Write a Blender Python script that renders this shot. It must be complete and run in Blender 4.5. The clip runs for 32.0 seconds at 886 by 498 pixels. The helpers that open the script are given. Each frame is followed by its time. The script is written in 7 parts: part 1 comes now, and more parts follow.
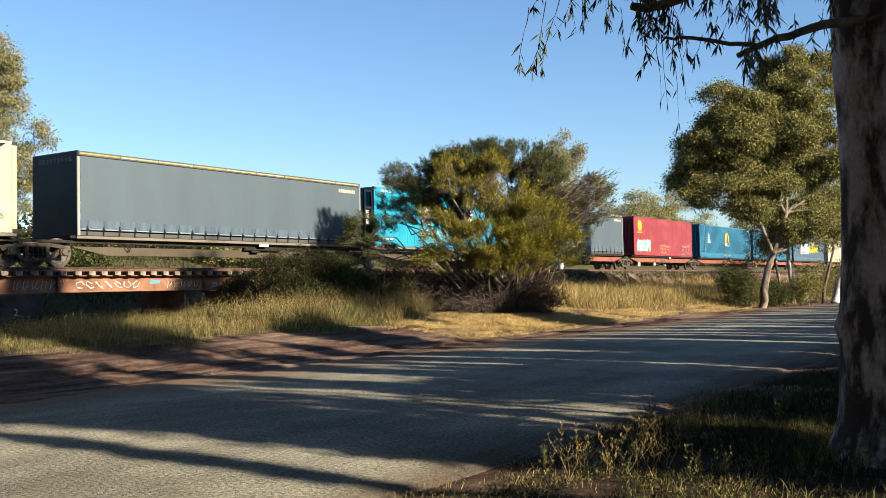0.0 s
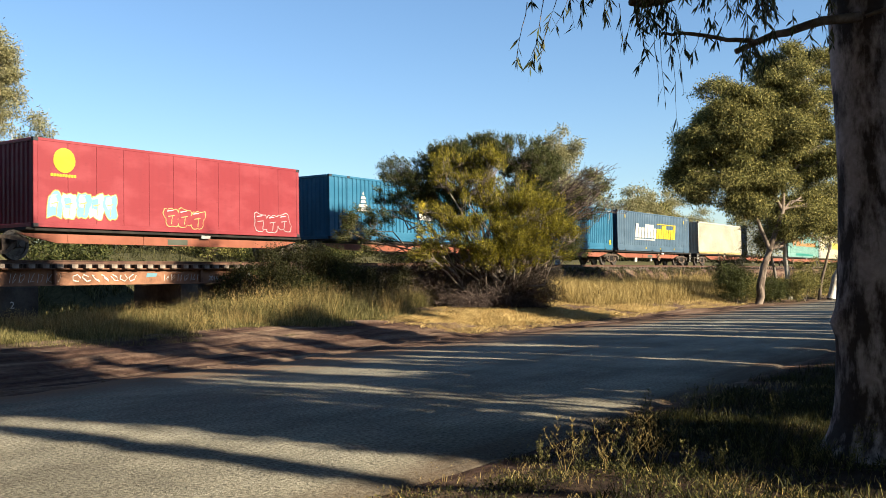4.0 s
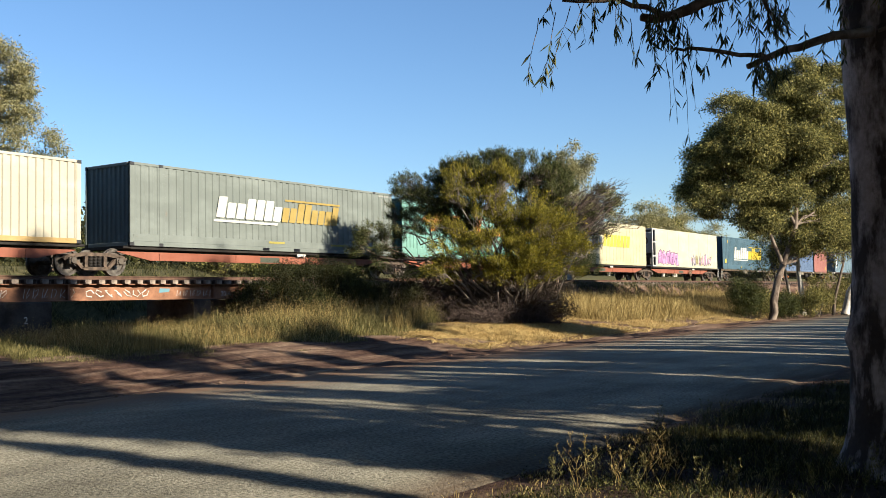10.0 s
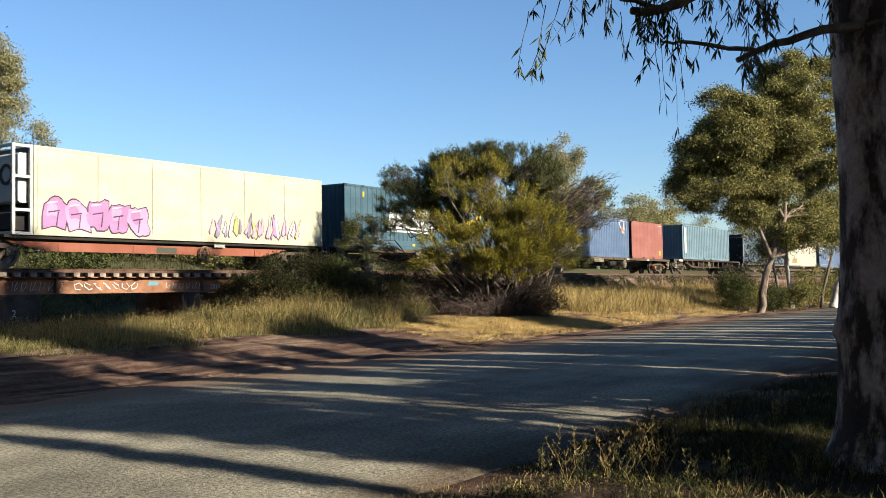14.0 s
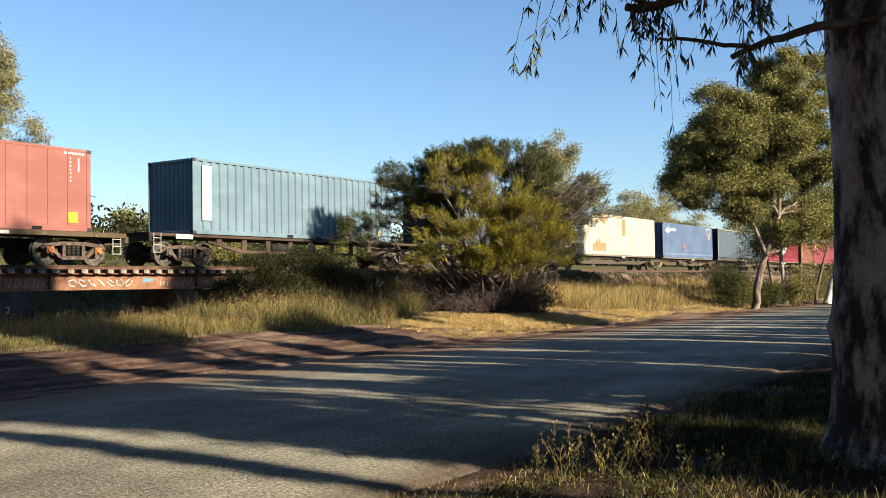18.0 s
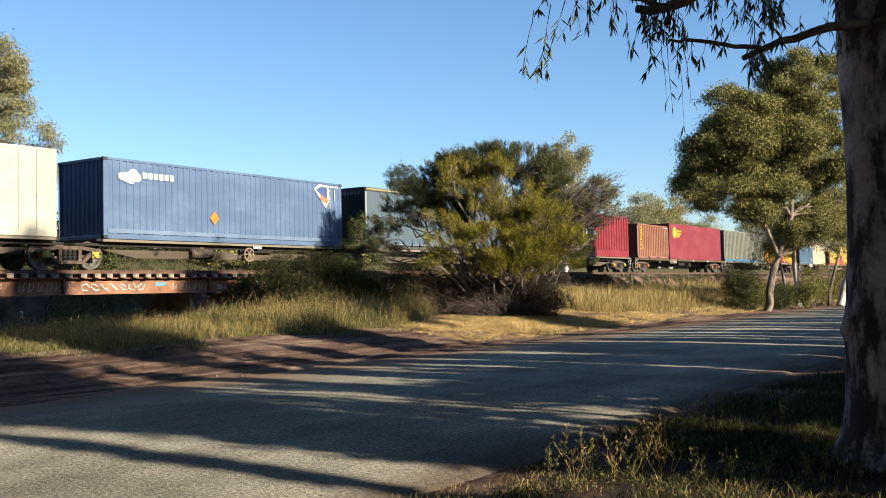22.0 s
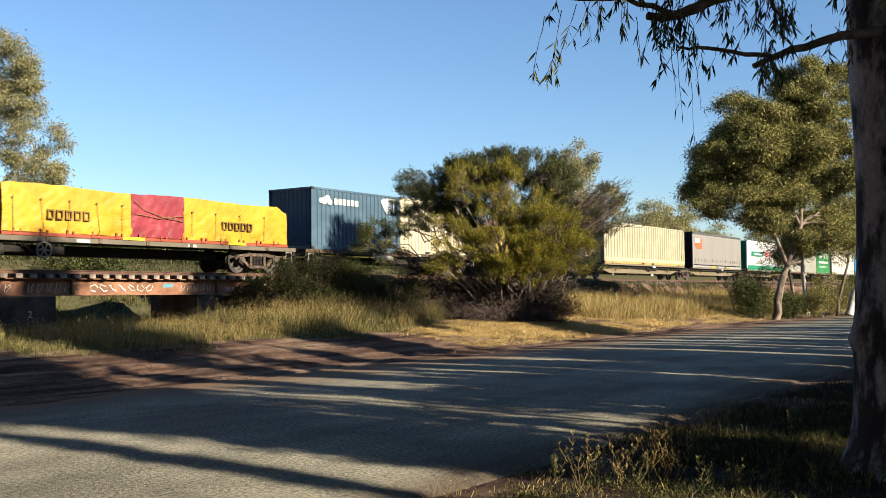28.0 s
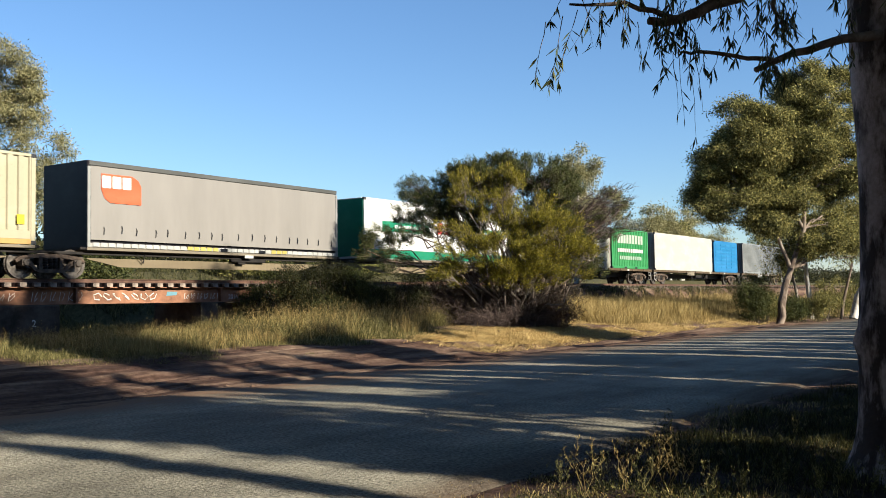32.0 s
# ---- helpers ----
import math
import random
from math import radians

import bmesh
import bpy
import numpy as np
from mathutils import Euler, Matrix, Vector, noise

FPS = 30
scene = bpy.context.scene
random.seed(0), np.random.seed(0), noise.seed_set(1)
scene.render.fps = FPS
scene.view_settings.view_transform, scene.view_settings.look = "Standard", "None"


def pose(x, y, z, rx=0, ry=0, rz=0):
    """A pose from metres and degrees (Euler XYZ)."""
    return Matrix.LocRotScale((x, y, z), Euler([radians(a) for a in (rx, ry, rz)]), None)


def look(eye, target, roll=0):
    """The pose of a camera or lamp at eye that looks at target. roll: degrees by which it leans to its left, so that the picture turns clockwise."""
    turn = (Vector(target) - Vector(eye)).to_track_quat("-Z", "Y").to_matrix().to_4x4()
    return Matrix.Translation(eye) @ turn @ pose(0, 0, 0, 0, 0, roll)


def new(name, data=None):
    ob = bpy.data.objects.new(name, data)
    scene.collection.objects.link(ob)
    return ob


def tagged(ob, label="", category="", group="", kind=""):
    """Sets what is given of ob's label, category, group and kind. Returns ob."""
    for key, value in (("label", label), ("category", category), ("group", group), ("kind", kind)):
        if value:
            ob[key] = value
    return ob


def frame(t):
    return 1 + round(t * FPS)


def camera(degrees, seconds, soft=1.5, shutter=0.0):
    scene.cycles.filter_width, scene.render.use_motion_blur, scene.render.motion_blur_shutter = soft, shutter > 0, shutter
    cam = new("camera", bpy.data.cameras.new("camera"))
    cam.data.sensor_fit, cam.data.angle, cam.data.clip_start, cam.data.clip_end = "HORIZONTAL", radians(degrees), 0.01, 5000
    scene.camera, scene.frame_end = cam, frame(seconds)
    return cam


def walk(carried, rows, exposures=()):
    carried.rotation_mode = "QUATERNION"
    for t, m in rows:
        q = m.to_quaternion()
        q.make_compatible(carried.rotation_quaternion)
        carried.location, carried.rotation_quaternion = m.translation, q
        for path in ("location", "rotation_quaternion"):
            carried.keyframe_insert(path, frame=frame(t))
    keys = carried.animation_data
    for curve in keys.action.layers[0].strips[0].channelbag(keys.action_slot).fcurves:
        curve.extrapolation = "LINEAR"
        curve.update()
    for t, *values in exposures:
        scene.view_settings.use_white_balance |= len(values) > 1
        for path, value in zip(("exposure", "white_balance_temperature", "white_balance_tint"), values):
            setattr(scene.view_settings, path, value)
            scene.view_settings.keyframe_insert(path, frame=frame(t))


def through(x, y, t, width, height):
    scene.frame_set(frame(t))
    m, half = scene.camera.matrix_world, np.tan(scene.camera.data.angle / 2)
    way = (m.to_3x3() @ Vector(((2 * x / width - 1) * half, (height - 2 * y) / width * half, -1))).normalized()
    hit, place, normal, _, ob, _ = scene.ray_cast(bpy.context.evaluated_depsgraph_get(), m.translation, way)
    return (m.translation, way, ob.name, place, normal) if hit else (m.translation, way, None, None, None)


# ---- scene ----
cam = camera(49.0, 32.0, soft=0.8, shutter=0.08)
PATH = [
    (0.0, pose(0, 0, 1.6, 92.09, 1.18, 0.00)),
    (0.5, pose(0, 0, 1.6, 92.03, 1.18, -0.29)),
    (1.0, pose(0, 0, 1.6, 92.11, 1.10, -0.38)),
    (1.5, pose(0, 0, 1.6, 91.93, 1.03, -0.58)),
    (2.0, pose(0, 0, 1.6, 91.89, 1.22, -0.05)),
    (2.5, pose(0, 0, 1.6, 91.78, 1.06, -0.52)),
    (3.0, pose(0, 0, 1.6, 91.90, 1.18, -0.23)),
    (3.5, pose(0, 0, 1.6, 91.77, 0.91, -0.18)),
    (5.5, pose(0, 0, 1.6, 92.05, 1.12, -0.08)),
    (6.0, pose(0, 0, 1.6, 92.37, 1.17, 0.16)),
    (6.5, pose(0, 0, 1.6, 92.38, 1.06, 0.40)),
    (7.0, pose(0, 0, 1.6, 92.32, 0.91, 0.01)),
    (7.5, pose(0, 0, 1.6, 92.38, 1.02, 0.51)),
    (8.0, pose(0, 0, 1.6, 92.18, 1.18, 0.62)),
    (8.5, pose(0, 0, 1.6, 92.34, 1.29, 0.70)),
    (9.0, pose(0, 0, 1.6, 92.44, 1.19, 0.68)),
    (9.5, pose(0, 0, 1.6, 92.55, 1.05, 0.54)),
    (10.0, pose(0, 0, 1.6, 92.69, 0.93, 0.51)),
    (10.5, pose(0, 0, 1.6, 92.53, 0.93, 0.47)),
    (11.0, pose(0, 0, 1.6, 92.61, 0.99, 0.21)),
    (11.5, pose(0, 0, 1.6, 92.52, 0.82, 0.15)),
    (12.0, pose(0, 0, 1.6, 92.18, 0.94, 0.23)),
    (12.5, pose(0, 0, 1.6, 92.17, 0.73, -0.19)),
    (13.0, pose(0, 0, 1.6, 92.36, 0.89, 0.21)),
    (13.5, pose(0, 0, 1.6, 92.32, 0.87, -0.18)),
    (14.0, pose(0, 0, 1.6, 92.27, 0.92, -0.09)),
    (14.5, pose(0, 0, 1.6, 92.07, 0.88, 0.01)),
    (15.0, pose(0, 0, 1.6, 92.23, 0.66, -0.62)),
    (15.5, pose(0, 0, 1.6, 92.14, 0.90, -0.68)),
    (17.5, pose(0, 0, 1.6, 91.84, 0.69, -0.56)),
    (18.0, pose(0, 0, 1.6, 92.06, 0.93, -0.39)),
    (18.5, pose(0, 0, 1.6, 92.14, 0.77, -0.38)),
    (19.0, pose(0, 0, 1.6, 92.06, 1.01, 0.02)),
    (19.5, pose(0, 0, 1.6, 92.12, 0.88, 0.21)),
    (20.0, pose(0, 0, 1.6, 91.89, 0.80, 0.16)),
    (20.5, pose(0, 0, 1.6, 91.98, 0.73, 0.17)),
    (21.0, pose(0, 0, 1.6, 91.92, 0.79, 0.08)),
    (21.5, pose(0, 0, 1.6, 92.14, 0.92, -0.06)),
    (22.0, pose(0, 0, 1.6, 92.25, 1.14, 0.28)),
    (22.5, pose(0, 0, 1.6, 91.99, 1.02, 0.11)),
    (23.0, pose(0, 0, 1.6, 91.81, 0.80, 0.01)),
    (23.5, pose(0, 0, 1.6, 91.92, 0.64, -0.25)),
    (24.0, pose(0, 0, 1.6, 92.00, 0.66, 0.09)),
    (24.5, pose(0, 0, 1.6, 91.94, 0.58, -0.25)),
    (25.0, pose(0, 0, 1.6, 92.31, 0.65, -0.22)),
    (25.5, pose(0, 0, 1.6, 92.36, 0.79, 0.48)),
    (27.5, pose(0, 0, 1.6, 92.40, 0.43, 0.64)),
    (28.0, pose(0, 0, 1.6, 92.54, 0.47, 0.72)),
    (28.5, pose(0, 0, 1.6, 92.66, 0.56, 0.72)),
    (29.0, pose(0, 0, 1.6, 92.89, 0.49, 0.90)),
    (29.5, pose(0, 0, 1.6, 92.99, 0.69, 0.86)),
    (30.0, pose(0, 0, 1.6, 92.79, 0.69, 0.72)),
    (30.5, pose(0, 0, 1.6, 92.69, 0.58, 0.88)),
    (31.0, pose(0, 0, 1.6, 92.70, 0.66, 0.93)),
    (31.5, pose(0, 0, 1.6, 92.85, 0.71, 0.83)),
    (32.0, pose(0, 0, 1.6, 92.90, 0.87, 0.92)),
]
walk(cam, PATH, exposures=[(0, 1.80, 5800, 10), (3, 1.82, 5900, 10), (6, 1.85, 6000, 10), (8, 1.80, 6000, 10), (9.2, 1.62, 5600, 10), (10.2, 1.62, 5600, 10), (11, 1.70, 5750, 10), (13, 1.61, 5600, 10), (15, 1.66, 5650, 10), (16, 1.73, 5750, 10), (19, 1.80, 5850, 10), (21, 1.68, 5650, 10), (22, 1.76, 5650, 10), (25, 1.83, 5750, 10), (28, 1.71, 5800, 10), (30, 1.64, 5600, 10), (32, 1.62, 5500, 10)])

# ---- world, sun, exposure ----
SUN_EL, SUN_AZ = 24.0, 124.0          # degrees; azimuth clockwise from +y
world = bpy.data.worlds.new("sky")
scene.world = world
world.use_nodes = True
_n = world.node_tree.nodes
_sky = _n.new("ShaderNodeTexSky")
_sky.sky_type, _sky.sun_disc = "NISHITA", False
_sky.sun_elevation, _sky.sun_rotation = radians(SUN_EL), radians(SUN_AZ)
_sky.air_density, _sky.dust_density, _sky.ozone_density = 1.12, 0.15, 3.5
_n["Background"].inputs[1].default_value = 0.0450
world.node_tree.links.new(_sky.outputs[0], _n["Background"].inputs[0])
sun = new("sun", bpy.data.lights.new("sun", "SUN"))
sun.data.energy, sun.data.angle, sun.data.color = 5.0, radians(0.6), (1.0, 0.845, 0.60)
SUN_DIR = Vector((math.sin(radians(SUN_AZ)) * math.cos(radians(SUN_EL)), math.cos(radians(SUN_AZ)) * math.cos(radians(SUN_EL)), math.sin(radians(SUN_EL))))
sun.matrix_world = look(SUN_DIR * 60, (0, 0, 0))

# ---- plan: along the track (s), away from the camera's line (d) ----
TH = radians(33.624)
U, N = Vector((math.sin(TH), math.cos(TH), 0)), Vector((-math.cos(TH), math.sin(TH), 0))
TRACK_D, RAIL_Z, DECK_Z = 28.27, 2.40, 3.42
TURN = 90 - 33.624


def at(s, d, z=0.0):
    return U * s + N * d + Vector((0, 0, z))


def smooth(a, b, x):
    k = min(1.0, max(0.0, (x - a) / (b - a)))
    return k * k * (3 - 2 * k)


def height(s, d):
    """Ground level: flat road, rising verge, railway bank with a creek under the bridge, rising ground beyond."""
    h = 0.42 * smooth(14.5, 19.5, d) + 0.25 * smooth(19, 23, d)
    bank = 2.12 * smooth(24.2, 26.6, d) * (1 - smooth(30.0, 33.0, d))
    creek = smooth(5, 8, s) * (1 - smooth(26.2, 28.4, s))
    far = 3.3 * smooth(33.5, 43, d) * (1 - 0.6 * creek * (1 - smooth(37, 43, d))) + 1.2 * smooth(45, 120, d)
    h = max(h * (1 - smooth(30, 36, d)), bank * (1 - creek)) + far
    h += -0.35 * creek * math.exp(-((d - 27) / 5.0) ** 2)
    h += 0.09 * (1 - smooth(3.2, 4.6, d))
    return h


# ---- materials ----
def nodes_of(name):
    m = bpy.data.materials.new(name)
    m.use_nodes = True
    return m, m.node_tree.nodes, m.node_tree.links, m.node_tree.nodes["Principled BSDF"]


def rgb(c):
    return (*c, 1.0)


def ramp(n, pairs):
    r = n.new("ShaderNodeValToRGB")
    el = r.color_ramp.elements
    while len(el) < len(pairs):
        el.new(0.5)
    for e, (p, c) in zip(el, pairs):
        e.position, e.color = p, rgb(c)
    return r


def noise_of(n, l, scale, detail=6, rough=0.6, coord="Object", stretch=None):
    tc = n.new("ShaderNodeTexCoord")
    t = n.new("ShaderNodeTexNoise")
    t.inputs["Scale"].default_value, t.inputs["Detail"].default_value, t.inputs["Roughness"].default_value = scale, detail, rough
    if stretch:
        mp = n.new("ShaderNodeMapping")
        mp.inputs["Scale"].default_value = stretch
        l.new(tc.outputs[coord], mp.inputs[0])
        l.new(mp.outputs[0], t.inputs[0])
    else:
        l.new(tc.outputs[coord], t.inputs[0])
    return t


def mix(n, l, fac, a, b):
    m = n.new("ShaderNodeMix")
    m.data_type = "RGBA"
    for sock, v in ((m.inputs[0], fac), (m.inputs[6], a), (m.inputs[7], b)):
        if hasattr(v, "is_linked"):
            l.new(v, sock)
        elif isinstance(v, (int, float)):
            sock.default_value = v
        else:
            sock.default_value = rgb(v)
    return m.outputs[2]


def bump(n, l, bsdf, h, strength, dist):
    b = n.new("ShaderNodeBump")
    b.inputs["Strength"].default_value, b.inputs["Distance"].default_value = strength, dist
    l.new(h, b.inputs["Height"])
    l.new(b.outputs[0], bsdf.inputs["Normal"])


def span(n, l, v, a, b):
    m = n.new("ShaderNodeMapRange")
    m.inputs[1].default_value, m.inputs[2].default_value = a, b
    l.new(v, m.inputs[0])
    return m.outputs[0]


_paint = {}


def paint(colour, rough=0.5, dirt=0.35, rust=0.25):
    """Weathered paint on steel: dirt in vertical streaks and rust blooms."""
    key = (colour, rough, dirt, rust)
    if key in _paint:
        return _paint[key]
    m, n, l, p = nodes_of("paint")
    colour = tuple(0.435 * c for c in colour)
    streak = noise_of(n, l, 1.0, 8, 0.65, stretch=(7, 7, 0.6))
    r1 = ramp(n, [(0.45, (0, 0, 0)), (0.8, (1, 1, 1))])
    l.new(streak.outputs[0], r1.inputs[0])
    k = n.new("ShaderNodeMath")
    k.operation = "MULTIPLY"
    k.inputs[1].default_value = dirt
    l.new(r1.outputs[0], k.inputs[0])
    dark = tuple(c * 0.45 + min(0.02, 0.3 * c) for c in colour)
    fade = noise_of(n, l, 0.9, 7, 0.6, stretch=(0.6, 1, 1.4))
    chalky = tuple(min(0.85, c * 1.22 + 0.012) for c in colour)
    worn = mix(n, l, span(n, l, fade.outputs[0], 0.45, 0.72), colour, chalky)
    scuff = noise_of(n, l, 14.0, 5, 0.7, stretch=(0.5, 1, 1))
    worn = mix(n, l, span(n, l, scuff.outputs[0], 0.60, 0.74), worn, tuple(0.72 * c for c in colour))
    c1 = mix(n, l, k.outputs[0], worn, dark)
    bloom = noise_of(n, l, 2.3, 9, 0.7)
    r2 = ramp(n, [(0.66, (0, 0, 0)), (0.74, (1, 1, 1))])
    l.new(bloom.outputs[0], r2.inputs[0])
    k2 = n.new("ShaderNodeMath")
    k2.operation = "MULTIPLY"
    k2.inputs[1].default_value = rust
    l.new(r2.outputs[0], k2.inputs[0])
    c2 = mix(n, l, k2.outputs[0], c1, (0.16, 0.07, 0.03))
    l.new(c2, p.inputs["Base Color"])
    p.inputs["Roughness"].default_value = rough
    p.inputs["Specular IOR Level"].default_value = 0.18
    bump(n, l, p, bloom.outputs[0], 0.15, 0.02)
    _paint[key] = m
    return m


def two_tone(name, a, b, scale, rough=0.85, detail=8, lo=0.4, hi=0.62, bump_s=0.4, bump_d=0.02, stretch=None, fine=None, metal=0.0):
    m, n, l, p = nodes_of(name)
    t = noise_of(n, l, scale, detail, 0.65, stretch=stretch)
    r = ramp(n, [(lo, [0.68 * c for c in a]), (hi, [0.68 * c for c in b])])
    l.new(t.outputs[0], r.inputs[0])
    col = r.outputs[0]
    hgt = t.outputs[0]
    if fine:
        f = noise_of(n, l, fine[0], 4, 0.6)
        rf = ramp(n, [(0.3, (fine[1],) * 3), (0.7, (1, 1, 1))])
        l.new(f.outputs[0], rf.inputs[0])
        mm = n.new("ShaderNodeMix")
        mm.data_type, mm.blend_type = "RGBA", "MULTIPLY"
        mm.inputs[0].default_value = 1.0
        l.new(col, mm.inputs[6])
        l.new(rf.outputs[0], mm.inputs[7])
        col, hgt = mm.outputs[2], f.outputs[0]
    l.new(col, p.inputs["Base Color"])
    p.inputs["Roughness"].default_value, p.inputs["Metallic"].default_value = rough, metal
    p.inputs["Specular IOR Level"].default_value = 0.25
    bump(n, l, p, hgt, bump_s, bump_d)
    return m


def foliage(name, a, b, c, through=0.35):
    """Leaves that vary one by one, with light passing through."""
    m, n, l, p = nodes_of(name)
    g = n.new("ShaderNodeNewGeometry")
    r = ramp(n, [(0.0, a), (0.55, b), (1.0, c)])
    l.new(g.outputs["Random Per Island"], r.inputs[0])
    l.new(r.outputs[0], p.inputs["Base Color"])
    p.inputs["Roughness"].default_value = 0.6
    p.inputs["Specular IOR Level"].default_value = 0.12
    tr = n.new("ShaderNodeBsdfTranslucent")
    l.new(r.outputs[0], tr.inputs[0])
    ms = n.new("ShaderNodeMixShader")
    ms.inputs[0].default_value = through
    l.new(p.outputs[0], ms.inputs[1])
    l.new(tr.outputs[0], ms.inputs[2])
    l.new(ms.outputs[0], n["Material Output"].inputs[0])
    return m


M_RUST = two_tone("rusty steel", (0.13, 0.062, 0.036), (0.36, 0.175, 0.095), 1.6, 0.85, 10, 0.35, 0.65, 0.5, 0.02)
M_DARK = two_tone("grimy black steel", (0.010, 0.008, 0.007), (0.030, 0.024, 0.019), 3.0, 0.75)
M_BOGIE = two_tone("bogie casting", (0.050, 0.035, 0.025), (0.155, 0.108, 0.075), 4.0, 0.8)
M_WHEEL = two_tone("wheel steel", (0.07, 0.058, 0.048), (0.20, 0.175, 0.15), 5.0, 0.5, metal=0.6)
M_RAIL = two_tone("rail steel", (0.075, 0.037, 0.024), (0.135, 0.073, 0.045), 3.0, 0.7)
M_TIE = two_tone("weathered sleeper", (0.09, 0.07, 0.055), (0.21, 0.17, 0.135), 3.0, 0.95, stretch=(1, 6, 1))
M_TIE_OLD = two_tone("bridge timber", (0.035, 0.024, 0.019), (0.34, 0.27, 0.21), 1.3, 0.95, lo=0.44, hi=0.64, stretch=(1, 2, 1))
M_BALLAST = two_tone("ballast", (0.14, 0.11, 0.085), (0.34, 0.28, 0.22), 9.0, 0.95, 6, 0.35, 0.65, 1.0, 0.06)
# browned almost to black; the shade under the bridge is put into the colour
M_CONCRETE = two_tone("concrete darkened for shade", (0.035, 0.028, 0.022), (0.10, 0.083, 0.066), 1.4, 0.95, fine=(30, 0.7))
M_BLACK = paint((0.012, 0.013, 0.018), 0.4, 0.1, 0.05)
M_WHITE = paint((0.78, 0.76, 0.70), 0.5, 0.2, 0.1)
M_YELLOW = paint((0.75, 0.55, 0.03), 0.5, 0.2, 0.1)
M_CASTING = paint((0.05, 0.05, 0.055), 0.6, 0.3, 0.3)
M_BARK_DEAD = two_tone("grey bark", (0.16, 0.125, 0.10), (0.33, 0.28, 0.23), 3.0, 0.95, stretch=(5, 5, 1))
M_BARK_PALE = two_tone("pale gum bark", (0.42, 0.36, 0.29), (0.70, 0.65, 0.57), 2.0, 0.85, lo=0.42, hi=0.5, stretch=(2, 2, 0.7))
M_BARK_BIG = two_tone("mottled gum bark", (0.080, 0.060, 0.054), (0.60, 0.505, 0.485), 1.5, 0.9, lo=0.45, hi=0.56, stretch=(2.2, 2.2, 0.8), fine=(14, 0.6))
# dead bark, darkened; part of the shade beneath the bush is in this colour
M_DEADTWIG = two_tone("dead twigs", (0.065, 0.045, 0.037), (0.165, 0.12, 0.098), 6.0, 0.95)
M_TWIG = two_tone("twig bark", (0.10, 0.07, 0.05), (0.22, 0.17, 0.13), 6.0, 0.95)
M_LEAF_BUSH = foliage("needle leaves", (0.036, 0.036, 0.006), (0.122, 0.110, 0.012), (0.37, 0.305, 0.030), 0.30)
M_LEAF_DARK = foliage("dark wattle leaves", (0.018, 0.024, 0.008), (0.045, 0.052, 0.015), (0.105, 0.105, 0.030), 0.25)
M_LEAF_GUM = foliage("gum leaves", (0.032, 0.037, 0.012), (0.118, 0.110, 0.031), (0.36, 0.312, 0.10), 0.24)
M_LEAF_PALE = foliage("pale gum leaves", (0.14, 0.136, 0.064), (0.235, 0.215, 0.10), (0.34, 0.30, 0.15), 0.42)
# near-black leaves; the shade within the scrub is put into their colour
M_LEAF_SHADED = foliage("shaded scrub leaves", (0.010, 0.012, 0.005), (0.022, 0.023, 0.008), (0.043, 0.039, 0.012), 0.2)
M_LITTER_SHADED = foliage("twig litter darkened for shade", (0.018, 0.014, 0.010), (0.042, 0.031, 0.021), (0.085, 0.066, 0.046), 0.1)
M_BARK_MID = two_tone("brown-grey gum bark", (0.10, 0.072, 0.052), (0.27, 0.21, 0.16), 2.0, 0.9, lo=0.42, hi=0.55, stretch=(2, 2, 0.7))
M_LEAF_HANG = foliage("drooping leaves", (0.03, 0.042, 0.022), (0.06, 0.075, 0.035), (0.16, 0.15, 0.05), 0.25)
M_STRAW = foliage("dry grass", (0.10, 0.068, 0.022), (0.28, 0.20, 0.070), (0.52, 0.405, 0.165), 0.36)
M_MAT = foliage("matted straw", (0.24, 0.155, 0.055), (0.46, 0.32, 0.12), (0.64, 0.48, 0.20), 0.3)
M_GREENGRASS = foliage("green-gold grass", (0.030, 0.032, 0.010), (0.115, 0.105, 0.034), (0.32, 0.265, 0.11), 0.34)
M_BANKGRASS = foliage("grey-green bank grass", (0.020, 0.023, 0.010), (0.05, 0.05, 0.02), (0.12, 0.105, 0.042), 0.3)
# near-black verge plants; the verge's shade is put into their colour
M_WEED = foliage("verge weeds darkened for shade", (0.009, 0.011, 0.004), (0.030, 0.032, 0.009), (0.13, 0.115, 0.035), 0.25)


def along(n, l, ks, kd):
    """Coordinates along the railway and across it, each with its own scale, and the distance across."""
    tc = n.new("ShaderNodeTexCoord")
    out = []
    for axis, k in ((U, ks), (N, kd)):
        dot = n.new("ShaderNodeVectorMath")
        dot.operation = "DOT_PRODUCT"
        dot.inputs[1].default_value = axis * k
        l.new(tc.outputs["Object"], dot.inputs[0])
        out.append(dot.outputs["Value"])
    comb = n.new("ShaderNodeCombineXYZ")
    l.new(out[0], comb.inputs[0])
    l.new(out[1], comb.inputs[1])
    return comb.outputs[0], out[1]


def plain_noise(n, l, vec, scale, detail=8, rough=0.65):
    t = n.new("ShaderNodeTexNoise")
    t.inputs["Scale"].default_value, t.inputs["Detail"].default_value, t.inputs["Roughness"].default_value = scale, detail, rough
    l.new(vec, t.inputs[0])
    return t.outputs[0]


def shift(n, l, a, k, b):
    """a * k + b"""
    m = n.new("ShaderNodeMath")
    m.operation = "MULTIPLY_ADD"
    m.inputs[1].default_value = k
    l.new(a, m.inputs[0])
    if hasattr(b, "is_linked"):
        l.new(b, m.inputs[2])
    else:
        m.inputs[2].default_value = b
    return m.outputs[0]


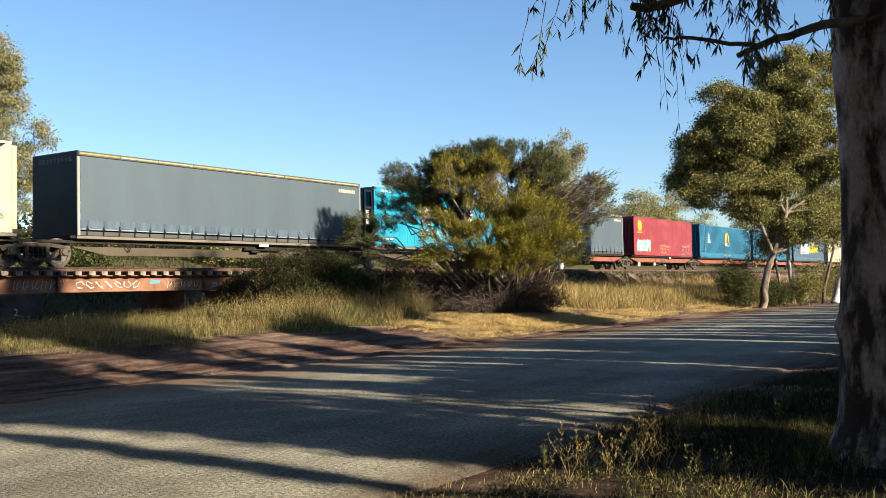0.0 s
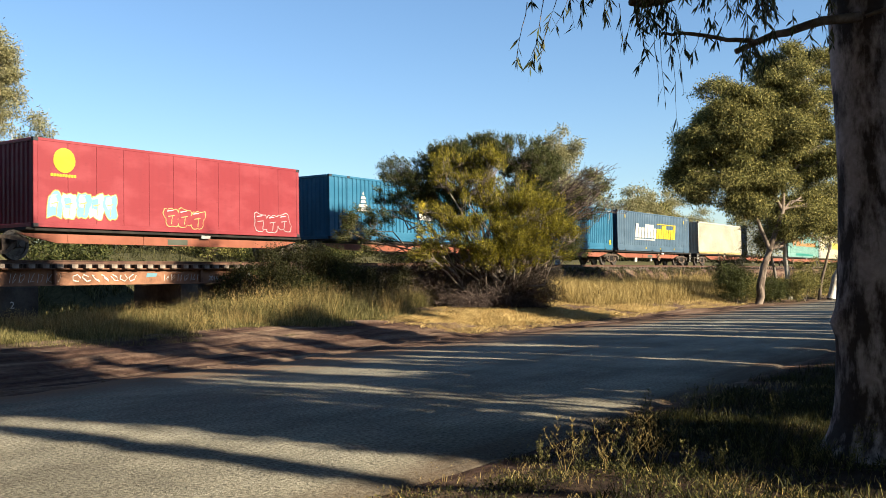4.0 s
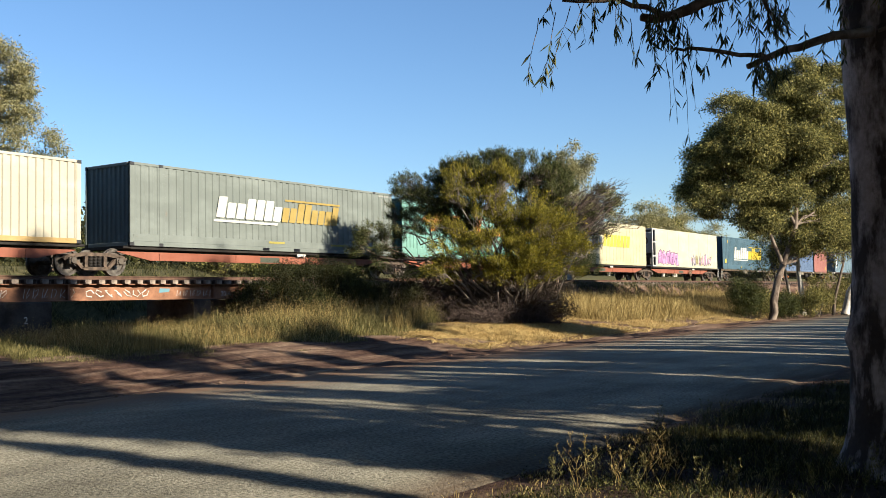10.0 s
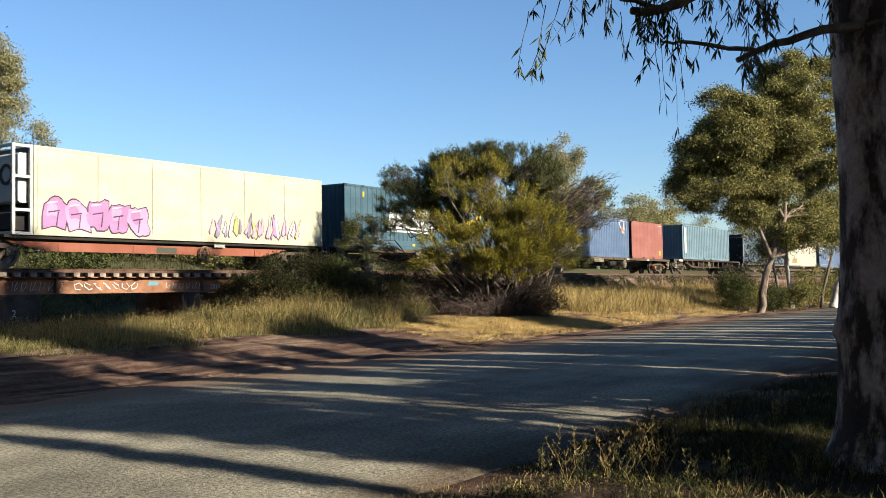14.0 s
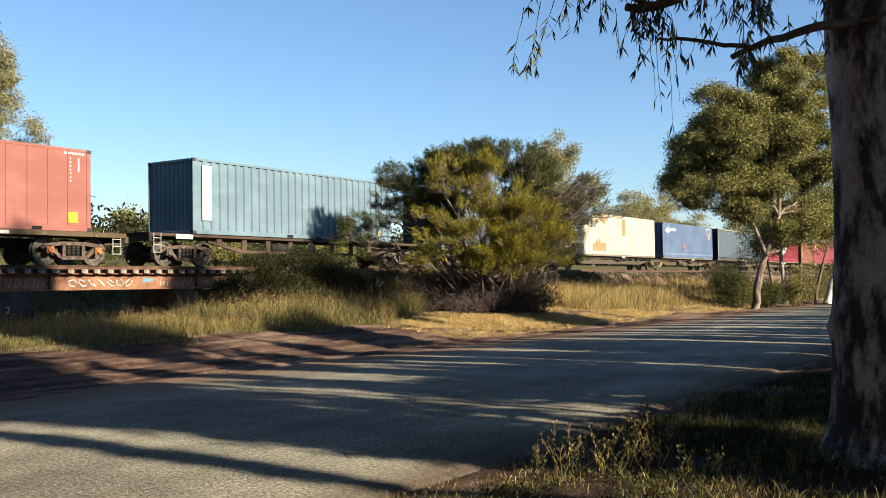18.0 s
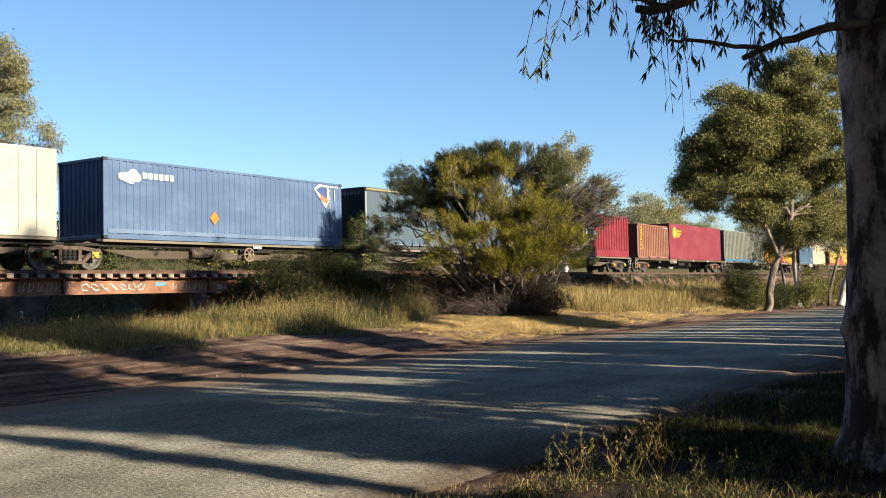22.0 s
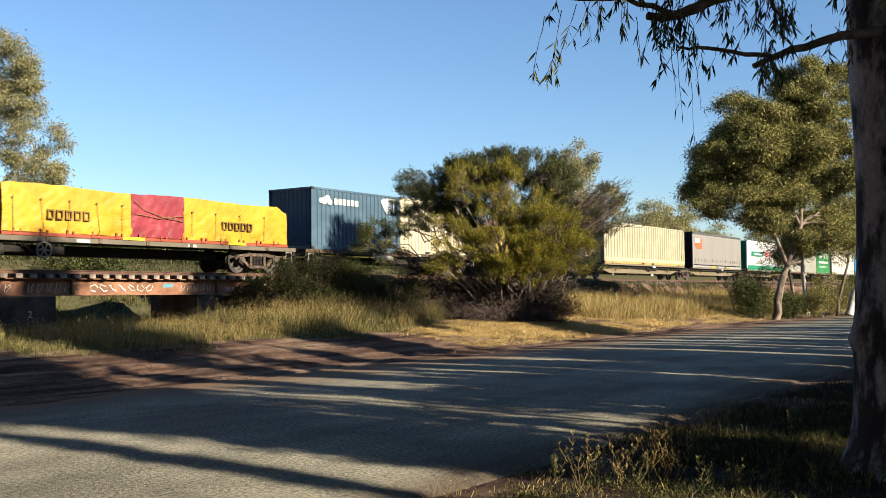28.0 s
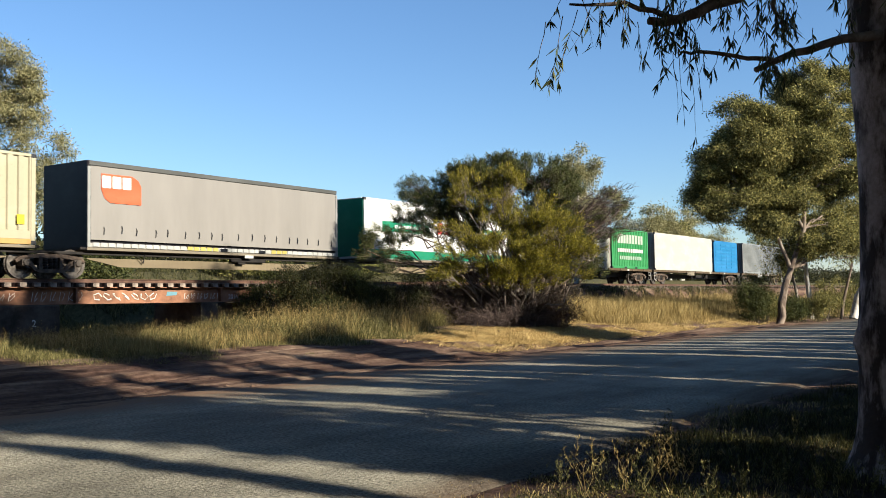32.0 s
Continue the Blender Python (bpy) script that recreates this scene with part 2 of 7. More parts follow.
def times(n, l, a, b):
    mm = n.new("ShaderNodeMix")
    mm.data_type, mm.blend_type = "RGBA", "MULTIPLY"
    mm.inputs[0].default_value = 1.0
    l.new(a, mm.inputs[6])
    l.new(b, mm.inputs[7])
    return mm.outputs[2]


def road_material():
    """Coarse worn bitumen, with dirt carried on from the far edge in streaks."""
    m, n, l, p = nodes_of("asphalt")
    vec, d = along(n, l, 1.0, 1.0)
    big = plain_noise(n, l, vec, 0.5, 12)
    r = ramp(n, [(0.35, (0.205, 0.188, 0.146)), (0.68, (0.395, 0.360, 0.272))])
    l.new(big, r.inputs[0])
    chips = plain_noise(n, l, vec, 24, 4)
    rc = ramp(n, [(0.32, (0.30, 0.30, 0.30)), (0.62, (1, 1, 1))])
    l.new(chips, rc.inputs[0])
    svec, _ = along(n, l, 0.16, 1.5)
    streak = plain_noise(n, l, svec, 1.0, 9, 0.6)
    edge = span(n, l, shift(n, l, streak, 5.0, d), 13.6, 15.4)
    col = mix(n, l, edge, times(n, l, r.outputs[0], rc.outputs[0]), (0.18, 0.115, 0.072))
    near = span(n, l, shift(n, l, streak, -2.6, d), 3.0, 3.9)
    col = mix(n, l, near, (0.085, 0.058, 0.038), col)
    wear = ramp(n, [(0.3, (0.72, 0.71, 0.70)), (0.6, (1, 1, 1))])
    l.new(streak, wear.inputs[0])
    l.new(times(n, l, col, wear.outputs[0]), p.inputs["Base Color"])
    p.inputs["Roughness"].default_value = 0.9
    p.inputs["Specular IOR Level"].default_value = 0.05
    bump(n, l, p, chips, 0.9, 0.03)
    return m


def ground_material():
    """Red dirt in streaks along the road with straw litter, leaf mould darkened for shade on the near verge, grassy
    soil beyond the line.
    """
    m, n, l, p = nodes_of("red dirt and dry litter")
    vec, d = along(n, l, 1.0, 1.0)
    svec, _ = along(n, l, 0.14, 1.1)
    big = plain_noise(n, l, svec, 1.3, 9, 0.62)
    r = ramp(n, [(0.37, (0.036, 0.020, 0.015)), (0.47, (0.085, 0.050, 0.035)), (0.56, (0.155, 0.101, 0.069)), (0.70, (0.27, 0.195, 0.128))])
    l.new(big, r.inputs[0])
    mid = plain_noise(n, l, vec, 5.0, 9, 0.7)
    rm = ramp(n, [(0.32, (0.42, 0.38, 0.35)), (0.62, (1, 1, 1))])
    l.new(mid, rm.inputs[0])
    col = times(n, l, r.outputs[0], rm.outputs[0])
    # near verge: leaf mould with the trees' shade put into its colour
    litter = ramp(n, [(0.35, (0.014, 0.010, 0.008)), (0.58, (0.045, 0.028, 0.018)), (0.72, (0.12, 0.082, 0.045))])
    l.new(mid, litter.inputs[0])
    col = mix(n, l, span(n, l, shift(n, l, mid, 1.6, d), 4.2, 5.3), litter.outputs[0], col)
    soil = ramp(n, [(0.35, (0.032, 0.032, 0.014)), (0.6, (0.075, 0.066, 0.031)), (0.75, (0.14, 0.105, 0.058))])
    l.new(mid, soil.inputs[0])
    col = mix(n, l, span(n, l, shift(n, l, big, 2.0, d), 30.2, 31.4), col, soil.outputs[0])
    l.new(col, p.inputs["Base Color"])
    p.inputs["Roughness"].default_value = 1.0
    p.inputs["Specular IOR Level"].default_value = 0.1
    bump(n, l, p, mid, 1.0, 0.07)
    return m


M_ASPHALT = road_material()
M_GROUND = ground_material()


# ---- mesh building ----
class Mesh:
    """Vertices and faces of one part."""

    def __init__(self):
        self.v, self.f = [], []

    def face(self, *pts):
        k = len(self.v)
        self.v += [tuple(p) for p in pts]
        self.f.append(tuple(range(k, k + len(pts))))
        return self

    def box(self, x0, x1, y0, y1, z0, z1, c=0.0):
        """A box; c bevels its four long edges (along the longest side)."""
        if c <= 0:
            k = len(self.v)
            self.v += [(x, y, z) for x in (x0, x1) for y in (y0, y1) for z in (z0, z1)]
            self.f += [(k + a, k + b, k + e, k + g) for a, b, e, g in ((0, 1, 3, 2), (4, 6, 7, 5), (0, 4, 5, 1), (2, 3, 7, 6), (0, 2, 6, 4), (1, 5, 7, 3))]
            return self
        d = (x1 - x0, y1 - y0, z1 - z0)
        ax = d.index(max(d))
        lo, hi = (x0, y0, z0), (x1, y1, z1)
        i, j = [q for q in (0, 1, 2) if q != ax]
        ring = [(lo[i] + c, lo[j]), (hi[i] - c, lo[j]), (hi[i], lo[j] + c), (hi[i], hi[j] - c), (hi[i] - c, hi[j]), (lo[i] + c, hi[j]), (lo[i], hi[j] - c), (lo[i], lo[j] + c)]
        k = len(self.v)
        for e in (lo[ax], hi[ax]):
            for a, b in ring:
                q = [0, 0, 0]
                q[ax], q[i], q[j] = e, a, b
                self.v.append(tuple(q))
        for q in range(8):
            self.f.append((k + q, k + (q + 1) % 8, k + 8 + (q + 1) % 8, k + 8 + q))
        self.f += [tuple(range(k + 7, k - 1, -1)), tuple(range(k + 8, k + 16))]
        return self

    def prism(self, pts, y0, y1, axis="y"):
        """A polygon in (x, z) drawn out from y0 to y1."""
        k, n = len(self.v), len(pts)
        for y in (y0, y1):
            for a, b in pts:
                self.v.append((a, y, b) if axis == "y" else (y, a, b) if axis == "x" else (a, b, y))
        self.f += [tuple(range(k, k + n)), tuple(range(k + 2 * n - 1, k + n - 1, -1))]
        self.f += [(k + (i + 1) % n, k + i, k + n + i, k + n + (i + 1) % n) for i in range(n)]
        return self

    def tube(self, path, radii, sides=8, cap=True):
        """A tapered tube along points."""
        k = len(self.v)
        path = [Vector(p) for p in path]
        ref = Vector((0.31, 0.17, 0.93))
        for i, p in enumerate(path):
            t = (path[min(i + 1, len(path) - 1)] - path[max(i - 1, 0)]).normalized()
            a = t.cross(ref if abs(t.dot(ref)) < 0.95 else Vector((1, 0, 0))).normalized()
            b = t.cross(a)
            for q in range(sides):
                w = 2 * math.pi * q / sides
                self.v.append(tuple(p + (a * math.cos(w) + b * math.sin(w)) * radii[i]))
        for i in range(len(path) - 1):
            for q in range(sides):
                e, g = k + i * sides, (q + 1) % sides
                self.f.append((e + q, e + g, e + sides + g, e + sides + q))
        if cap:
            self.f += [tuple(range(k + sides - 1, k - 1, -1)), tuple(range(k + (len(path) - 1) * sides, k + len(path) * sides))]
        return self

    def disc(self, c, r, y0, y1, sides=20, hole=0.0):
        """A round plate in the (x, z) plane."""
        ring = [(c[0] + r * math.cos(2 * math.pi * i / sides), c[1] + r * math.sin(2 * math.pi * i / sides)) for i in range(sides)]
        if hole <= 0:
            return self.prism(ring, y0, y1)
        inner = [(c[0] + hole * math.cos(2 * math.pi * i / sides), c[1] + hole * math.sin(2 * math.pi * i / sides)) for i in range(sides)]
        for i in range(sides):
            j = (i + 1) % sides
            self.prism([ring[i], ring[j], inner[j], inner[i]], y0, y1)
        return self

    def data(self, name, material, soft=False):
        me = bpy.data.meshes.new(name)
        me.from_pydata(self.v, [], self.f)
        me.materials.append(material)
        if soft:
            me.polygons.foreach_set("use_smooth", [True] * len(me.polygons))
        return me


def part(name, mesh, material, parent=None, label="", soft=False, kind=""):
    """Links a Mesh as one object, under a thing or a part if given."""
    ob = new(name, mesh.data(name, material, soft) if isinstance(mesh, Mesh) else mesh)
    ob.parent = parent
    if label or kind:
        tagged(ob, label, kind=kind)
    return ob


def share(name, me, parent, m=None, label=""):
    """Another object on a mesh that exists."""
    ob = new(name, me)
    ob.parent = parent
    if m is not None:
        ob.matrix_basis = m
    if label:
        tagged(ob, label)
    return ob


def empty(name, m, label, category, group="", kind=""):
    ob = new(name)
    ob.empty_display_size = 0.2
    ob.matrix_basis = m
    return tagged(ob, label, category, group, kind)


def cards(name, centres, dirs, lengths, widths, material, bend=0.0, seed=0):
    """Leaves or blades: one pointed four-sided face each, about centres along dirs."""
    rng = np.random.default_rng(seed)
    c = np.asarray(centres, float)
    k = len(c)
    d = np.asarray(dirs, float)
    d = d / np.maximum(np.linalg.norm(d, axis=1), 1e-6)[:, None]
    r = rng.normal(size=(k, 3))
    s = np.cross(d, r)
    s /= np.maximum(np.linalg.norm(s, axis=1), 1e-6)[:, None]
    L, W = np.broadcast_to(lengths, k)[:, None], np.broadcast_to(widths, k)[:, None]
    v = np.empty((k, 4, 3))
    v[:, 0], v[:, 2] = c, c + d * L
    mid = c + d * L * 0.45
    v[:, 1], v[:, 3] = mid - s * W / 2, mid + s * W / 2
    me = bpy.data.meshes.new(name)
    me.vertices.add(4 * k)
    me.vertices.foreach_set("co", v.reshape(-1))
    me.loops.add(4 * k)
    me.loops.foreach_set("vertex_index", np.arange(4 * k, dtype=np.int32))
    me.polygons.add(k)
    me.polygons.foreach_set("loop_start", np.arange(0, 4 * k, 4, dtype=np.int32))
    me.update(calc_edges=True)
    me.materials.append(material)
    return me


def bent_blades(name, bases, tips, bends, widths, material, seed=0):
    """Grass blades that curve over: a strip of two steps that ends in a point."""
    rng = np.random.default_rng(seed)
    a, c = np.asarray(bases, float), np.asarray(tips, float)
    k = len(a)
    m = a + (c - a) * 0.55 + np.asarray(bends, float)
    w = rng.normal(size=(k, 3))
    w[:, 2] *= 0.2
    w /= np.maximum(np.linalg.norm(w, axis=1), 1e-6)[:, None]
    w = w * np.broadcast_to(widths, k)[:, None] / 2
    v = np.stack([a - w, a + w, m - w * 0.8, m + w * 0.8, c], axis=1)
    idx = (np.arange(k) * 5)[:, None] + np.array([0, 1, 3, 2, 2, 3, 4])
    starts = ((np.arange(k) * 7)[:, None] + np.array([0, 4])).reshape(-1)
    me = bpy.data.meshes.new(name)
    me.vertices.add(5 * k)
    me.vertices.foreach_set("co", v.reshape(-1))
    me.loops.add(7 * k)
    me.loops.foreach_set("vertex_index", idx.reshape(-1).astype(np.int32))
    me.polygons.add(2 * k)
    me.polygons.foreach_set("loop_start", starts.astype(np.int32))
    me.update(calc_edges=True)
    me.materials.append(material)
    return me


# ---- ground, road ----
def lumps(s, d):
    """Small rises of the dirt: tufty beyond the road, ridged along it at the far edge."""
    bumpy = smooth(12.9, 14.0, d) + (1 - smooth(3.6, 4.4, d))
    z = bumpy * (0.06 * noise.noise((s * 0.5, d * 0.9, 0)) + 0.045 * noise.noise((s * 0.9, d * 2.6, 3)))
    return z + smooth(13.0, 13.8, d) * (1 - smooth(17.5, 20, d)) * (0.075 * noise.noise((s * 0.11, d * 2.1, 8)) + 0.03 * noise.noise((s * 1.6, d * 3.1, 4)))


def build_ground():
    ss = [-900, -300, -120, -60, -40] + list(np.arange(-30, 130, 0.8)) + [140, 160, 190, 240, 320, 500, 900, 1800, 3000]
    ds = [-1500, -500, -150, -60, -30, -15, -8, -4] + list(np.arange(-2, 12.5, 0.5)) + list(np.arange(12.5, 20, 0.16)) + list(np.arange(20, 46, 0.5)) + [48, 52, 58, 66, 80, 100, 130, 200, 400, 900, 2000]
    v, f = [], []
    for s in ss:
        for d in ds:
            p = at(s, d)
            z = height(s, d) + lumps(s, d)
            v.append((p.x, p.y, z - 0.02))
    w = len(ds)
    for i in range(len(ss) - 1):
        for j in range(w - 1):
            a = i * w + j
            f.append((a, a + w, a + w + 1, a + 1))
    me = Mesh()
    me.v, me.f = v, f
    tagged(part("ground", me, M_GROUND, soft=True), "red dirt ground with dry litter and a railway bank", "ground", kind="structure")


def build_road():
    """Bitumen strip with broken edges, crowned in the middle."""
    me = Mesh()
    cross = [0.0, 0.02, 0.15, 0.5, 0.85, 0.98, 1.0]
    ss = list(np.arange(-40, 140, 0.35)) + [160, 200, 260]
    for s in ss:
        a = 4.35 + 0.22 * noise.noise((s * 0.7, 1.3, 0)) + 0.10 * noise.noise((s * 2.9, 7.3, 0))
        b = 13.4 + 0.5 * noise.noise((s * 0.35, 4.3, 0)) + 0.16 * noise.noise((s * 2.2, 2.3, 0))
        for k in cross:
            d = a + (b - a) * k
            p = at(s, d)
            z = -0.03 if k in (0.0, 1.0) else 0.018 + 0.05 * (1 - (2 * k - 1) ** 2)
            me.v.append((p.x, p.y, z))
    w = len(cross)
    for i in range(len(ss) - 1):
        for j in range(w - 1):
            e = i * w + j
            me.f.append((e, e + w, e + w + 1, e + 1))
    tagged(part("road", me, M_ASPHALT, soft=True), "worn grey bitumen road with crumbling edges", "road", kind="structure")


build_ground()
build_road()


# ---- vegetation ----
def limb(me, a, b, r0, r1, rng, wobble=0.12, steps=5, sides=6, sag=0.0):
    """A crooked tapered branch; returns its points."""
    a, b = Vector(a), Vector(b)
    ln = (b - a).length
    pts = []
    for i in range(steps + 1):
        k = i / steps
        off = Vector(rng.normal(size=3)) * wobble * ln * (0 if i in (0, steps) else math.sin(math.pi * k) * 0.5)
        pts.append(a.lerp(b, k) + off + Vector((0, 0, sag * ln * math.sin(math.pi * k))))
    me.tube(pts, [r0 + (r1 - r0) * i / steps for i in range(steps + 1)], sides, cap=False)
    return pts


def crown_points(blobs, count, rng, clump, hollow=0.25):
    """Clump centres within ellipsoids, thinned by a coarse noise so that gaps stay."""
    vol = np.array([b[3] * b[4] * b[5] * (b[6] if len(b) > 6 else 1.0) for b in blobs])
    out, which = [], rng.choice(len(blobs), size=count * 3, p=vol / vol.sum())
    for i in which:
        b = blobs[i]
        q = rng.normal(size=3)
        q /= np.linalg.norm(q)
        r = rng.uniform(hollow, 1.0) ** 0.55
        p = np.array(b[:3]) + q * r * np.array(b[3:6])
        if count < 80 or noise.noise(Vector(p) * clump) > -0.22:
            out.append(p)
        if len(out) == count:
            break
    return np.array(out)


def leaves_about(centres, per, spread, rng, droop=0.0, upward=0.0):
    c = np.repeat(centres, per, axis=0)
    off = rng.normal(size=c.shape) * spread
    c = c + off
    d = rng.normal(size=c.shape) + off / max(np.max(spread), 1e-3) * 0.6
    d[:, 2] += upward - droop
    return c, d


def tree(name, base, stems, blobs, clumps, per, spread, leaf, leaf_mat, bark, label, category, seed,
         droop=0.4, upward=0.0, twigs=40, clump=0.6, hollow=0.25, lobes=0, lobe_r=0.5):
    """A trunk of tubes with limbs into a crown of leaf clumps. stems: lists of (x, y, z, r)."""
    rng = np.random.default_rng(seed)
    root = empty(name, pose(*base), label, category)
    me = Mesh()
    joints = []
    for st in stems:
        pts = [Vector(q[:3]) - Vector(base) for q in st]
        fine, rad = [], []
        for i in range(len(pts) - 1):
            for k in (0, 0.33, 0.66):
                fine.append(pts[i].lerp(pts[i + 1], k) + Vector(rng.normal(size=3)) * st[i][3] * 0.16)
                rad.append(st[i][3] + (st[i + 1][3] - st[i][3]) * k)
        fine.append(pts[-1])
        rad.append(st[-1][3])
        me.tube(fine, rad, 10, cap=False)
        joints += list(zip(fine[len(fine) // 4:], rad[len(fine) // 4:]))
    if lobes:      # clumps gather in rounded lobes, with dark gaps between them
        heads = crown_points(blobs, lobes, rng, clump, hollow)
        pick = rng.integers(len(heads), size=clumps)
        q = rng.normal(size=(clumps, 3))
        q /= np.linalg.norm(q, axis=1)[:, None]
        q[:, 2] = np.abs(q[:, 2]) * 0.85 - 0.15
        size = rng.uniform(0.6, 1.3, len(heads))[pick]
        cs = heads[pick] + q * (lobe_r * size * rng.uniform(0.5, 1.0, clumps))[:, None] - np.array(base)
    else:
        cs = crown_points(blobs, clumps, rng, clump, hollow) - np.array(base)
    sticks = Mesh()
    pick = cs[rng.permutation(len(cs))[:twigs]]
    for p in pick:
        p = Vector(p)
        j, r = min(joints, key=lambda q: (q[0] - p).length + (1.0 if q[0].z > p.z else 0))
        limb(sticks, j, p, min(r * 0.6, 0.012 * (p - j).length + 0.012), 0.006, rng, 0.10, 6, 5, 0.06)
    part("trunk", me, bark, root, soft=True)
    part("twig", sticks, bark, root, soft=True, kind="stuff")
    c, d = leaves_about(cs, per, np.array(spread), rng, droop, upward)
    ln = leaf[0] * rng.uniform(0.6, 1.3, len(c))
    part("crown", cards("crown", c, d, ln, leaf[1] * rng.uniform(0.7, 1.3, len(c)), leaf_mat, seed=seed), leaf_mat, root)
    return root


def gz(x, y):
    p = Vector((x, y, 0))
    return height(p.dot(U), p.dot(N))


def brush(name, root, base, blobs, mat, bark, seed, per=46, leaf=(0.10, 0.020), stem=0.34, limbs=3):
    """Broom-like tufts on upswept twigs. blobs: x, y, z, half-sizes, number of tufts, way that they sweep."""
    rng = np.random.default_rng(seed)
    base = Vector(base)
    wood, cs, ds = Mesh(), [], []
    for x, y, z, rx, ry, rz, count, sweep in blobs:
        centre = Vector((x, y, z))
        forks = []
        for i in range(limbs):
            foot = base + Vector((rng.uniform(-0.8, 0.9), rng.uniform(-0.4, 0.4), 0.0))
            end = centre + Vector((rng.uniform(-0.7, 0.7) * rx, rng.uniform(-0.5, 0.5) * ry, rng.uniform(-0.6, 0.3) * rz))
            pts = limb(wood, foot - base, end - base, 0.055, 0.018, rng, 0.13, 7, 6, 0.06)
            forks += pts[4:]
        heads = []
        while len(heads) < max(3, count // 7):
            q = rng.normal(size=3)
            q /= np.linalg.norm(q)
            h = Vector(np.array((x, y, z)) + q * rng.uniform(0.3, 1.0) ** 0.6 * np.array((rx, ry, rz)))
            if noise.noise(h * 1.1) > -0.2:
                heads.append((h, rng.uniform(0.16, 0.40)))
        for made in range(count):
            h, size = heads[rng.integers(len(heads))]
            q = rng.normal(size=3)
            q /= np.linalg.norm(q)
            q[2] = abs(q[2]) * 0.9 - 0.25
            p = h + Vector(q * size * rng.uniform(0.6, 1.0))
            out = (p - (base + Vector((0, 0, 1.2)))).normalized() + Vector(sweep) + Vector(rng.normal(size=3)) * 0.42
            out.normalize()
            ln = stem * rng.uniform(0.6, 1.4)
            near = min(forks, key=lambda f: (f + base - p).length_squared)
            if made % 3 == 0:
                limb(wood, near, p - base, 0.012, 0.006, rng, 0.2, 4, 4)
            tip = p + out * ln
            wood.tube([p - base, tip - base], [0.006, 0.002], 3, cap=False)
            k = rng.uniform(0.0, 1.0, per) ** 0.8
            c = np.array(p - base) + np.outer(k * ln, np.array(out)) + rng.normal(size=(per, 3)) * 0.055
            cs.append(c)
            ds.append(np.array(out) + rng.normal(size=(per, 3)) * 0.5)
    c, d = np.concatenate(cs), np.concatenate(ds)
    part("branch", wood, bark, root, soft=True, kind="stuff")
    part("crown", cards(name, c, d, leaf[0] * rng.uniform(0.6, 1.4, len(c)), leaf[1] * rng.uniform(0.7, 1.3, len(c)), mat, seed=seed), mat, root)


def tangle(root, base, spots, count, mat, seed, r=0.011):
    """Thin dead sticks that arch outwards and down round a foot. spots: x, y, z, half-sizes."""
    rng = np.random.default_rng(seed)
    base = Vector(base)
    me = Mesh()
    for i in range(count):
        x, y, z, rx, ry, rz = spots[rng.integers(len(spots))]
        a = Vector((x, y, z)) + Vector((rng.normal() * rx * 0.25, rng.normal() * ry * 0.3, -rz * 0.7))
        b = Vector((x + rng.uniform(-1, 1) * rx, y + rng.uniform(-1, 0.6) * ry, z + rng.uniform(-0.8, 1.0) * rz))
        pts = limb(me, a - base, b - base, r, 0.004, rng, 0.25, 5, 4, 0.12)
        for j in (2, 3, 4):
            q = pts[j] + Vector(rng.normal(size=3)) * 0.22
            limb(me, pts[j], q, 0.006, 0.002, rng, 0.2, 2, 3)
    part("twig", me, mat, root, kind="stuff")


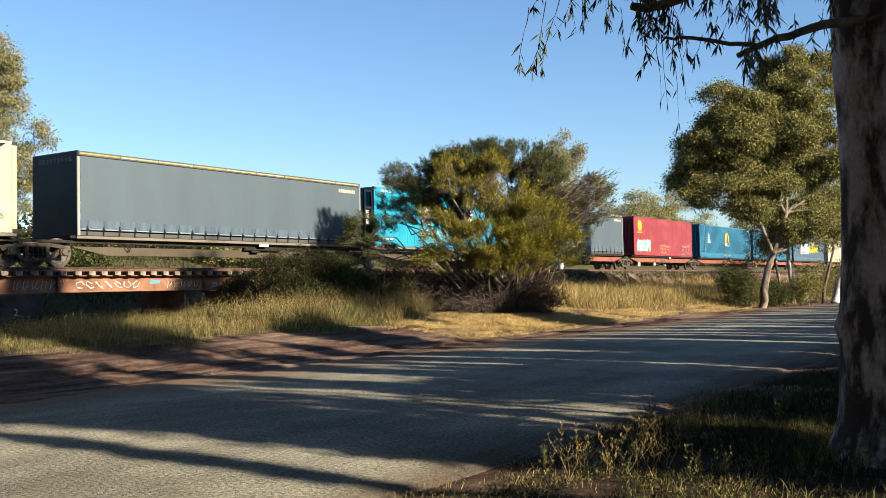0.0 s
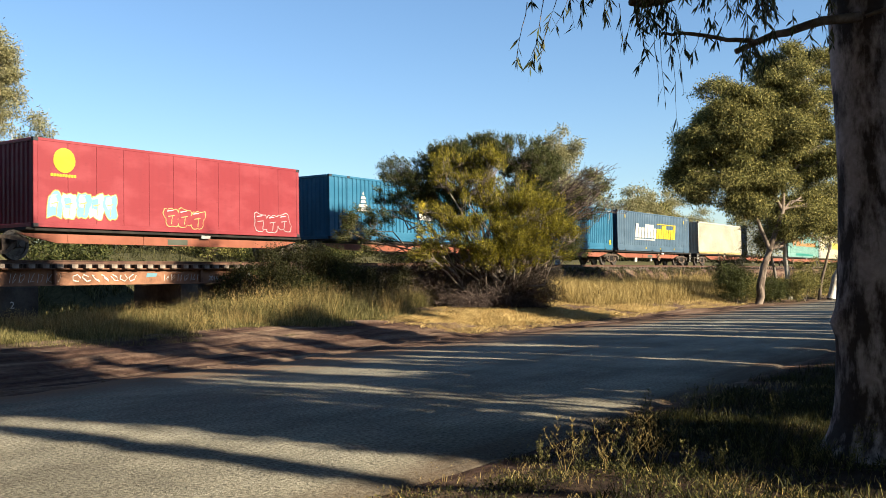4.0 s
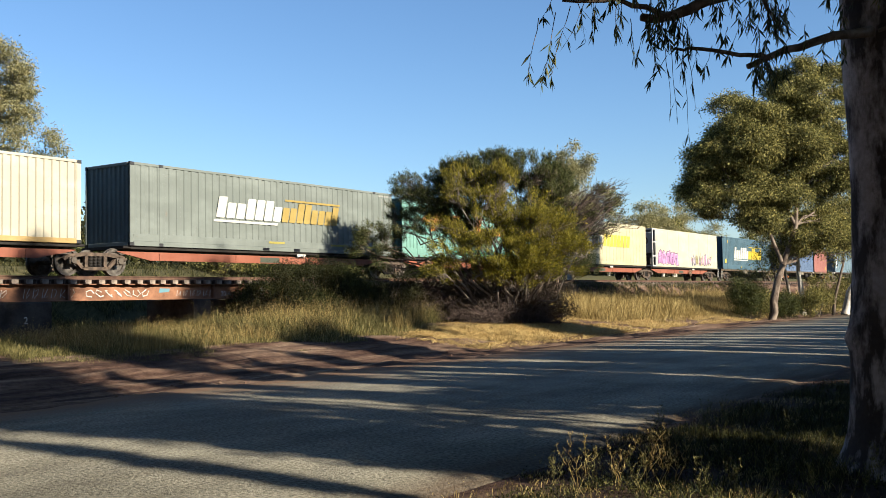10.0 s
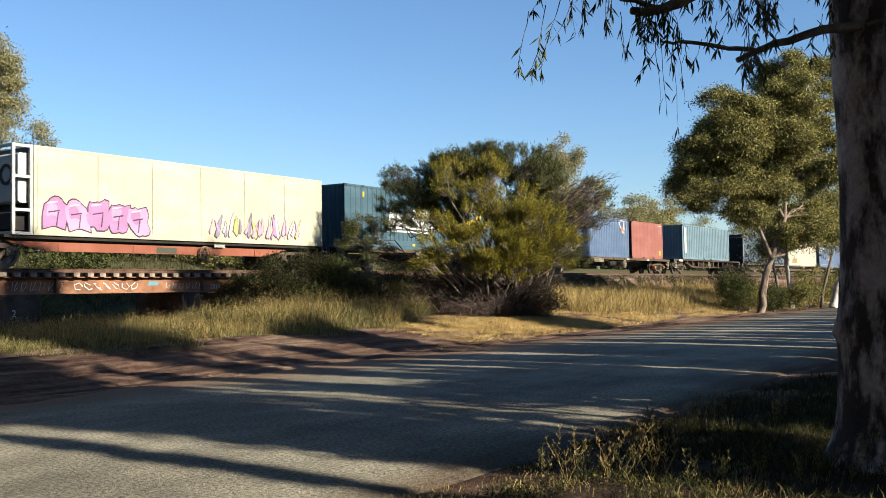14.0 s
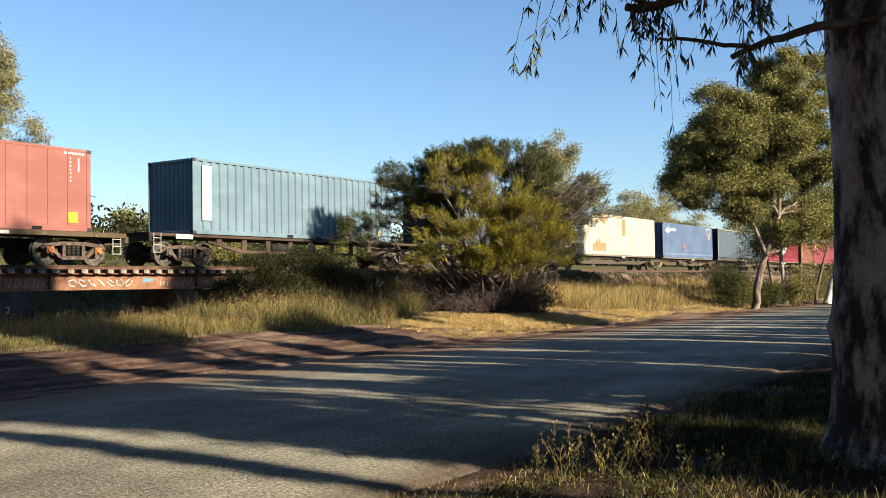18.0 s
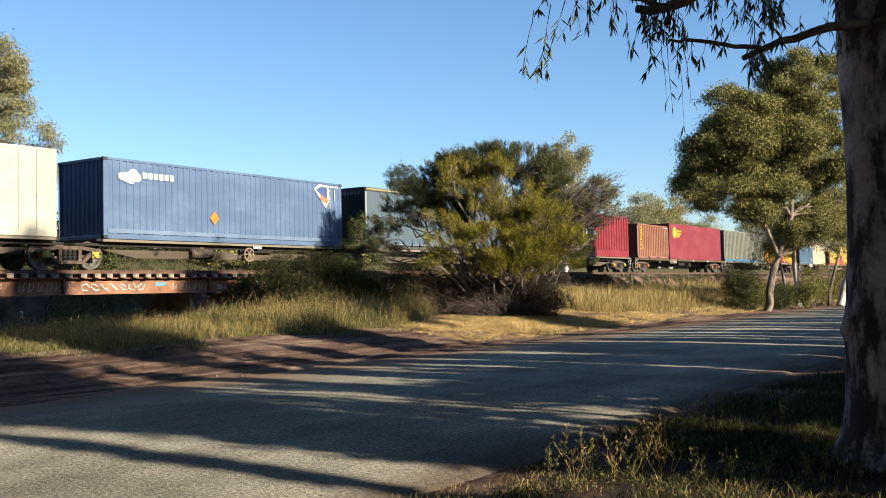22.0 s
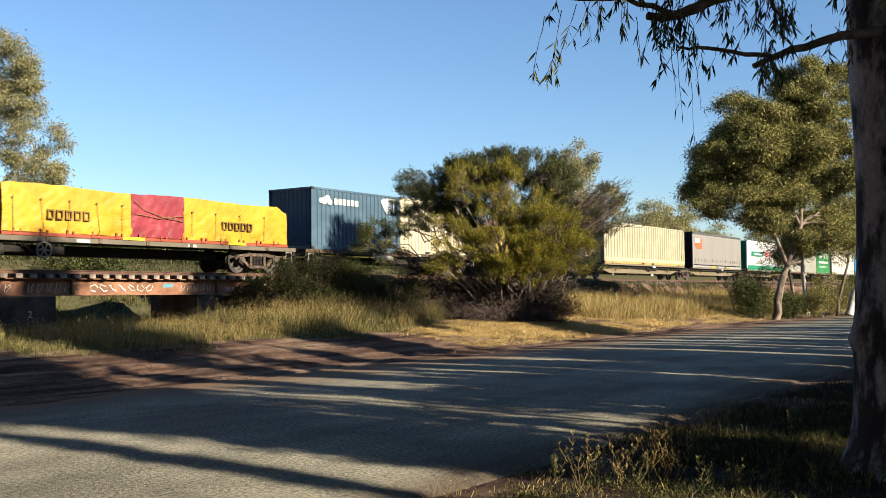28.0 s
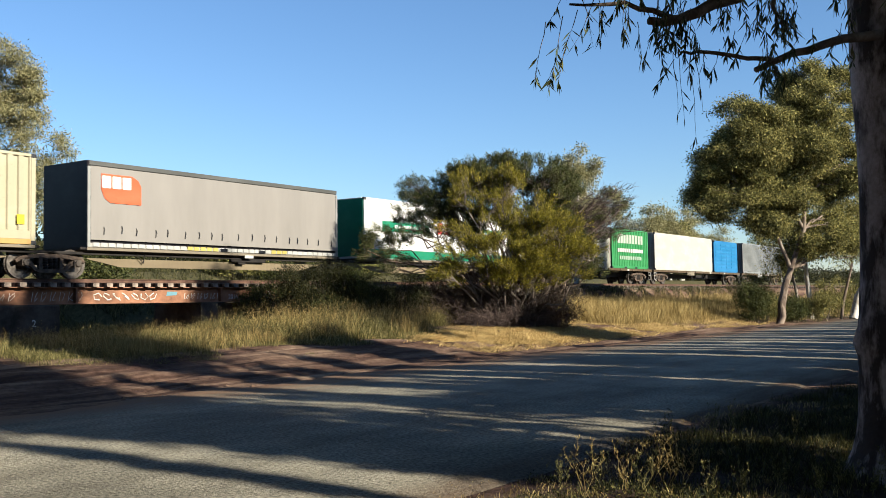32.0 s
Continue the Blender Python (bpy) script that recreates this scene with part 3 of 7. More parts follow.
def build_bush():
    """The big feathery wattle between the road and the railway, and the darker one grown through it."""
    z = gz(2.0, 38.3)
    b = (2.0, 38.3, z)
    root = empty("wattle_bush", pose(*b), "big feathery olive-green wattle bush on the dry verge", "bush")
    up, side = (0, 0, 0.55), (0.0, -0.25, 0.35)
    brush("crown", root, b, [
        (1.9, 37.3, 3.05, 2.9, 1.0, 0.85, 820, side), (0.6, 37.4, 2.5, 1.6, 0.9, 0.6, 170, side), (3.6, 37.3, 3.7, 1.3, 1.0, 0.95, 430, side), (2.9, 37.6, 4.6, 1.2, 1.0, 0.85, 240, up),
        (1.1, 37.8, 5.6, 1.6, 1.2, 0.95, 430, up), (2.0, 37.6, 4.7, 1.1, 0.8, 0.8, 120, up), (3.0, 37.2, 2.3, 1.6, 0.7, 0.6, 130, side), (0.2, 37.6, 4.3, 1.1, 0.8, 0.6, 60, up), (4.6, 37.6, 2.9, 0.9, 0.8, 0.8, 120, side)], M_LEAF_BUSH, M_BARK_DEAD, 5)
    trunk = Mesh()
    limb(trunk, Vector((0.9, 0.2, -0.15)), Vector((1.5, 0.3, 1.6)), 0.30, 0.17, np.random.default_rng(2), 0.12, 6, 10)
    limb(trunk, Vector((1.5, 0.3, 1.5)), Vector((2.6, 0.4, 3.6)), 0.15, 0.05, np.random.default_rng(4), 0.12, 6, 8)
    limb(trunk, Vector((1.45, 0.3, 1.4)), Vector((0.4, 0.4, 4.4)), 0.13, 0.04, np.random.default_rng(6), 0.12, 6, 8)
    part("trunk", trunk, M_TWIG, root, "dark leaning trunk", soft=True)
    # its dark leaves also stand for shade in the bush's left and middle
    b2 = (2.6, 39.6, gz(2.6, 39.6))
    dark = empty("wattle_tree", pose(*b2), "dark green feathery wattle tree grown through the bush, also filling its shaded parts", "tree")
    brush("crown", dark, b2, [
        (2.3, 39.0, 6.3, 2.2, 1.3, 0.85, 1000, up), (0.5, 39.3, 5.9, 1.7, 1.0, 1.0, 380, up), (4.2, 39.6, 5.2, 1.1, 1.1, 1.2, 560, up), (5.9, 39.4, 4.9, 1.1, 0.8, 0.95, 70, (0.8, 0, 0.5)), (6.7, 39.4, 5.3, 0.8, 0.6, 0.6, 14, (1.0, 0, 0.5)), (5.3, 39.2, 3.2, 1.0, 0.9, 1.1, 170, up),
        (-0.75, 39.4, 5.6, 1.4, 1.0, 0.95, 420, (-0.3, 0, 0.5)), (-1.4, 39.0, 4.4, 1.4, 0.9, 0.9, 190, (-0.4, 0, 0.3)), (0.4, 39.2, 4.6, 1.2, 0.9, 0.9, 260, up), (-3.1, 38.6, 3.65, 0.8, 0.6, 0.7, 130, (-0.4, 0, 0.2)), (-2.4, 38.6, 3.0, 0.8, 0.6, 0.5, 40, (-0.4, 0, 0.2)), (3.2, 39.7, 4.6, 1.6, 1.0, 0.9, 220, up), (1.5, 39.7, 4.3, 1.7, 0.8, 1.2, 330, up)], M_LEAF_DARK, M_TWIG, 7, limbs=4)
    rng = np.random.default_rng(18)
    bare = Mesh()
    for i in range(46):      # leafless sprays on the side towards the road's bend
        a = Vector((rng.uniform(3.6, 5.0), 39.4 + rng.normal() * 0.3, rng.uniform(3.4, 5.0)))
        e = a + Vector((rng.uniform(1.0, 2.6), rng.normal() * 0.5, rng.uniform(0.0, 1.7)))
        pts = limb(bare, a - Vector(b2), e - Vector(b2), 0.022, 0.006, rng, 0.14, 6, 5, 0.05)
        for j in range(2, 7):
            for g in range(3):
                q = pts[j] + Vector((rng.uniform(0.1, 0.5), rng.normal() * 0.15, rng.uniform(-0.05, 0.45)))
                limb(bare, pts[j], q, 0.009, 0.004, rng, 0.15, 3, 3)
    part("twig", bare, M_DEADTWIG, dark, "leafless grey twigs", kind="stuff")
    foot = (1.4, 38.2, z)
    under = empty("dead_brush", pose(*foot), "grey dead twigs, with dark litter for the shade beneath the wattle", "bush")
    heap = [(0.4, 37.9, 1.2, 1.9, 0.9, 0.8), (2.6, 37.8, 1.15, 1.7, 0.9, 0.95), (-1.6, 38.2, 1.0, 1.7, 0.9, 0.8), (3.7, 38.0, 1.0, 1.0, 0.8, 0.8), (-3.6, 38.2, 1.1, 1.4, 0.8, 0.8), (-2.4, 37.6, 0.9, 1.2, 0.6, 0.6), (1.4, 37.4, 0.8, 1.6, 0.7, 0.4)]
    tangle(under, foot, heap, 520, M_DEADTWIG, 15, 0.014)
    rng = np.random.default_rng(16)
    # dark filling between the sticks that stands for the shade beneath the bush
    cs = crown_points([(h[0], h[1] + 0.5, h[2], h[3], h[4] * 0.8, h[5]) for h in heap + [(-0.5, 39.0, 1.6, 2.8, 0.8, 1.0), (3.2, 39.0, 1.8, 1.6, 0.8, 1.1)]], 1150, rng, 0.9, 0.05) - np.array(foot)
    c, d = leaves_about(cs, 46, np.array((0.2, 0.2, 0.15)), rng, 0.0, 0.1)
    part("litter", cards("litter", c, d, 0.16, 0.022, M_LITTER_SHADED, seed=17), M_LITTER_SHADED, under, kind="stuff")


def build_gums():
    z = gz(17, 52)
    tree("gum_tree", (17.0, 52.0, z), [
        [(17.0, 52, z - 0.1, 0.24), (17.25, 52, 1.5, 0.19), (17.7, 52, 2.9, 0.16)],
        [(17.7, 52, 2.9, 0.12), (17.0, 51.9, 4.6, 0.09), (15.4, 51.6, 6.6, 0.07), (14.2, 51.5, 8.6, 0.03)],
        [(17.7, 52, 2.9, 0.14), (18.5, 52.2, 5.0, 0.11), (18.8, 52.4, 8.0, 0.08), (19.6, 52.6, 11.5, 0.03)],
        [(18.5, 52.2, 5.0, 0.1), (17.0, 52.2, 8.0, 0.07), (16.2, 52.2, 11.0, 0.03)]],
        [(13.6, 52, 7.5, 1.3, 1.6, 1.9, 1.2), (15.7, 52, 9.6, 2.1, 2.2, 2.4, 1.2), (18.9, 53, 11.6, 1.7, 1.8, 1.9, 1.0), (20.3, 53, 8.4, 1.8, 1.9, 2.5, 1.0), (16.4, 52, 6.6, 2.3, 1.8, 1.3, 0.9), (12.9, 51.5, 5.8, 0.7, 0.9, 0.8, 1.0), (20.0, 54, 5.2, 1.4, 1.3, 1.2, 0.8), (18.0, 52, 8.6, 1.9, 1.9, 2.0, 1.0),
         (21.8, 54, 9.5, 1.5, 1.4, 2.2, 0.9), (22.0, 55, 12.6, 1.3, 1.3, 1.3, 0.8), (21.0, 54.5, 13.6, 0.9, 0.9, 0.8, 0.9), (19.0, 53, 13.3, 1.0, 1.0, 0.7, 0.7), (21.6, 55, 5.8, 1.3, 1.2, 1.3, 0.9), (14.4, 51.6, 5.7, 1.1, 1.1, 0.8, 0.7), (19.6, 52.5, 4.4, 1.6, 1.2, 1.0, 1.0), (16.4, 51.6, 5.2, 1.6, 1.2, 0.8, 0.9), (21.4, 53, 4.0, 1.2, 1.2, 1.0, 1.0)],
        8600, 50, (0.17, 0.17, 0.15), (0.15, 0.05), M_LEAF_GUM, M_BARK_MID, "spreading grey-green gum tree with a pale forked trunk beside the road", "tree", 21, droop=0.8, twigs=190, clump=0.7, lobes=420, lobe_r=0.66, hollow=0.02)
    z = gz(8.8, 72)
    tree("gum_tree", (8.8, 72, z), [[(8.8, 72, z - 0.1, 0.25), (8.7, 72, 5, 0.18), (9.0, 72, 9, 0.1), (9.1, 72, 12.4, 0.03)]],
         [(9.2, 72, 11.6, 1.4, 1.3, 1.7, 1.6), (8.9, 72, 10.2, 1.5, 1.4, 1.6, 1.2), (9.6, 72, 8.4, 1.9, 1.5, 1.8), (7.6, 72, 8.0, 1.6, 1.4, 1.6), (11.2, 72, 8.2, 1.5, 1.3, 1.5, 0.6)], 520, 44, (0.2, 0.2, 0.2), (0.2, 0.06), M_LEAF_PALE, M_BARK_PALE,
         "slender pale-leaved gum tree beyond the railway", "tree", 22, droop=0.7, twigs=50, lobes=90, lobe_r=0.5)
    z = gz(-25.5, 50)
    tree("gum_tree", (-25.5, 50, z), [[(-25.5, 50, z - 0.1, 0.4), (-25.2, 50, 5, 0.32), (-24.6, 50, 9, 0.2), (-24, 50, 14, 0.05)], [(-25.2, 50, 5, 0.2), (-23.4, 50, 7.5, 0.1), (-21.9, 50, 9.2, 0.03)], [(-24.8, 50, 8, 0.15), (-23.2, 50, 10, 0.08), (-22.3, 50, 11.8, 0.03)]],
         [(-24.2, 50, 13.6, 2.4, 2.2, 1.9), (-22.7, 50, 11.9, 1.5, 1.4, 1.3, 1.3), (-22.1, 50, 9.4, 1.8, 1.5, 1.4, 1.4), (-21.4, 50, 7.6, 1.6, 1.3, 1.0, 1.2), (-22.6, 50, 6.2, 1.4, 1.3, 1.2, 0.7), (-26.5, 50, 10.5, 2.4, 2.2, 2.6)], 1900, 42, (0.18, 0.18, 0.16), (0.17, 0.05), M_LEAF_PALE, M_BARK_PALE,
         "tall open-crowned gum tree behind the railway", "tree", 23, droop=0.8, twigs=90, clump=0.7, lobes=260, lobe_r=0.5)
    # saplings and leaning trunks at the road's far bend
    for k, (x, y, bark, r, lean, top, cl) in enumerate([(21.6, 60, M_BARK_PALE, 0.19, -0.25, 6.5, 120), (20.4, 58.5, M_BARK_DEAD, 0.12, -0.5, 6.2, 110), (22.2, 57, M_TWIG, 0.1, 0.7, 6.8, 130), (23.3, 58, M_BARK_PALE, 0.26, 1.2, 7.2, 140)]):
        z = gz(x, y)
        tree("gum_sapling", (x, y, z), [[(x, y, z - 0.1, r), (x + lean * 0.3, y, z + 1.3, r * 0.85), (x + lean, y, z + 3.0, r * 0.6), (x + lean * 1.3, y, top - 0.5, 0.03)]],
             [(x + lean * 1.2, y, top - 1.4, 1.5, 1.3, 1.7), (x + lean * 1.1 - 0.8, y, top - 2.8, 1.0, 1.0, 0.9, 0.6)], int(cl * 1.6), 44, (0.2, 0.2, 0.2), (0.15, 0.05), M_LEAF_GUM, bark,
             ["slim white-trunked gum", "thin grey-trunked young gum", "thin bent gum sapling", "stout leaning pale gum"][k] + " in dry scrub by the road", "tree", 31 + k, droop=0.8, twigs=35)


def scrub(name, x, y, w, h, count, mat, label, seed, leaf=(0.09, 0.026), depth=None):
    z = gz(x, y)
    rng = np.random.default_rng(seed)
    stems = [[(x + rng.uniform(-0.3, 0.3) * w, y + rng.uniform(-0.2, 0.2), z - 0.08, 0.03), (x + rng.uniform(-0.6, 0.6) * w, y, z + h * 0.7, 0.01)] for i in range(5)]
    return tree(name, (x, y, z), stems, [(x, y, z + h * 0.5, w, depth or w * 0.8, h * 0.5)], int(count * 1.8), 50, (0.12, 0.12, 0.10), leaf, mat, M_TWIG, label, "shrub", seed, droop=0.0, upward=0.4, twigs=24, clump=1.1, hollow=0.1)


def build_scrub():
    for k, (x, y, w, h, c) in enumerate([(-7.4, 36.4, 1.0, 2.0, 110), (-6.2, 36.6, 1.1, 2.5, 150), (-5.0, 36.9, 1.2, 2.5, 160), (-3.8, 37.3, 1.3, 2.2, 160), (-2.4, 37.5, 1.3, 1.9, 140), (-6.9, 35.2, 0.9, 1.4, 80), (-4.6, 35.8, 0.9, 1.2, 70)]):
        scrub("shrub", x, y, w, h, c, M_LEAF_SHADED if k % 3 else M_LEAF_DARK, "low olive shrub in shade-dark leaves at the foot of the bank", 51 + k)
    for k, (x, y, w, h, c) in enumerate([(15.7, 52.0, 0.9, 2.3, 110), (16.8, 53.5, 0.9, 1.5, 70), (18.4, 54.0, 1.0, 1.4, 70), (20.6, 55.5, 1.1, 1.7, 80), (19.5, 58.5, 1.3, 1.5, 80), (23.2, 60.5, 1.6, 2.6, 120), (25.6, 61, 1.6, 2.8, 110), (18.6, 62, 1.5, 2.6, 110)]):
        scrub("shrub", x, y, w, h, c, M_LEAF_GUM if k % 2 else M_LEAF_DARK, "ragged green shrub under the roadside gums", 61 + k, (0.11, 0.035))


def build_line_scrub():
    """Dark shrubs on the rise behind the railway, seen beneath the wagons."""
    rng = np.random.default_rng(41)
    for k in range(16):
        p = at(6 + 5.2 * k + rng.uniform(-1.5, 1.5), rng.uniform(39, 45))
        scrub("shrub", p.x, p.y, rng.uniform(1.3, 2.3), rng.uniform(1.2, 2.2), 70, M_LEAF_DARK if k % 3 else M_LEAF_GUM, "rounded olive shrub on the rise behind the railway", 420 + k, (0.16, 0.06))


def build_far_trees():
    """A belt of low gums beyond the railway, and a few taller heads above it."""
    rng = np.random.default_rng(77)
    spots = []
    for s in np.arange(-10, 250, 7.5):
        spots.append((s + rng.uniform(-2, 2), rng.uniform(58, 74), rng.uniform(6.0, 7.4), rng.uniform(2.6, 3.8)))
    spots += [(122, 46, 13.6, 3.0), (127, 49, 11.5, 3.2), (116, 47, 10.5, 2.6), (152, 52, 12.0, 4.0), (170, 48, 14.0, 4.5), (60, 66, 8.4, 2.2), (55.5, 61, 8.3, 1.8), (51, 63, 7.6, 2.0), (66, 58, 8.0, 1.8), (104, 42.5, 12.0, 3.2), (110, 43, 10.8, 3.4), (116, 44, 10.2, 3.4), (99, 45, 9.0, 2.6)]
    for k, (s, d, top, w) in enumerate(spots):
        p = at(s, d)
        z = height(s, d)
        c = (top - z) / 2
        tree("gum_tree", (p.x, p.y, z), [[(p.x, p.y, z - 0.1, 0.2), (p.x + 0.2, p.y, z + c * 0.8, 0.14), (p.x - 0.1, p.y, top - 0.8, 0.03)]],
             [(p.x, p.y, z + c * 1.1, w, w * 0.8, c * 0.95), (p.x + w * 0.4, p.y, z + c * 0.75, w * 0.7, w * 0.6, c * 0.6), (p.x - w * 0.5, p.y, z + c * 0.8, w * 0.6, w * 0.6, c * 0.7)],
             620 if top > 9.5 else 230, 34, (0.30, 0.30, 0.26), (0.26, 0.10), M_LEAF_PALE if k % 3 else M_LEAF_GUM, M_BARK_PALE, "distant rounded gum tree in the belt beyond the railway", "tree", 100 + k, droop=0.5, twigs=12, clump=0.5, lobes=70 if top > 9.5 else 30, lobe_r=0.8)


def build_far_scrub():
    """Low scrub that closes the view under the tree belt."""
    rng = np.random.default_rng(78)
    cs = []
    for i in range(5200):
        s, d = rng.uniform(-30, 300), rng.uniform(47, 62)
        p = at(s, d)
        top = 1.6 + 2.4 * abs(noise.noise((s * 0.15, d * 0.1, 1.0))) + 1.0 * rng.uniform()
        cs.append((p.x, p.y, height(s, d) + rng.uniform(0.0, top)))
    c, d = leaves_about(np.array(cs), 18, np.array((0.6, 0.6, 0.4)), rng, 0.0, 0.3)
    tagged(new("far_scrub", cards("far_scrub", c, d, 0.4 * rng.uniform(0.6, 1.3, len(c)), 0.2, M_LEAF_SHADED, seed=79)), "low scrub in leaves darkened for shade, below the distant trees", "scrub", kind="stuff")


def build_big_gum():
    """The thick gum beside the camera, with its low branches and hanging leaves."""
    z = gz(4.25, 9.4)
    k = 0.88
    root = empty("gum_tree", Matrix.Translation((4.25 * k, 9.4 * k, 1.6 + (z - 1.6) * k)) @ Matrix.Scale(k, 4), "thick mottled gum trunk with hanging leafy branches at the road edge", "tree")
    rng = np.random.default_rng(3)
    me = Mesh()
    rings, sides = 60, 40
    for i in range(rings + 1):
        h = -0.42 + 7.92 * i / rings
        r = 0.395 + 0.24 * math.exp(-(h + 0.26) / 0.24) + 0.02 * math.sin(h * 1.9) - 0.010 * h
        cx, cy = 0.02 * math.sin(h * 0.8) - 0.012 * max(0, h - 3), 0.03 * math.sin(h * 0.6)
        for q in range(sides):
            w = 2 * math.pi * q / sides
            rr = r * (1 + 0.05 * noise.noise((math.cos(w) * 1.6, math.sin(w) * 1.6, h * 0.9)) + 0.03 * noise.noise((math.cos(w) * 5, math.sin(w) * 5, h * 2.2)))
            rr += 0.09 * math.exp(-((h - 1.05) / 0.13) ** 2 - ((w - 3.2) / 0.3) ** 2)
            me.v.append((cx + rr * math.cos(w), cy + rr * math.sin(w), h))
    for i in range(rings):
        for q in range(sides):
            e, g = i * sides, (q + 1) % sides
            me.f.append((e + q, e + g, e + sides + g, e + sides + q))
    part("trunk", me, M_BARK_BIG, root, soft=True)
    o = Vector((4.25, 9.4, z))

    def bough(name, pts, r0, r1):
        m = Mesh()
        q = [Vector(p) - o for p in pts]
        fine = []
        for i in range(len(q) - 1):
            for k in (0, 0.25, 0.5, 0.75):
                fine.append(q[i].lerp(q[i + 1], k) + Vector(rng.normal(size=3)) * 0.008)
        fine.append(q[-1])
        m.tube(fine, [r0 + (r1 - r0) * i / (len(fine) - 1) for i in range(len(fine))], 10)
        part(name, m, M_TWIG, root, soft=True)
        return [p + o for p in fine]
    low = bough("branch", [(4.0, 9.15, 4.02), (3.6, 8.95, 3.95), (3.1, 8.85, 3.78), (2.72, 8.75, 3.62)], 0.05, 0.026)
    low2 = bough("branch", [(2.95, 8.8, 3.72), (2.65, 8.75, 3.73), (2.2, 8.65, 3.78), (2.02, 8.6, 3.76)], 0.024, 0.012)
    high = bough("branch", [(4.1, 9.2, 4.9), (3.2, 8.9, 4.55), (2.35, 8.7, 4.22), (2.02, 8.6, 4.05), (1.72, 8.5, 4.02)], 0.075, 0.035)
    high2 = bough("branch", [(2.02, 8.6, 4.05), (1.5, 8.45, 4.16), (1.0, 8.3, 4.12)], 0.03, 0.01)
    high3 = bough("branch", [(3.0, 8.85, 4.5), (2.9, 8.75, 4.2), (2.95, 8.7, 4.02)], 0.03, 0.012)
    bough("branch", [(4.5, 9.0, 4.2), (4.25, 8.9, 4.05), (4.0, 8.95, 3.98)], 0.03, 0.018)
    # hanging twigs with long leaves
    tw, cs, ds = Mesh(), [], []

    def hang(p, ln, leaves, lean):
        p = Vector(p)
        pts = [p]
        for i in range(5):
            pts.append(pts[-1] + Vector((lean * 0.25 * (1 + rng.uniform(-0.5, 0.5)) * ln / 1.0, rng.uniform(-0.04, 0.04), -ln / 5)))
        tw.tube([q - o for q in pts], [0.004, 0.0035, 0.003, 0.0025, 0.002, 0.0015], 4, cap=False)
        for i in range(leaves):
            k = (1 - 0.75 * rng.uniform() ** 1.6) * 5
            a = pts[min(int(k), 4)].lerp(pts[min(int(k) + 1, 5)], k % 1)
            cs.append(tuple(a - o))
            ds.append((rng.normal() * 0.42 + lean * 0.3, rng.normal() * 0.42, -1.0))
    for pts, num, ln, lv in ((high2, 13, 0.36, 9), (high, 30, 0.34, 13), (low2, 10, 0.20, 8), (low, 20, 0.24, 10), (high3, 20, 0.36, 12)):
        for i in range(num):
            p = pts[rng.integers(len(pts) // 4, len(pts))]
            hang(p + Vector((rng.uniform(-0.12, 0.12), rng.uniform(-0.2, 0.2), rng.uniform(-0.02, 0.22))), ln * rng.uniform(0.5, 1.25), lv, rng.uniform(-0.5, 0.25))
    for x, zz, ln, lv in ((0.95, 4.05, 0.62, 26), (0.8, 4.0, 0.55, 12), (1.08, 4.1, 0.62, 22), (1.95, 3.72, 0.62, 5), (2.05, 3.7, 0.72, 5), (1.9, 3.7, 0.5, 3), (2.1, 3.72, 0.55, 3), (1.6, 3.98, 0.32, 8)):
        hang((x, 8.4, zz), ln, lv, -0.22 if x < 1.2 else 0.05)
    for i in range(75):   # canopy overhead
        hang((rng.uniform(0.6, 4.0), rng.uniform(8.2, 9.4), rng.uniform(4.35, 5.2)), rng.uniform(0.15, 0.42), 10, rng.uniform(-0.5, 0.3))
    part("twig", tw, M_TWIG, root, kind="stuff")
    # unseen crown, spread far past its trunk to keep sky light off the road
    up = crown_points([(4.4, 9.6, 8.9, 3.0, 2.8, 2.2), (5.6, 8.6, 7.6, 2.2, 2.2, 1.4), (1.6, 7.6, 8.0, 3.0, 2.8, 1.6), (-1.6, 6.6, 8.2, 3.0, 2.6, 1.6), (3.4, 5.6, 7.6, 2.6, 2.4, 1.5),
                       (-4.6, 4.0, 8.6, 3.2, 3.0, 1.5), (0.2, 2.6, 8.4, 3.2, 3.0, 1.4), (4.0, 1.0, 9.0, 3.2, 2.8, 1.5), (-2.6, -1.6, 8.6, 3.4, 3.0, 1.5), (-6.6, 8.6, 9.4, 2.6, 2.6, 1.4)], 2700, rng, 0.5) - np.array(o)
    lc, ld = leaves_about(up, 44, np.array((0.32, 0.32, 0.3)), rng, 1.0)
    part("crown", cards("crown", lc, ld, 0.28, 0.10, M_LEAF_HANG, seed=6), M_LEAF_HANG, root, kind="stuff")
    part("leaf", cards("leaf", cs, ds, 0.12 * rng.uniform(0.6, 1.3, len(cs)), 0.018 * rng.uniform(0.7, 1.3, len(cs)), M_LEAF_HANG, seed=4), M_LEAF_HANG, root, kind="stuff")


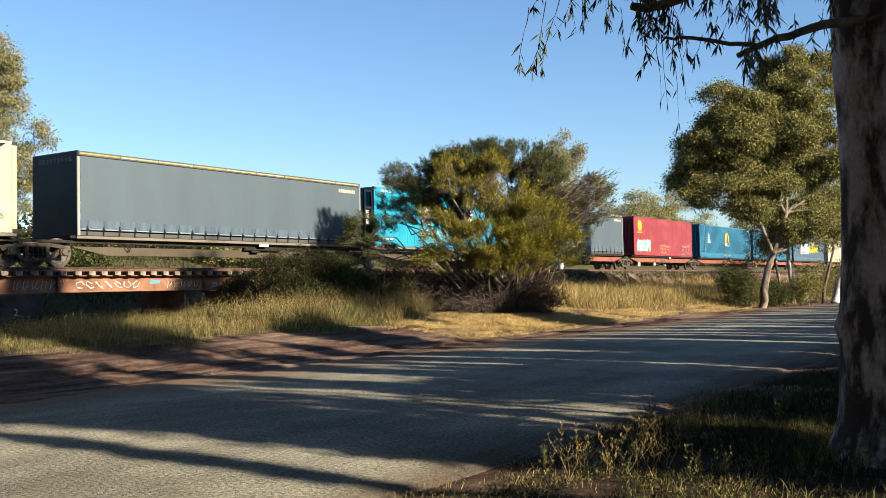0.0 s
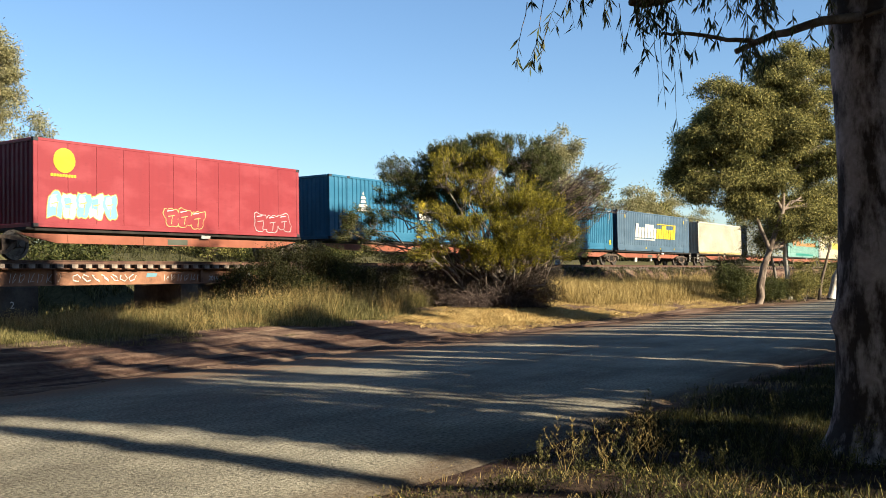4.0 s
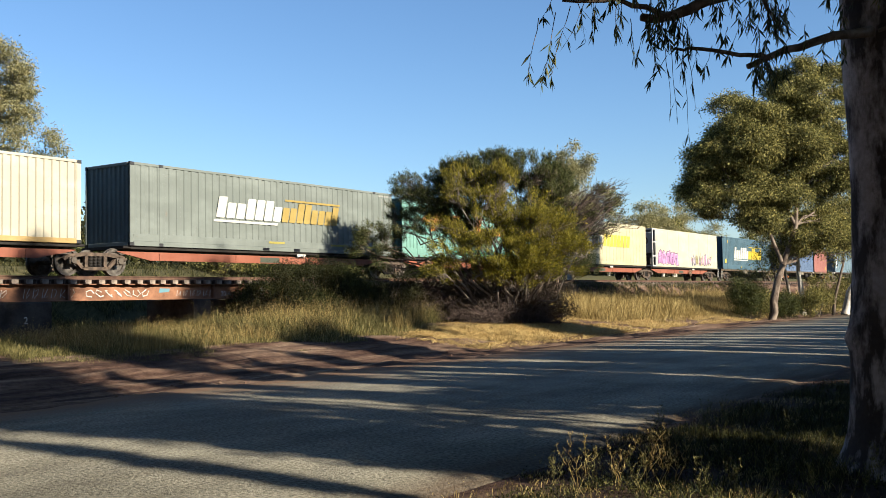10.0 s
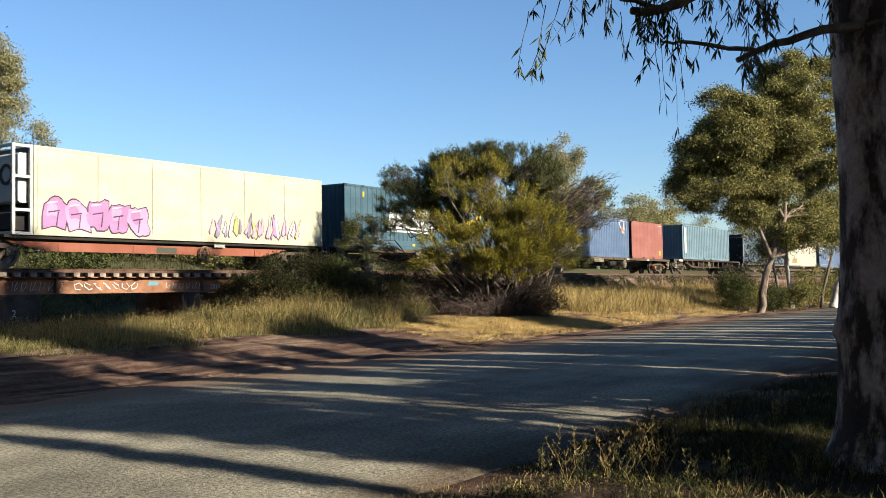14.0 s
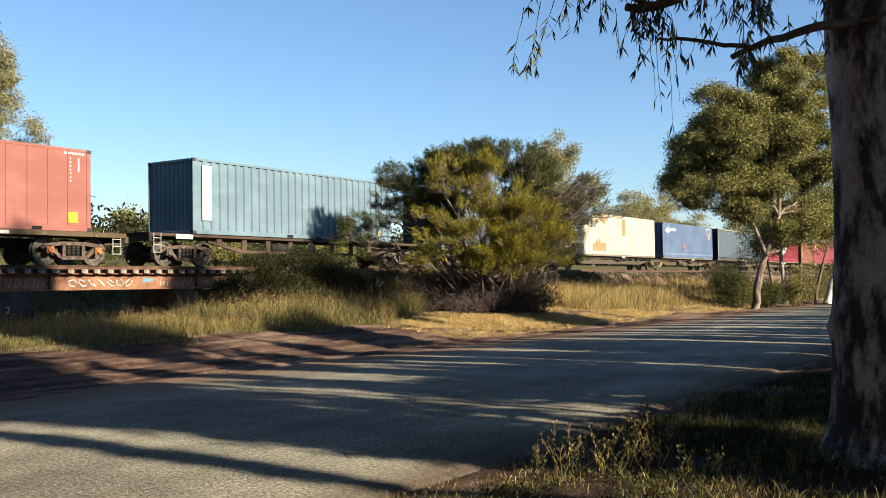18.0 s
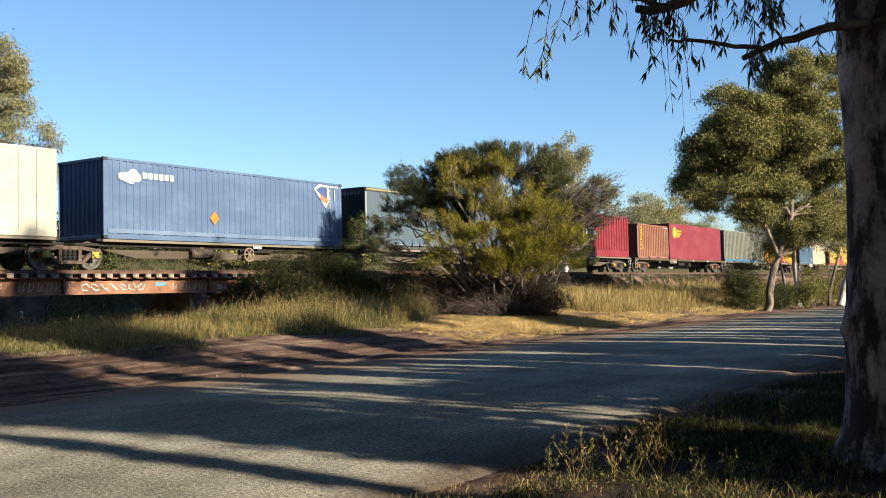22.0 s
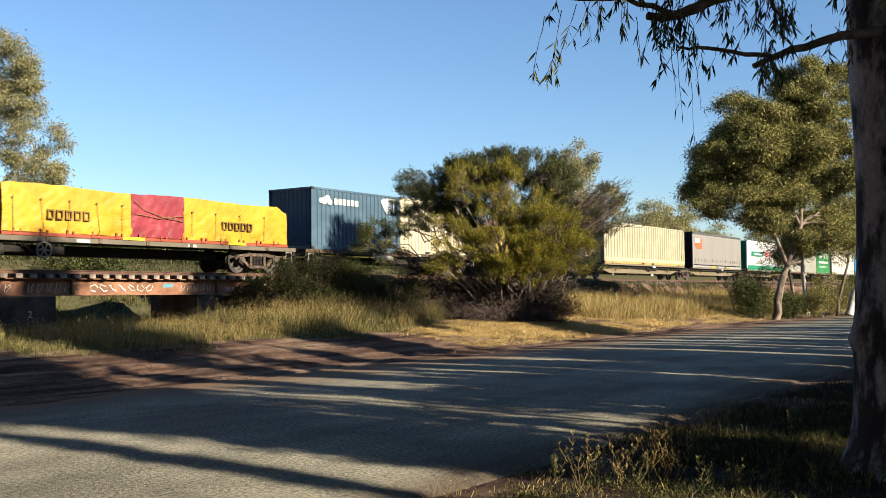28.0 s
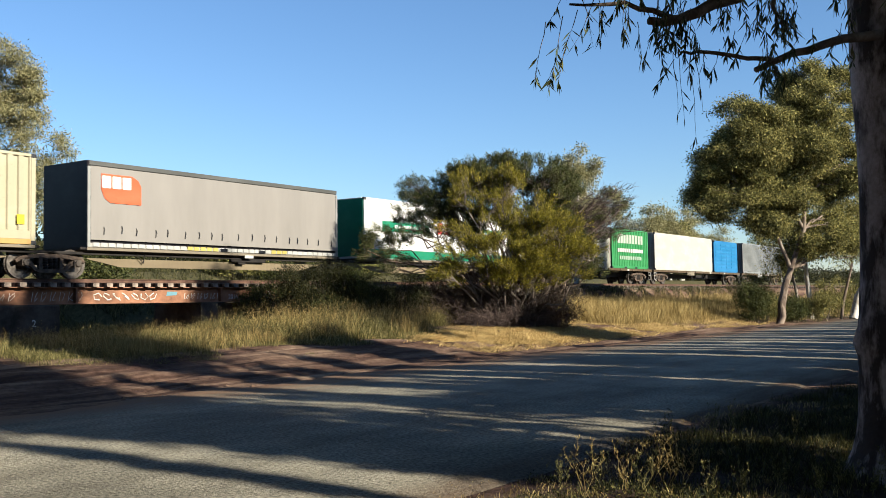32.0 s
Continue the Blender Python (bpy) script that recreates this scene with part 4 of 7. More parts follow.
def build_shade_trees():
    """Trees on the near side of the road, behind and beside the camera, that throw the long shadows."""
    a = Vector((math.sin(radians(SUN_AZ)), math.cos(radians(SUN_AZ)), 0))      # towards the sun
    b = Vector((-a.y, a.x, 0))
    # (across the shadow, towards the sun, crown half-width, crown bottom, top, trunk radius, fullness)
    rows = [(6.12, 11, 0.10, 6.6, 11.5, 0.16, 0.5),
            (8.25, 8, 1.0, 5.0, 13.5, 0.2, 1.9), (8.3, 14, 0.9, 7.6, 14.0, 0.2, 1.6), (8.3, 4.5, 0.75, 3.3, 6.4, 0.12, 1.7), (8.35, 4.5, 0.9, 0.0, 4.4, 0.1, 1.5), (9.1, 3.2, 0.5, 0.0, 3.2, 0.1, 1.2), (9.6, 12, 0.95, 10.5, 16.0, 0.2, 1.5), (20.2, 9, 0.35, 12.5, 15.4, 0.1, 1.0), (22.7, 9, 0.3, 12.6, 15.2, 0.1, 1.0), (26.6, 9, 0.45, 12.8, 15.6, 0.1, 1.0),
            (11.4, 3.0, 1.3, 0.0, 2.9, 0.1, 1.2), (14.0, 3.5, 1.9, 0.0, 3.8, 0.1, 1.2), (10.75, 6.5, 0.03, 8.4, 8.9, 0.10, 0.3), (10.2, 7, 0.5, 4.9, 8.6, 0.04, 0.22), (11.5, 7, 0.45, 5.0, 8.8, 0.04, 0.28), (16.6, 7, 0.4, 5.6, 9.0, 0.04, 0.3),
            (12.75, 4.2, 0.8, 0.0, 5.5, 0.14, 1.7), (13.9, 4.4, 0.7, 0.0, 6.0, 0.14, 1.7), (14.9, 5.0, 0.55, 0.0, 6.7, 0.14, 1.6), (15.95, 4.2, 0.7, 0.0, 5.6, 0.14, 1.5), (12.1, 7, 0.12, 3.0, 9.6, 0.07, 0.7),
            (18.4, 4.5, 0.95, 0.0, 7.6, 0.16, 1.7), (20.6, 4.3, 0.75, 0.0, 7.3, 0.16, 1.7), (22.3, 4.5, 0.85, 0.0, 7.6, 0.16, 1.7), (19.5, 5.6, 0.3, 0.5, 6.0, 0.1, 1.2), (17.0, 6.3, 0.18, 5.4, 8.8, 0.1, 1.0),
            (13.9, 6.4, 0.3, 6.0, 8.9, 0.1, 1.0), (15.6, 6.8, 0.14, 6.0, 9.6, 0.08, 1.0), (21.4, 6, 0.2, 1.0, 8.8, 0.1, 1.0), (23.6, 6.5, 0.3, 1.0, 9.4, 0.1, 1.0),
            (14.3, 9, 0.9, 11.4, 17.0, 0.13, 1.0), (15.6, 9, 1.5, 12.4, 18.6, 0.13, 1.2), (17.9, 9.5, 1.0, 15.8, 19.4, 0.13, 1.2), (12.3, 6, 0.25, 8.5, 9.8, 0.05, 1.2), (14.4, 6, 0.4, 8.4, 9.6, 0.05, 1.2), (16.3, 6, 0.3, 8.6, 10.0, 0.05, 1.2), (18.2, 6.2, 0.45, 8.9, 10.1, 0.05, 1.2), (20.2, 6, 0.35, 8.6, 9.9, 0.05, 1.2), (7.25, 16, 0.3, 11.0, 13.5, 0.06, 1.5), (21.5, 9, 1.2, 10.8, 13.2, 0.13, 1.0),
            (24.6, 9, 1.2, 16.2, 19.2, 0.13, 1.0), (28.4, 9, 1.5, 13.5, 16.9, 0.13, 1.0), (33.4, 9, 2.2, 11.2, 13.2, 0.13, 1.0)]
    # the row farther along the road: crowns in turn broad and slim, with slits of sun between them
    rng = np.random.default_rng(299)
    w, k = 24.6, 0
    while w < 64:
        cw = (0.75, 0.22, 0.5, 0.95, 0.3)[k % 5] * (1 + (w - 24) / 34) * rng.uniform(0.85, 1.15)
        rows.append((w + cw, 4.0 + rng.uniform(0, 0.8), cw, 0.4, rng.uniform(7.2, 8.1), 0.12, 1.4))
        w += 2 * cw + (0.45, 0.6, 0.35, 0.75, 0.5)[k % 5] * (1 + (w - 24) / 40)
        k += 1
    for k, (w, t, cw, lo, hi, r, full) in enumerate(rows):
        p = b * w + a * t
        z = 0.09
        mid = (lo + hi) / 2
        tree("gum_tree", (p.x, p.y, z), [[(p.x, p.y, z - 0.1, r), (p.x + 0.08, p.y, z + mid * 0.7, r * 0.75), (p.x, p.y, hi - 0.3, 0.03)]],
             [(p.x, p.y, lo + (hi - lo) * f, cw * g, cw * g, (hi - lo) * 0.24) for f, g in ((0.2, 1.0), (0.42, 1.05), (0.62, 1.0), (0.82, 0.9))],
             int((40 + 62 * cw * (hi - lo)) * full), 26, (min(0.16, 0.16 * cw + 0.02), min(0.16, 0.16 * cw + 0.02), 0.24), (0.28, 0.125), M_LEAF_GUM, M_BARK_PALE, "roadside gum tree standing behind the near verge", "tree", 300 + k, droop=0.6, twigs=30, clump=0.7, hollow=0.05)


def build_sky_blockers():
    """Unseen tall gums added on both sides of the line and behind the camera, to block sky light."""
    rng = np.random.default_rng(66)
    spots = [(-2, 9), (-9, 12), (-3, 17), (-14, 18), (-22, 13), (-10, 22.5), (-30, 20), (-40, 14), (-6, 35), (-15, 37), (-24, 36), (-34, 38), (-3, 42), (-20, 45), (-4, 2), (-9, -3), (-16, 3), (-3, -9), (-5.0, -14), (-12, -12), (-26, 5)]
    for k, (s, d) in enumerate(spots):
        p = at(s, d)
        z, h, w = height(s, d), rng.uniform(12, 16), rng.uniform(2.6, 3.6)
        tree("gum_tree", (p.x, p.y, z), [[(p.x, p.y, z - 0.1, 0.32), (p.x + 0.3, p.y, z + h * 0.4, 0.24), (p.x, p.y, z + h - 1, 0.04)]],
             [(p.x, p.y, z + h * 0.62, w, w, h * 0.36), (p.x + 0.5, p.y + 0.8, z + h * 0.35, w * 0.9, w * 0.9, h * 0.26)],
             420, 26, (0.5, 0.5, 0.45), (0.36, 0.2), M_LEAF_GUM, M_BARK_PALE, "tall unseen gum tree added to block sky light", "tree", 500 + k, droop=0.6, twigs=20, clump=0.5)


def blades(name, spots, mat, label, seed, tall, wide, lean=0.25, droop=0.25, seeds=0, flat=False):
    """Grass as separate curving blades. spots: (s, d) places; flat: strewn along the road."""
    rng = np.random.default_rng(seed)
    a = np.array([tuple(at(s, d, height(s, d) + lumps(s, d) - (0.012 if flat else 0.04))) for s, d in spots])
    hs = np.array([tall(s, d) for s, d in spots]) * rng.uniform(0.4, 1.2, len(a))
    g = rng.normal(size=a.shape) * lean
    g[:, 2] = 1.0
    if flat:
        g += np.outer(rng.choice([-1, 1], len(a)) * rng.uniform(1.0, 4.0, len(a)), np.array(U))
        g[:, 2] = rng.uniform(0.05, 0.5, len(a))
    g /= np.linalg.norm(g, axis=1)[:, None]
    tip = a + g * hs[:, None]
    bend = rng.normal(size=a.shape) * (hs * 0.05)[:, None]
    bend[:, 2] = np.abs(bend[:, 2]) + hs * 0.10 * (not flat) + 0.04 * flat
    tip[:, 2] -= hs * droop * rng.uniform(0, 1, len(a)) * (not flat)
    ob = new(name, bent_blades(name, a, tip, bend, wide * rng.uniform(0.5, 1.4, len(a)), mat, seed))
    tagged(ob, label, "grass", kind="stuff")
    if seeds:
        c = np.repeat(tip, seeds, axis=0) + rng.normal(size=(len(tip) * seeds, 3)) * np.array((0.02, 0.02, 0.05))
        ear = new("seed_heads", cards("seed_heads", c, rng.normal(size=c.shape) + np.array((0, 0, 0.6)), 0.040, 0.006, mat, seed=seed + 1))
        tagged(ear, "bleached seed heads on the long grass", "grass", kind="stuff")


def patchy(rng, n, s0, s1, d0, d1, keep, scale=0.8):
    """Spots gathered in tufts."""
    out = []
    while len(out) < n:
        s, d = rng.uniform(s0, s1), rng.uniform(d0, d1)
        if noise.noise((s * scale, d * scale, 5.5)) + keep(s, d) > 0:
            for k in range(6):
                out.append((s + rng.normal() * 0.09, d + rng.normal() * 0.09))
    return out


def build_grass():
    rng = np.random.default_rng(9)
    bare = lambda s, d: 2.0 * smooth(27.0, 28.5, s) * (1 - smooth(38.0, 39.5, s)) * (1 - smooth(20.6, 21.4, d))      # matted ground round the wattle
    low = lambda s: 0.45 + 0.55 * smooth(18, 25, s)
    wavy = lambda s, d: 0.8 + 0.55 * noise.noise((s * 0.8, d * 0.8, 2.0)) + 0.25 * noise.noise((s * 2.3, d * 2.3, 7.0))
    blades("dry_grass", patchy(rng, 105000, 33, 84, 15.4, 25.5, lambda s, d: 0.40 - 0.9 * (1 - smooth(15.4, 18.5, d)) - 0.35 * (s < 38) - bare(s, d)), M_STRAW, "tall dry straw grass along the railway bank", 91, lambda s, d: (0.30 + 0.85 * smooth(16.0, 19, d)) * wavy(s, d), 0.016, lean=0.5)
    blades("verge_grass", patchy(rng, 125000, 6, 36, 17.2, 25.5, lambda s, d: 0.30 - 0.75 * (1 - smooth(17.2, 20, d)) - bare(s, d), 0.6), M_GREENGRASS, "long green and golden grass below the bridge", 92, lambda s, d: (0.22 + 0.85 * smooth(17.8, 21, d)) * wavy(s, d) * low(s), 0.009, lean=0.6)
    blades("seed_grass", patchy(rng, 11000, 12, 36, 18.8, 24.5, lambda s, d: 0.1 - bare(s, d), 0.5), M_STRAW, "bleached seeding grass stalks by the bridge", 96, lambda s, d: 1.3 * wavy(s, d) * low(s), 0.007, lean=0.4, seeds=6)
    blades("seed_stalks", patchy(rng, 4000, 36, 62, 18.0, 24.5, lambda s, d: 0.1, 0.5), M_STRAW, "bleached seeding grass stalks on the bank", 98, lambda s, d: 1.25 * wavy(s, d), 0.010, lean=0.4, seeds=6)
    blades("bank_grass", patchy(rng, 60000, -6, 80, 30.6, 47, lambda s, d: 0.35), M_BANKGRASS, "rough grey-green grass on the bank behind the railway", 93, lambda s, d: 0.42, 0.03, lean=0.5)
    blades("bank_grass", patchy(rng, 20000, 28, 84, 25.0, 26.6, lambda s, d: 0.30), M_BANKGRASS, "rough grey-green grass on the shoulder of the ballast", 90, lambda s, d: 0.28, 0.02, lean=0.6)
    blades("short_grass", patchy(rng, 42000, 24, 74, 15.0, 20.5, lambda s, d: 0.05 + 0.25 * smooth(15.5, 18, d), 0.5), M_MAT, "flattened dry straw on the verge", 94, lambda s, d: 0.30, 0.012, lean=0.5, flat=True)
    blades("straw_patch", patchy(rng, 44000, 25, 42, 15.4, 19.5, lambda s, d: 0.1, 0.45), M_MAT, "matted pale straw before the wattle bush", 86, lambda s, d: 0.34, 0.014, lean=0.6, flat=True)
    blades("short_tufts", patchy(rng, 9000, 24, 74, 15.0, 20.0, lambda s, d: -0.12, 0.7), M_STRAW, "short dry grass tufts on the verge", 89, lambda s, d: 0.2, 0.010, lean=0.8)
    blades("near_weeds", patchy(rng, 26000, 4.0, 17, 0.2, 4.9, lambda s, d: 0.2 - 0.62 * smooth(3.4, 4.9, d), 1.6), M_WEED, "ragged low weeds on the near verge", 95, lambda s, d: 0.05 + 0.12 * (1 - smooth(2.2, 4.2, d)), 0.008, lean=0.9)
    blades("shaded_grass", patchy(rng, 22000, 8.2, 16, 1.6, 4.7, lambda s, d: 0.35 - 0.85 * smooth(3.0, 4.7, d), 1.2), M_WEED, "dense grass round the foot of the gum, darkened for shade", 88, lambda s, d: 0.24 * wavy(s, d), 0.005, lean=0.8)
    blades("near_litter", patchy(rng, 6000, 4.0, 14, 0.4, 4.6, lambda s, d: 0.1, 2.0), M_STRAW, "straw litter on the near verge", 97, lambda s, d: 0.09, 0.004, lean=0.8, flat=True)
    spots = patchy(rng, 6000, 5.0, 12, 0.6, 4.3, lambda s, d: 0.15 - 0.5 * smooth(3.2, 4.3, d), 1.7)
    c = np.array([tuple(at(q, e, height(q, e) + lumps(q, e) - 0.015)) for q, e in spots])
    c = np.repeat(c, 4, axis=0) + rng.normal(size=(len(c) * 4, 3)) * np.array((0.03, 0.03, 0.0)) + np.array([(0, 0, v) for v in np.abs(rng.normal(size=len(c) * 4)) * 0.022])
    tagged(new("ground_herbs", cards("ground_herbs", c, rng.normal(size=c.shape) + np.array((0, 0, 0.6)), 0.026 * rng.uniform(0.6, 1.4, len(c)), 0.010, M_WEED, seed=85)), "low green and yellow herbs on the near verge", "herbs", kind="stuff")
    blades("creek_grass", patchy(rng, 24000, 4, 30, 29.6, 40, lambda s, d: 0.3), M_GREENGRASS, "sunlit grass in the creek beyond the bridge", 87, lambda s, d: 0.6, 0.018, lean=0.5)


def build_weeds():
    """Tall branching dry weeds at the verge's edge."""
    rng = np.random.default_rng(19)
    spots = [(0.95, 7.6, 0.36), (1.25, 7.55, 0.34), (1.5, 7.7, 0.42), (1.62, 7.6, 0.36), (1.1, 7.9, 0.3), (1.85, 7.4, 0.22), (2.4, 7.5, 0.2), (0.8, 7.9, 0.22), (2.9, 7.6, 0.24), (3.3, 7.7, 0.26), (3.6, 7.9, 0.3), (1.4, 8.4, 0.25), (2.0, 9.6, 0.3), (2.7, 10.6, 0.3), (3.1, 11.2, 0.3), (2.3, 11.0, 0.26), (3.5, 10.2, 0.3), (1.35, 7.35, 0.3), (1.75, 7.8, 0.34), (2.1, 7.35, 0.24), (2.65, 7.3, 0.22), (3.05, 7.35, 0.2), (3.9, 7.4, 0.26), (3.45, 7.3, 0.18)]
    for x, y, h in spots:
        z = gz(x, y)
        root = empty("dry_weed", pose(x, y, z), "branching dry weed on the near verge", "weed", "weeds on the verge")
        me = Mesh()
        cs, ds = [], []
        for k in range(4):
            a, tilt = rng.uniform(0, 6.28), rng.uniform(0.05, 0.5)
            tip = Vector((math.cos(a) * tilt * h, math.sin(a) * tilt * h, h * rng.uniform(0.75, 1.15)))
            pts = limb(me, (0, 0, -0.02), tip, 0.0024, 0.0011, rng, 0.12, 6, 4)
            for j in range(2, 7):
                side = rng.uniform(0, 6.28)
                for e in range(2):
                    w = side + e * 3.14 + rng.normal() * 0.4
                    ln = h * rng.uniform(0.12, 0.26) * (1.15 - j / 9)
                    q = pts[j] + Vector((math.cos(w) * ln * 0.7, math.sin(w) * ln * 0.7, ln * 0.75))
                    limb(me, pts[j], q, 0.0013, 0.0008, rng, 0.1, 2, 3)
                    for g in range(4):
                        cs.append(tuple(pts[j].lerp(q, rng.uniform(0.35, 1.05))))
                        ds.append(tuple(rng.normal(size=3) * 0.6 + np.array((0, 0, 0.9))))
        part("stalk", me, M_GREENGRASS if h < 0.34 else M_STRAW, root)
        part("leaf", cards("leaf", cs, ds, 0.022, 0.0055, M_STRAW if h > 0.3 else M_GREENGRASS, seed=int(x * 100)), M_WEED, root, kind="stuff")


def build_stones():
    rng = np.random.default_rng(29)
    me = Mesh()
    for i in range(2200):
        s, d = rng.uniform(4, 60), 13.3 + abs(rng.normal()) * 1.6
        if i % 4 == 0:
            s, d = rng.uniform(3, 18), 4.5 - abs(rng.normal()) * 0.6
        r = rng.uniform(0.008, 0.034) * (2.0 if rng.uniform() > 0.97 else 1) * (0.5 if i % 4 == 0 else 1)
        c = at(s, d, height(s, d) + lumps(s, d) - 0.02 + r * 0.1)
        k = len(me.v)
        me.v += [tuple(c + Vector(q) * r * rng.uniform(0.6, 1.3)) for q in ((1, 0, 0), (0, 1, 0), (-1, 0, 0), (0, -1, 0), (0.1, 0.1, 0.7))]
        me.f += [(k, k + 1, k + 4), (k + 1, k + 2, k + 4), (k + 2, k + 3, k + 4), (k + 3, k, k + 4)]
    tagged(part("loose_stones", me, M_GROUND), "loose red stones and clods beside the bitumen", "stones", kind="stuff")


build_bush()
build_gums()
build_scrub()
build_line_scrub()
build_far_trees()
build_far_scrub()
build_big_gum()
build_shade_trees()
build_sky_blockers()
build_grass()
build_weeds()
build_stones()


# ---- railway: bridge, track ----
def build_bridge():
    root = empty("rail_bridge", Matrix.Translation(at(0, TRACK_D, 0)) @ pose(0, 0, 0, 0, 0, TURN), "rusty steel girder rail bridge with white graffiti", "bridge", kind="structure")
    x0, x1 = 4.0, 28.0
    y = -0.98
    web = Mesh().box(x0, x1, y - 0.012, y + 0.012, 1.60, 2.12)
    part("girder", web, M_RUST, root)
    for z0, z1 in ((1.585, 1.62), (2.10, 2.135)):
        part("flange", Mesh().box(x0, x1 + 0.003, y - 0.17, y + 0.17, z0, z1, 0.006), M_RUST, root)
    part("girder", Mesh().box(x0, x1, 0.97, 0.995, 1.60, 2.12), M_RUST, root)
    st = Mesh().box(-0.04, 0.04, y - 0.15, y - 0.014, 1.625, 2.095).data("stiffener", M_RUST)
    for k, s in enumerate(np.arange(6.7, 28.1, 6.1)):
        share("stiffener", st, root, Matrix.Translation((s, 0, 0)))
    # piers
    for a, b, lab in ((15.6, 18.2, "dark pier"), (23.9, 24.7, "grey pier")):
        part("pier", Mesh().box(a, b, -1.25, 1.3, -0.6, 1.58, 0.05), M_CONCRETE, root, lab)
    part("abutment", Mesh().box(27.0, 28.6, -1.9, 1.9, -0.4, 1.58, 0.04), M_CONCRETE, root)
    tie = Mesh().box(-0.115, 0.115, -1.27, 1.27, 2.137, 2.27, 0.012).data("sleeper", M_TIE_OLD)
    for s in np.arange(4.2, 28.2, 0.51):
        share("sleeper", tie, root, Matrix.Translation((s, rng_b.uniform(-0.04, 0.04), 0)))
    return root


rng_b = np.random.default_rng(44)
bridge = build_bridge()


def build_track():
    root = empty("rail_track", Matrix.Translation(at(0, TRACK_D, 0)) @ pose(0, 0, 0, 0, 0, TURN), "rusty rails on ballast and sleepers", "railway", kind="structure")
    prof = [(-0.07, 2.272), (0.07, 2.272), (0.07, 2.285), (0.012, 2.30), (0.012, 2.365), (0.034, 2.375), (0.034, 2.40), (-0.034, 2.40), (-0.034, 2.375), (-0.012, 2.365), (-0.012, 2.30), (-0.07, 2.285)]
    for y in (-0.752, 0.752):
        m = Mesh().prism([(a + y, b) for a, b in prof], -60, 900, axis="x")
        part("rail", m, M_RAIL, root)
    tie = Mesh().box(-0.12, 0.12, -1.25, 1.25, 2.13, 2.268, 0.012).data("sleeper", M_TIE)
    for s in np.arange(28.9, 130, 0.66):
        share("sleeper", tie, root, Matrix.Translation((s, 0, 0)))
    rng = np.random.default_rng(8)
    me = Mesh()
    for i in range(9000):
        s, y = rng.uniform(28.4, 75), rng.uniform(-2.1, 2.1)
        r = rng.uniform(0.025, 0.055)
        zz = 2.16 + 0.04 * rng.uniform(-1, 1) - 0.25 * max(0, abs(y) - 1.5)
        c = Vector((s, y, zz))
        k = len(me.v)
        me.v += [tuple(c + Vector(q) * r * rng.uniform(0.7, 1.3)) for q in ((1, 0, 0), (0, 1, 0), (-1, 0, 0), (0, -1, 0), (0, 0, 1))]
        me.f += [(k, k + 1, k + 4), (k + 1, k + 2, k + 4), (k + 2, k + 3, k + 4), (k + 3, k, k + 4)]
    part("ballast", me, M_BALLAST, root, kind="stuff")


build_track()


# ---- the train ----
RIDERS = []          # (thing, place along the train, height)


def rider(ob, q, z):
    RIDERS.append((ob, q, z))
    return ob


def train_empty(name, q, z, label, category, group=""):
    return rider(empty(name, Matrix.Translation(at(q, TRACK_D, z)) @ pose(0, 0, 0, 0, 0, TURN), label, category, group), q, z)


# bogie pieces, shared by all wagons
def wheelset_mesh():
    m = Mesh()
    m.tube([(0, -0.72, 0), (0, 0.72, 0)], [0.075, 0.075], 10)
    for y in (-1, 1):
        for r, h, a, b in ((0.46, 0.36, 0.695, 0.80), (0.485, 0.40, 0.665, 0.70)):
            m.disc((0, 0), r, y * a, y * b, 28, h)
        m.disc((0, 0), 0.37, y * 0.72, y * 0.745, 28)
        m.disc((0, 0), 0.12, y * 0.70, y * 0.83, 14)
    return m.data("wheelset", M_WHEEL)


def sideframe_mesh():
    m = Mesh()
    y0, y1 = -1.03, -0.90
    outer = [(-1.22, 0.10), (-1.05, 0.22), (-0.45, 0.30), (0.45, 0.30), (1.05, 0.22), (1.22, 0.10), (1.16, 0.02), (1.02, 0.10), (0.42, 0.185), (-0.42, 0.185), (-1.02, 0.10), (-1.16, 0.02)]
    m.prism([outer[i] for i in (0, 1, 10, 11)], y0, y1).prism([outer[i] for i in (1, 2, 9, 10)], y0, y1).prism([outer[i] for i in (2, 3, 8, 9)], y0, y1)
    m.prism([outer[i] for i in (3, 4, 7, 8)], y0, y1).prism([outer[i] for i in (4, 5, 6, 7)], y0, y1)
    for k in (-1, 1):
        m.prism([(k * 0.98, 0.16), (k * 0.84, 0.18), (k * 0.42, -0.20), (k * 0.54, -0.24)][::k], y0, y1)
        m.prism([(k * 0.42, 0.20), (k * 0.30, 0.20), (k * 0.30, -0.22), (k * 0.42, -0.22)][::k], y0, y1)
    m.prism([(-0.54, -0.20), (-0.42, -0.28), (0.42, -0.28), (0.54, -0.20), (0.5, -0.17), (-0.5, -0.17)], y0, y1)
    return m.data("side_frame", M_BOGIE)


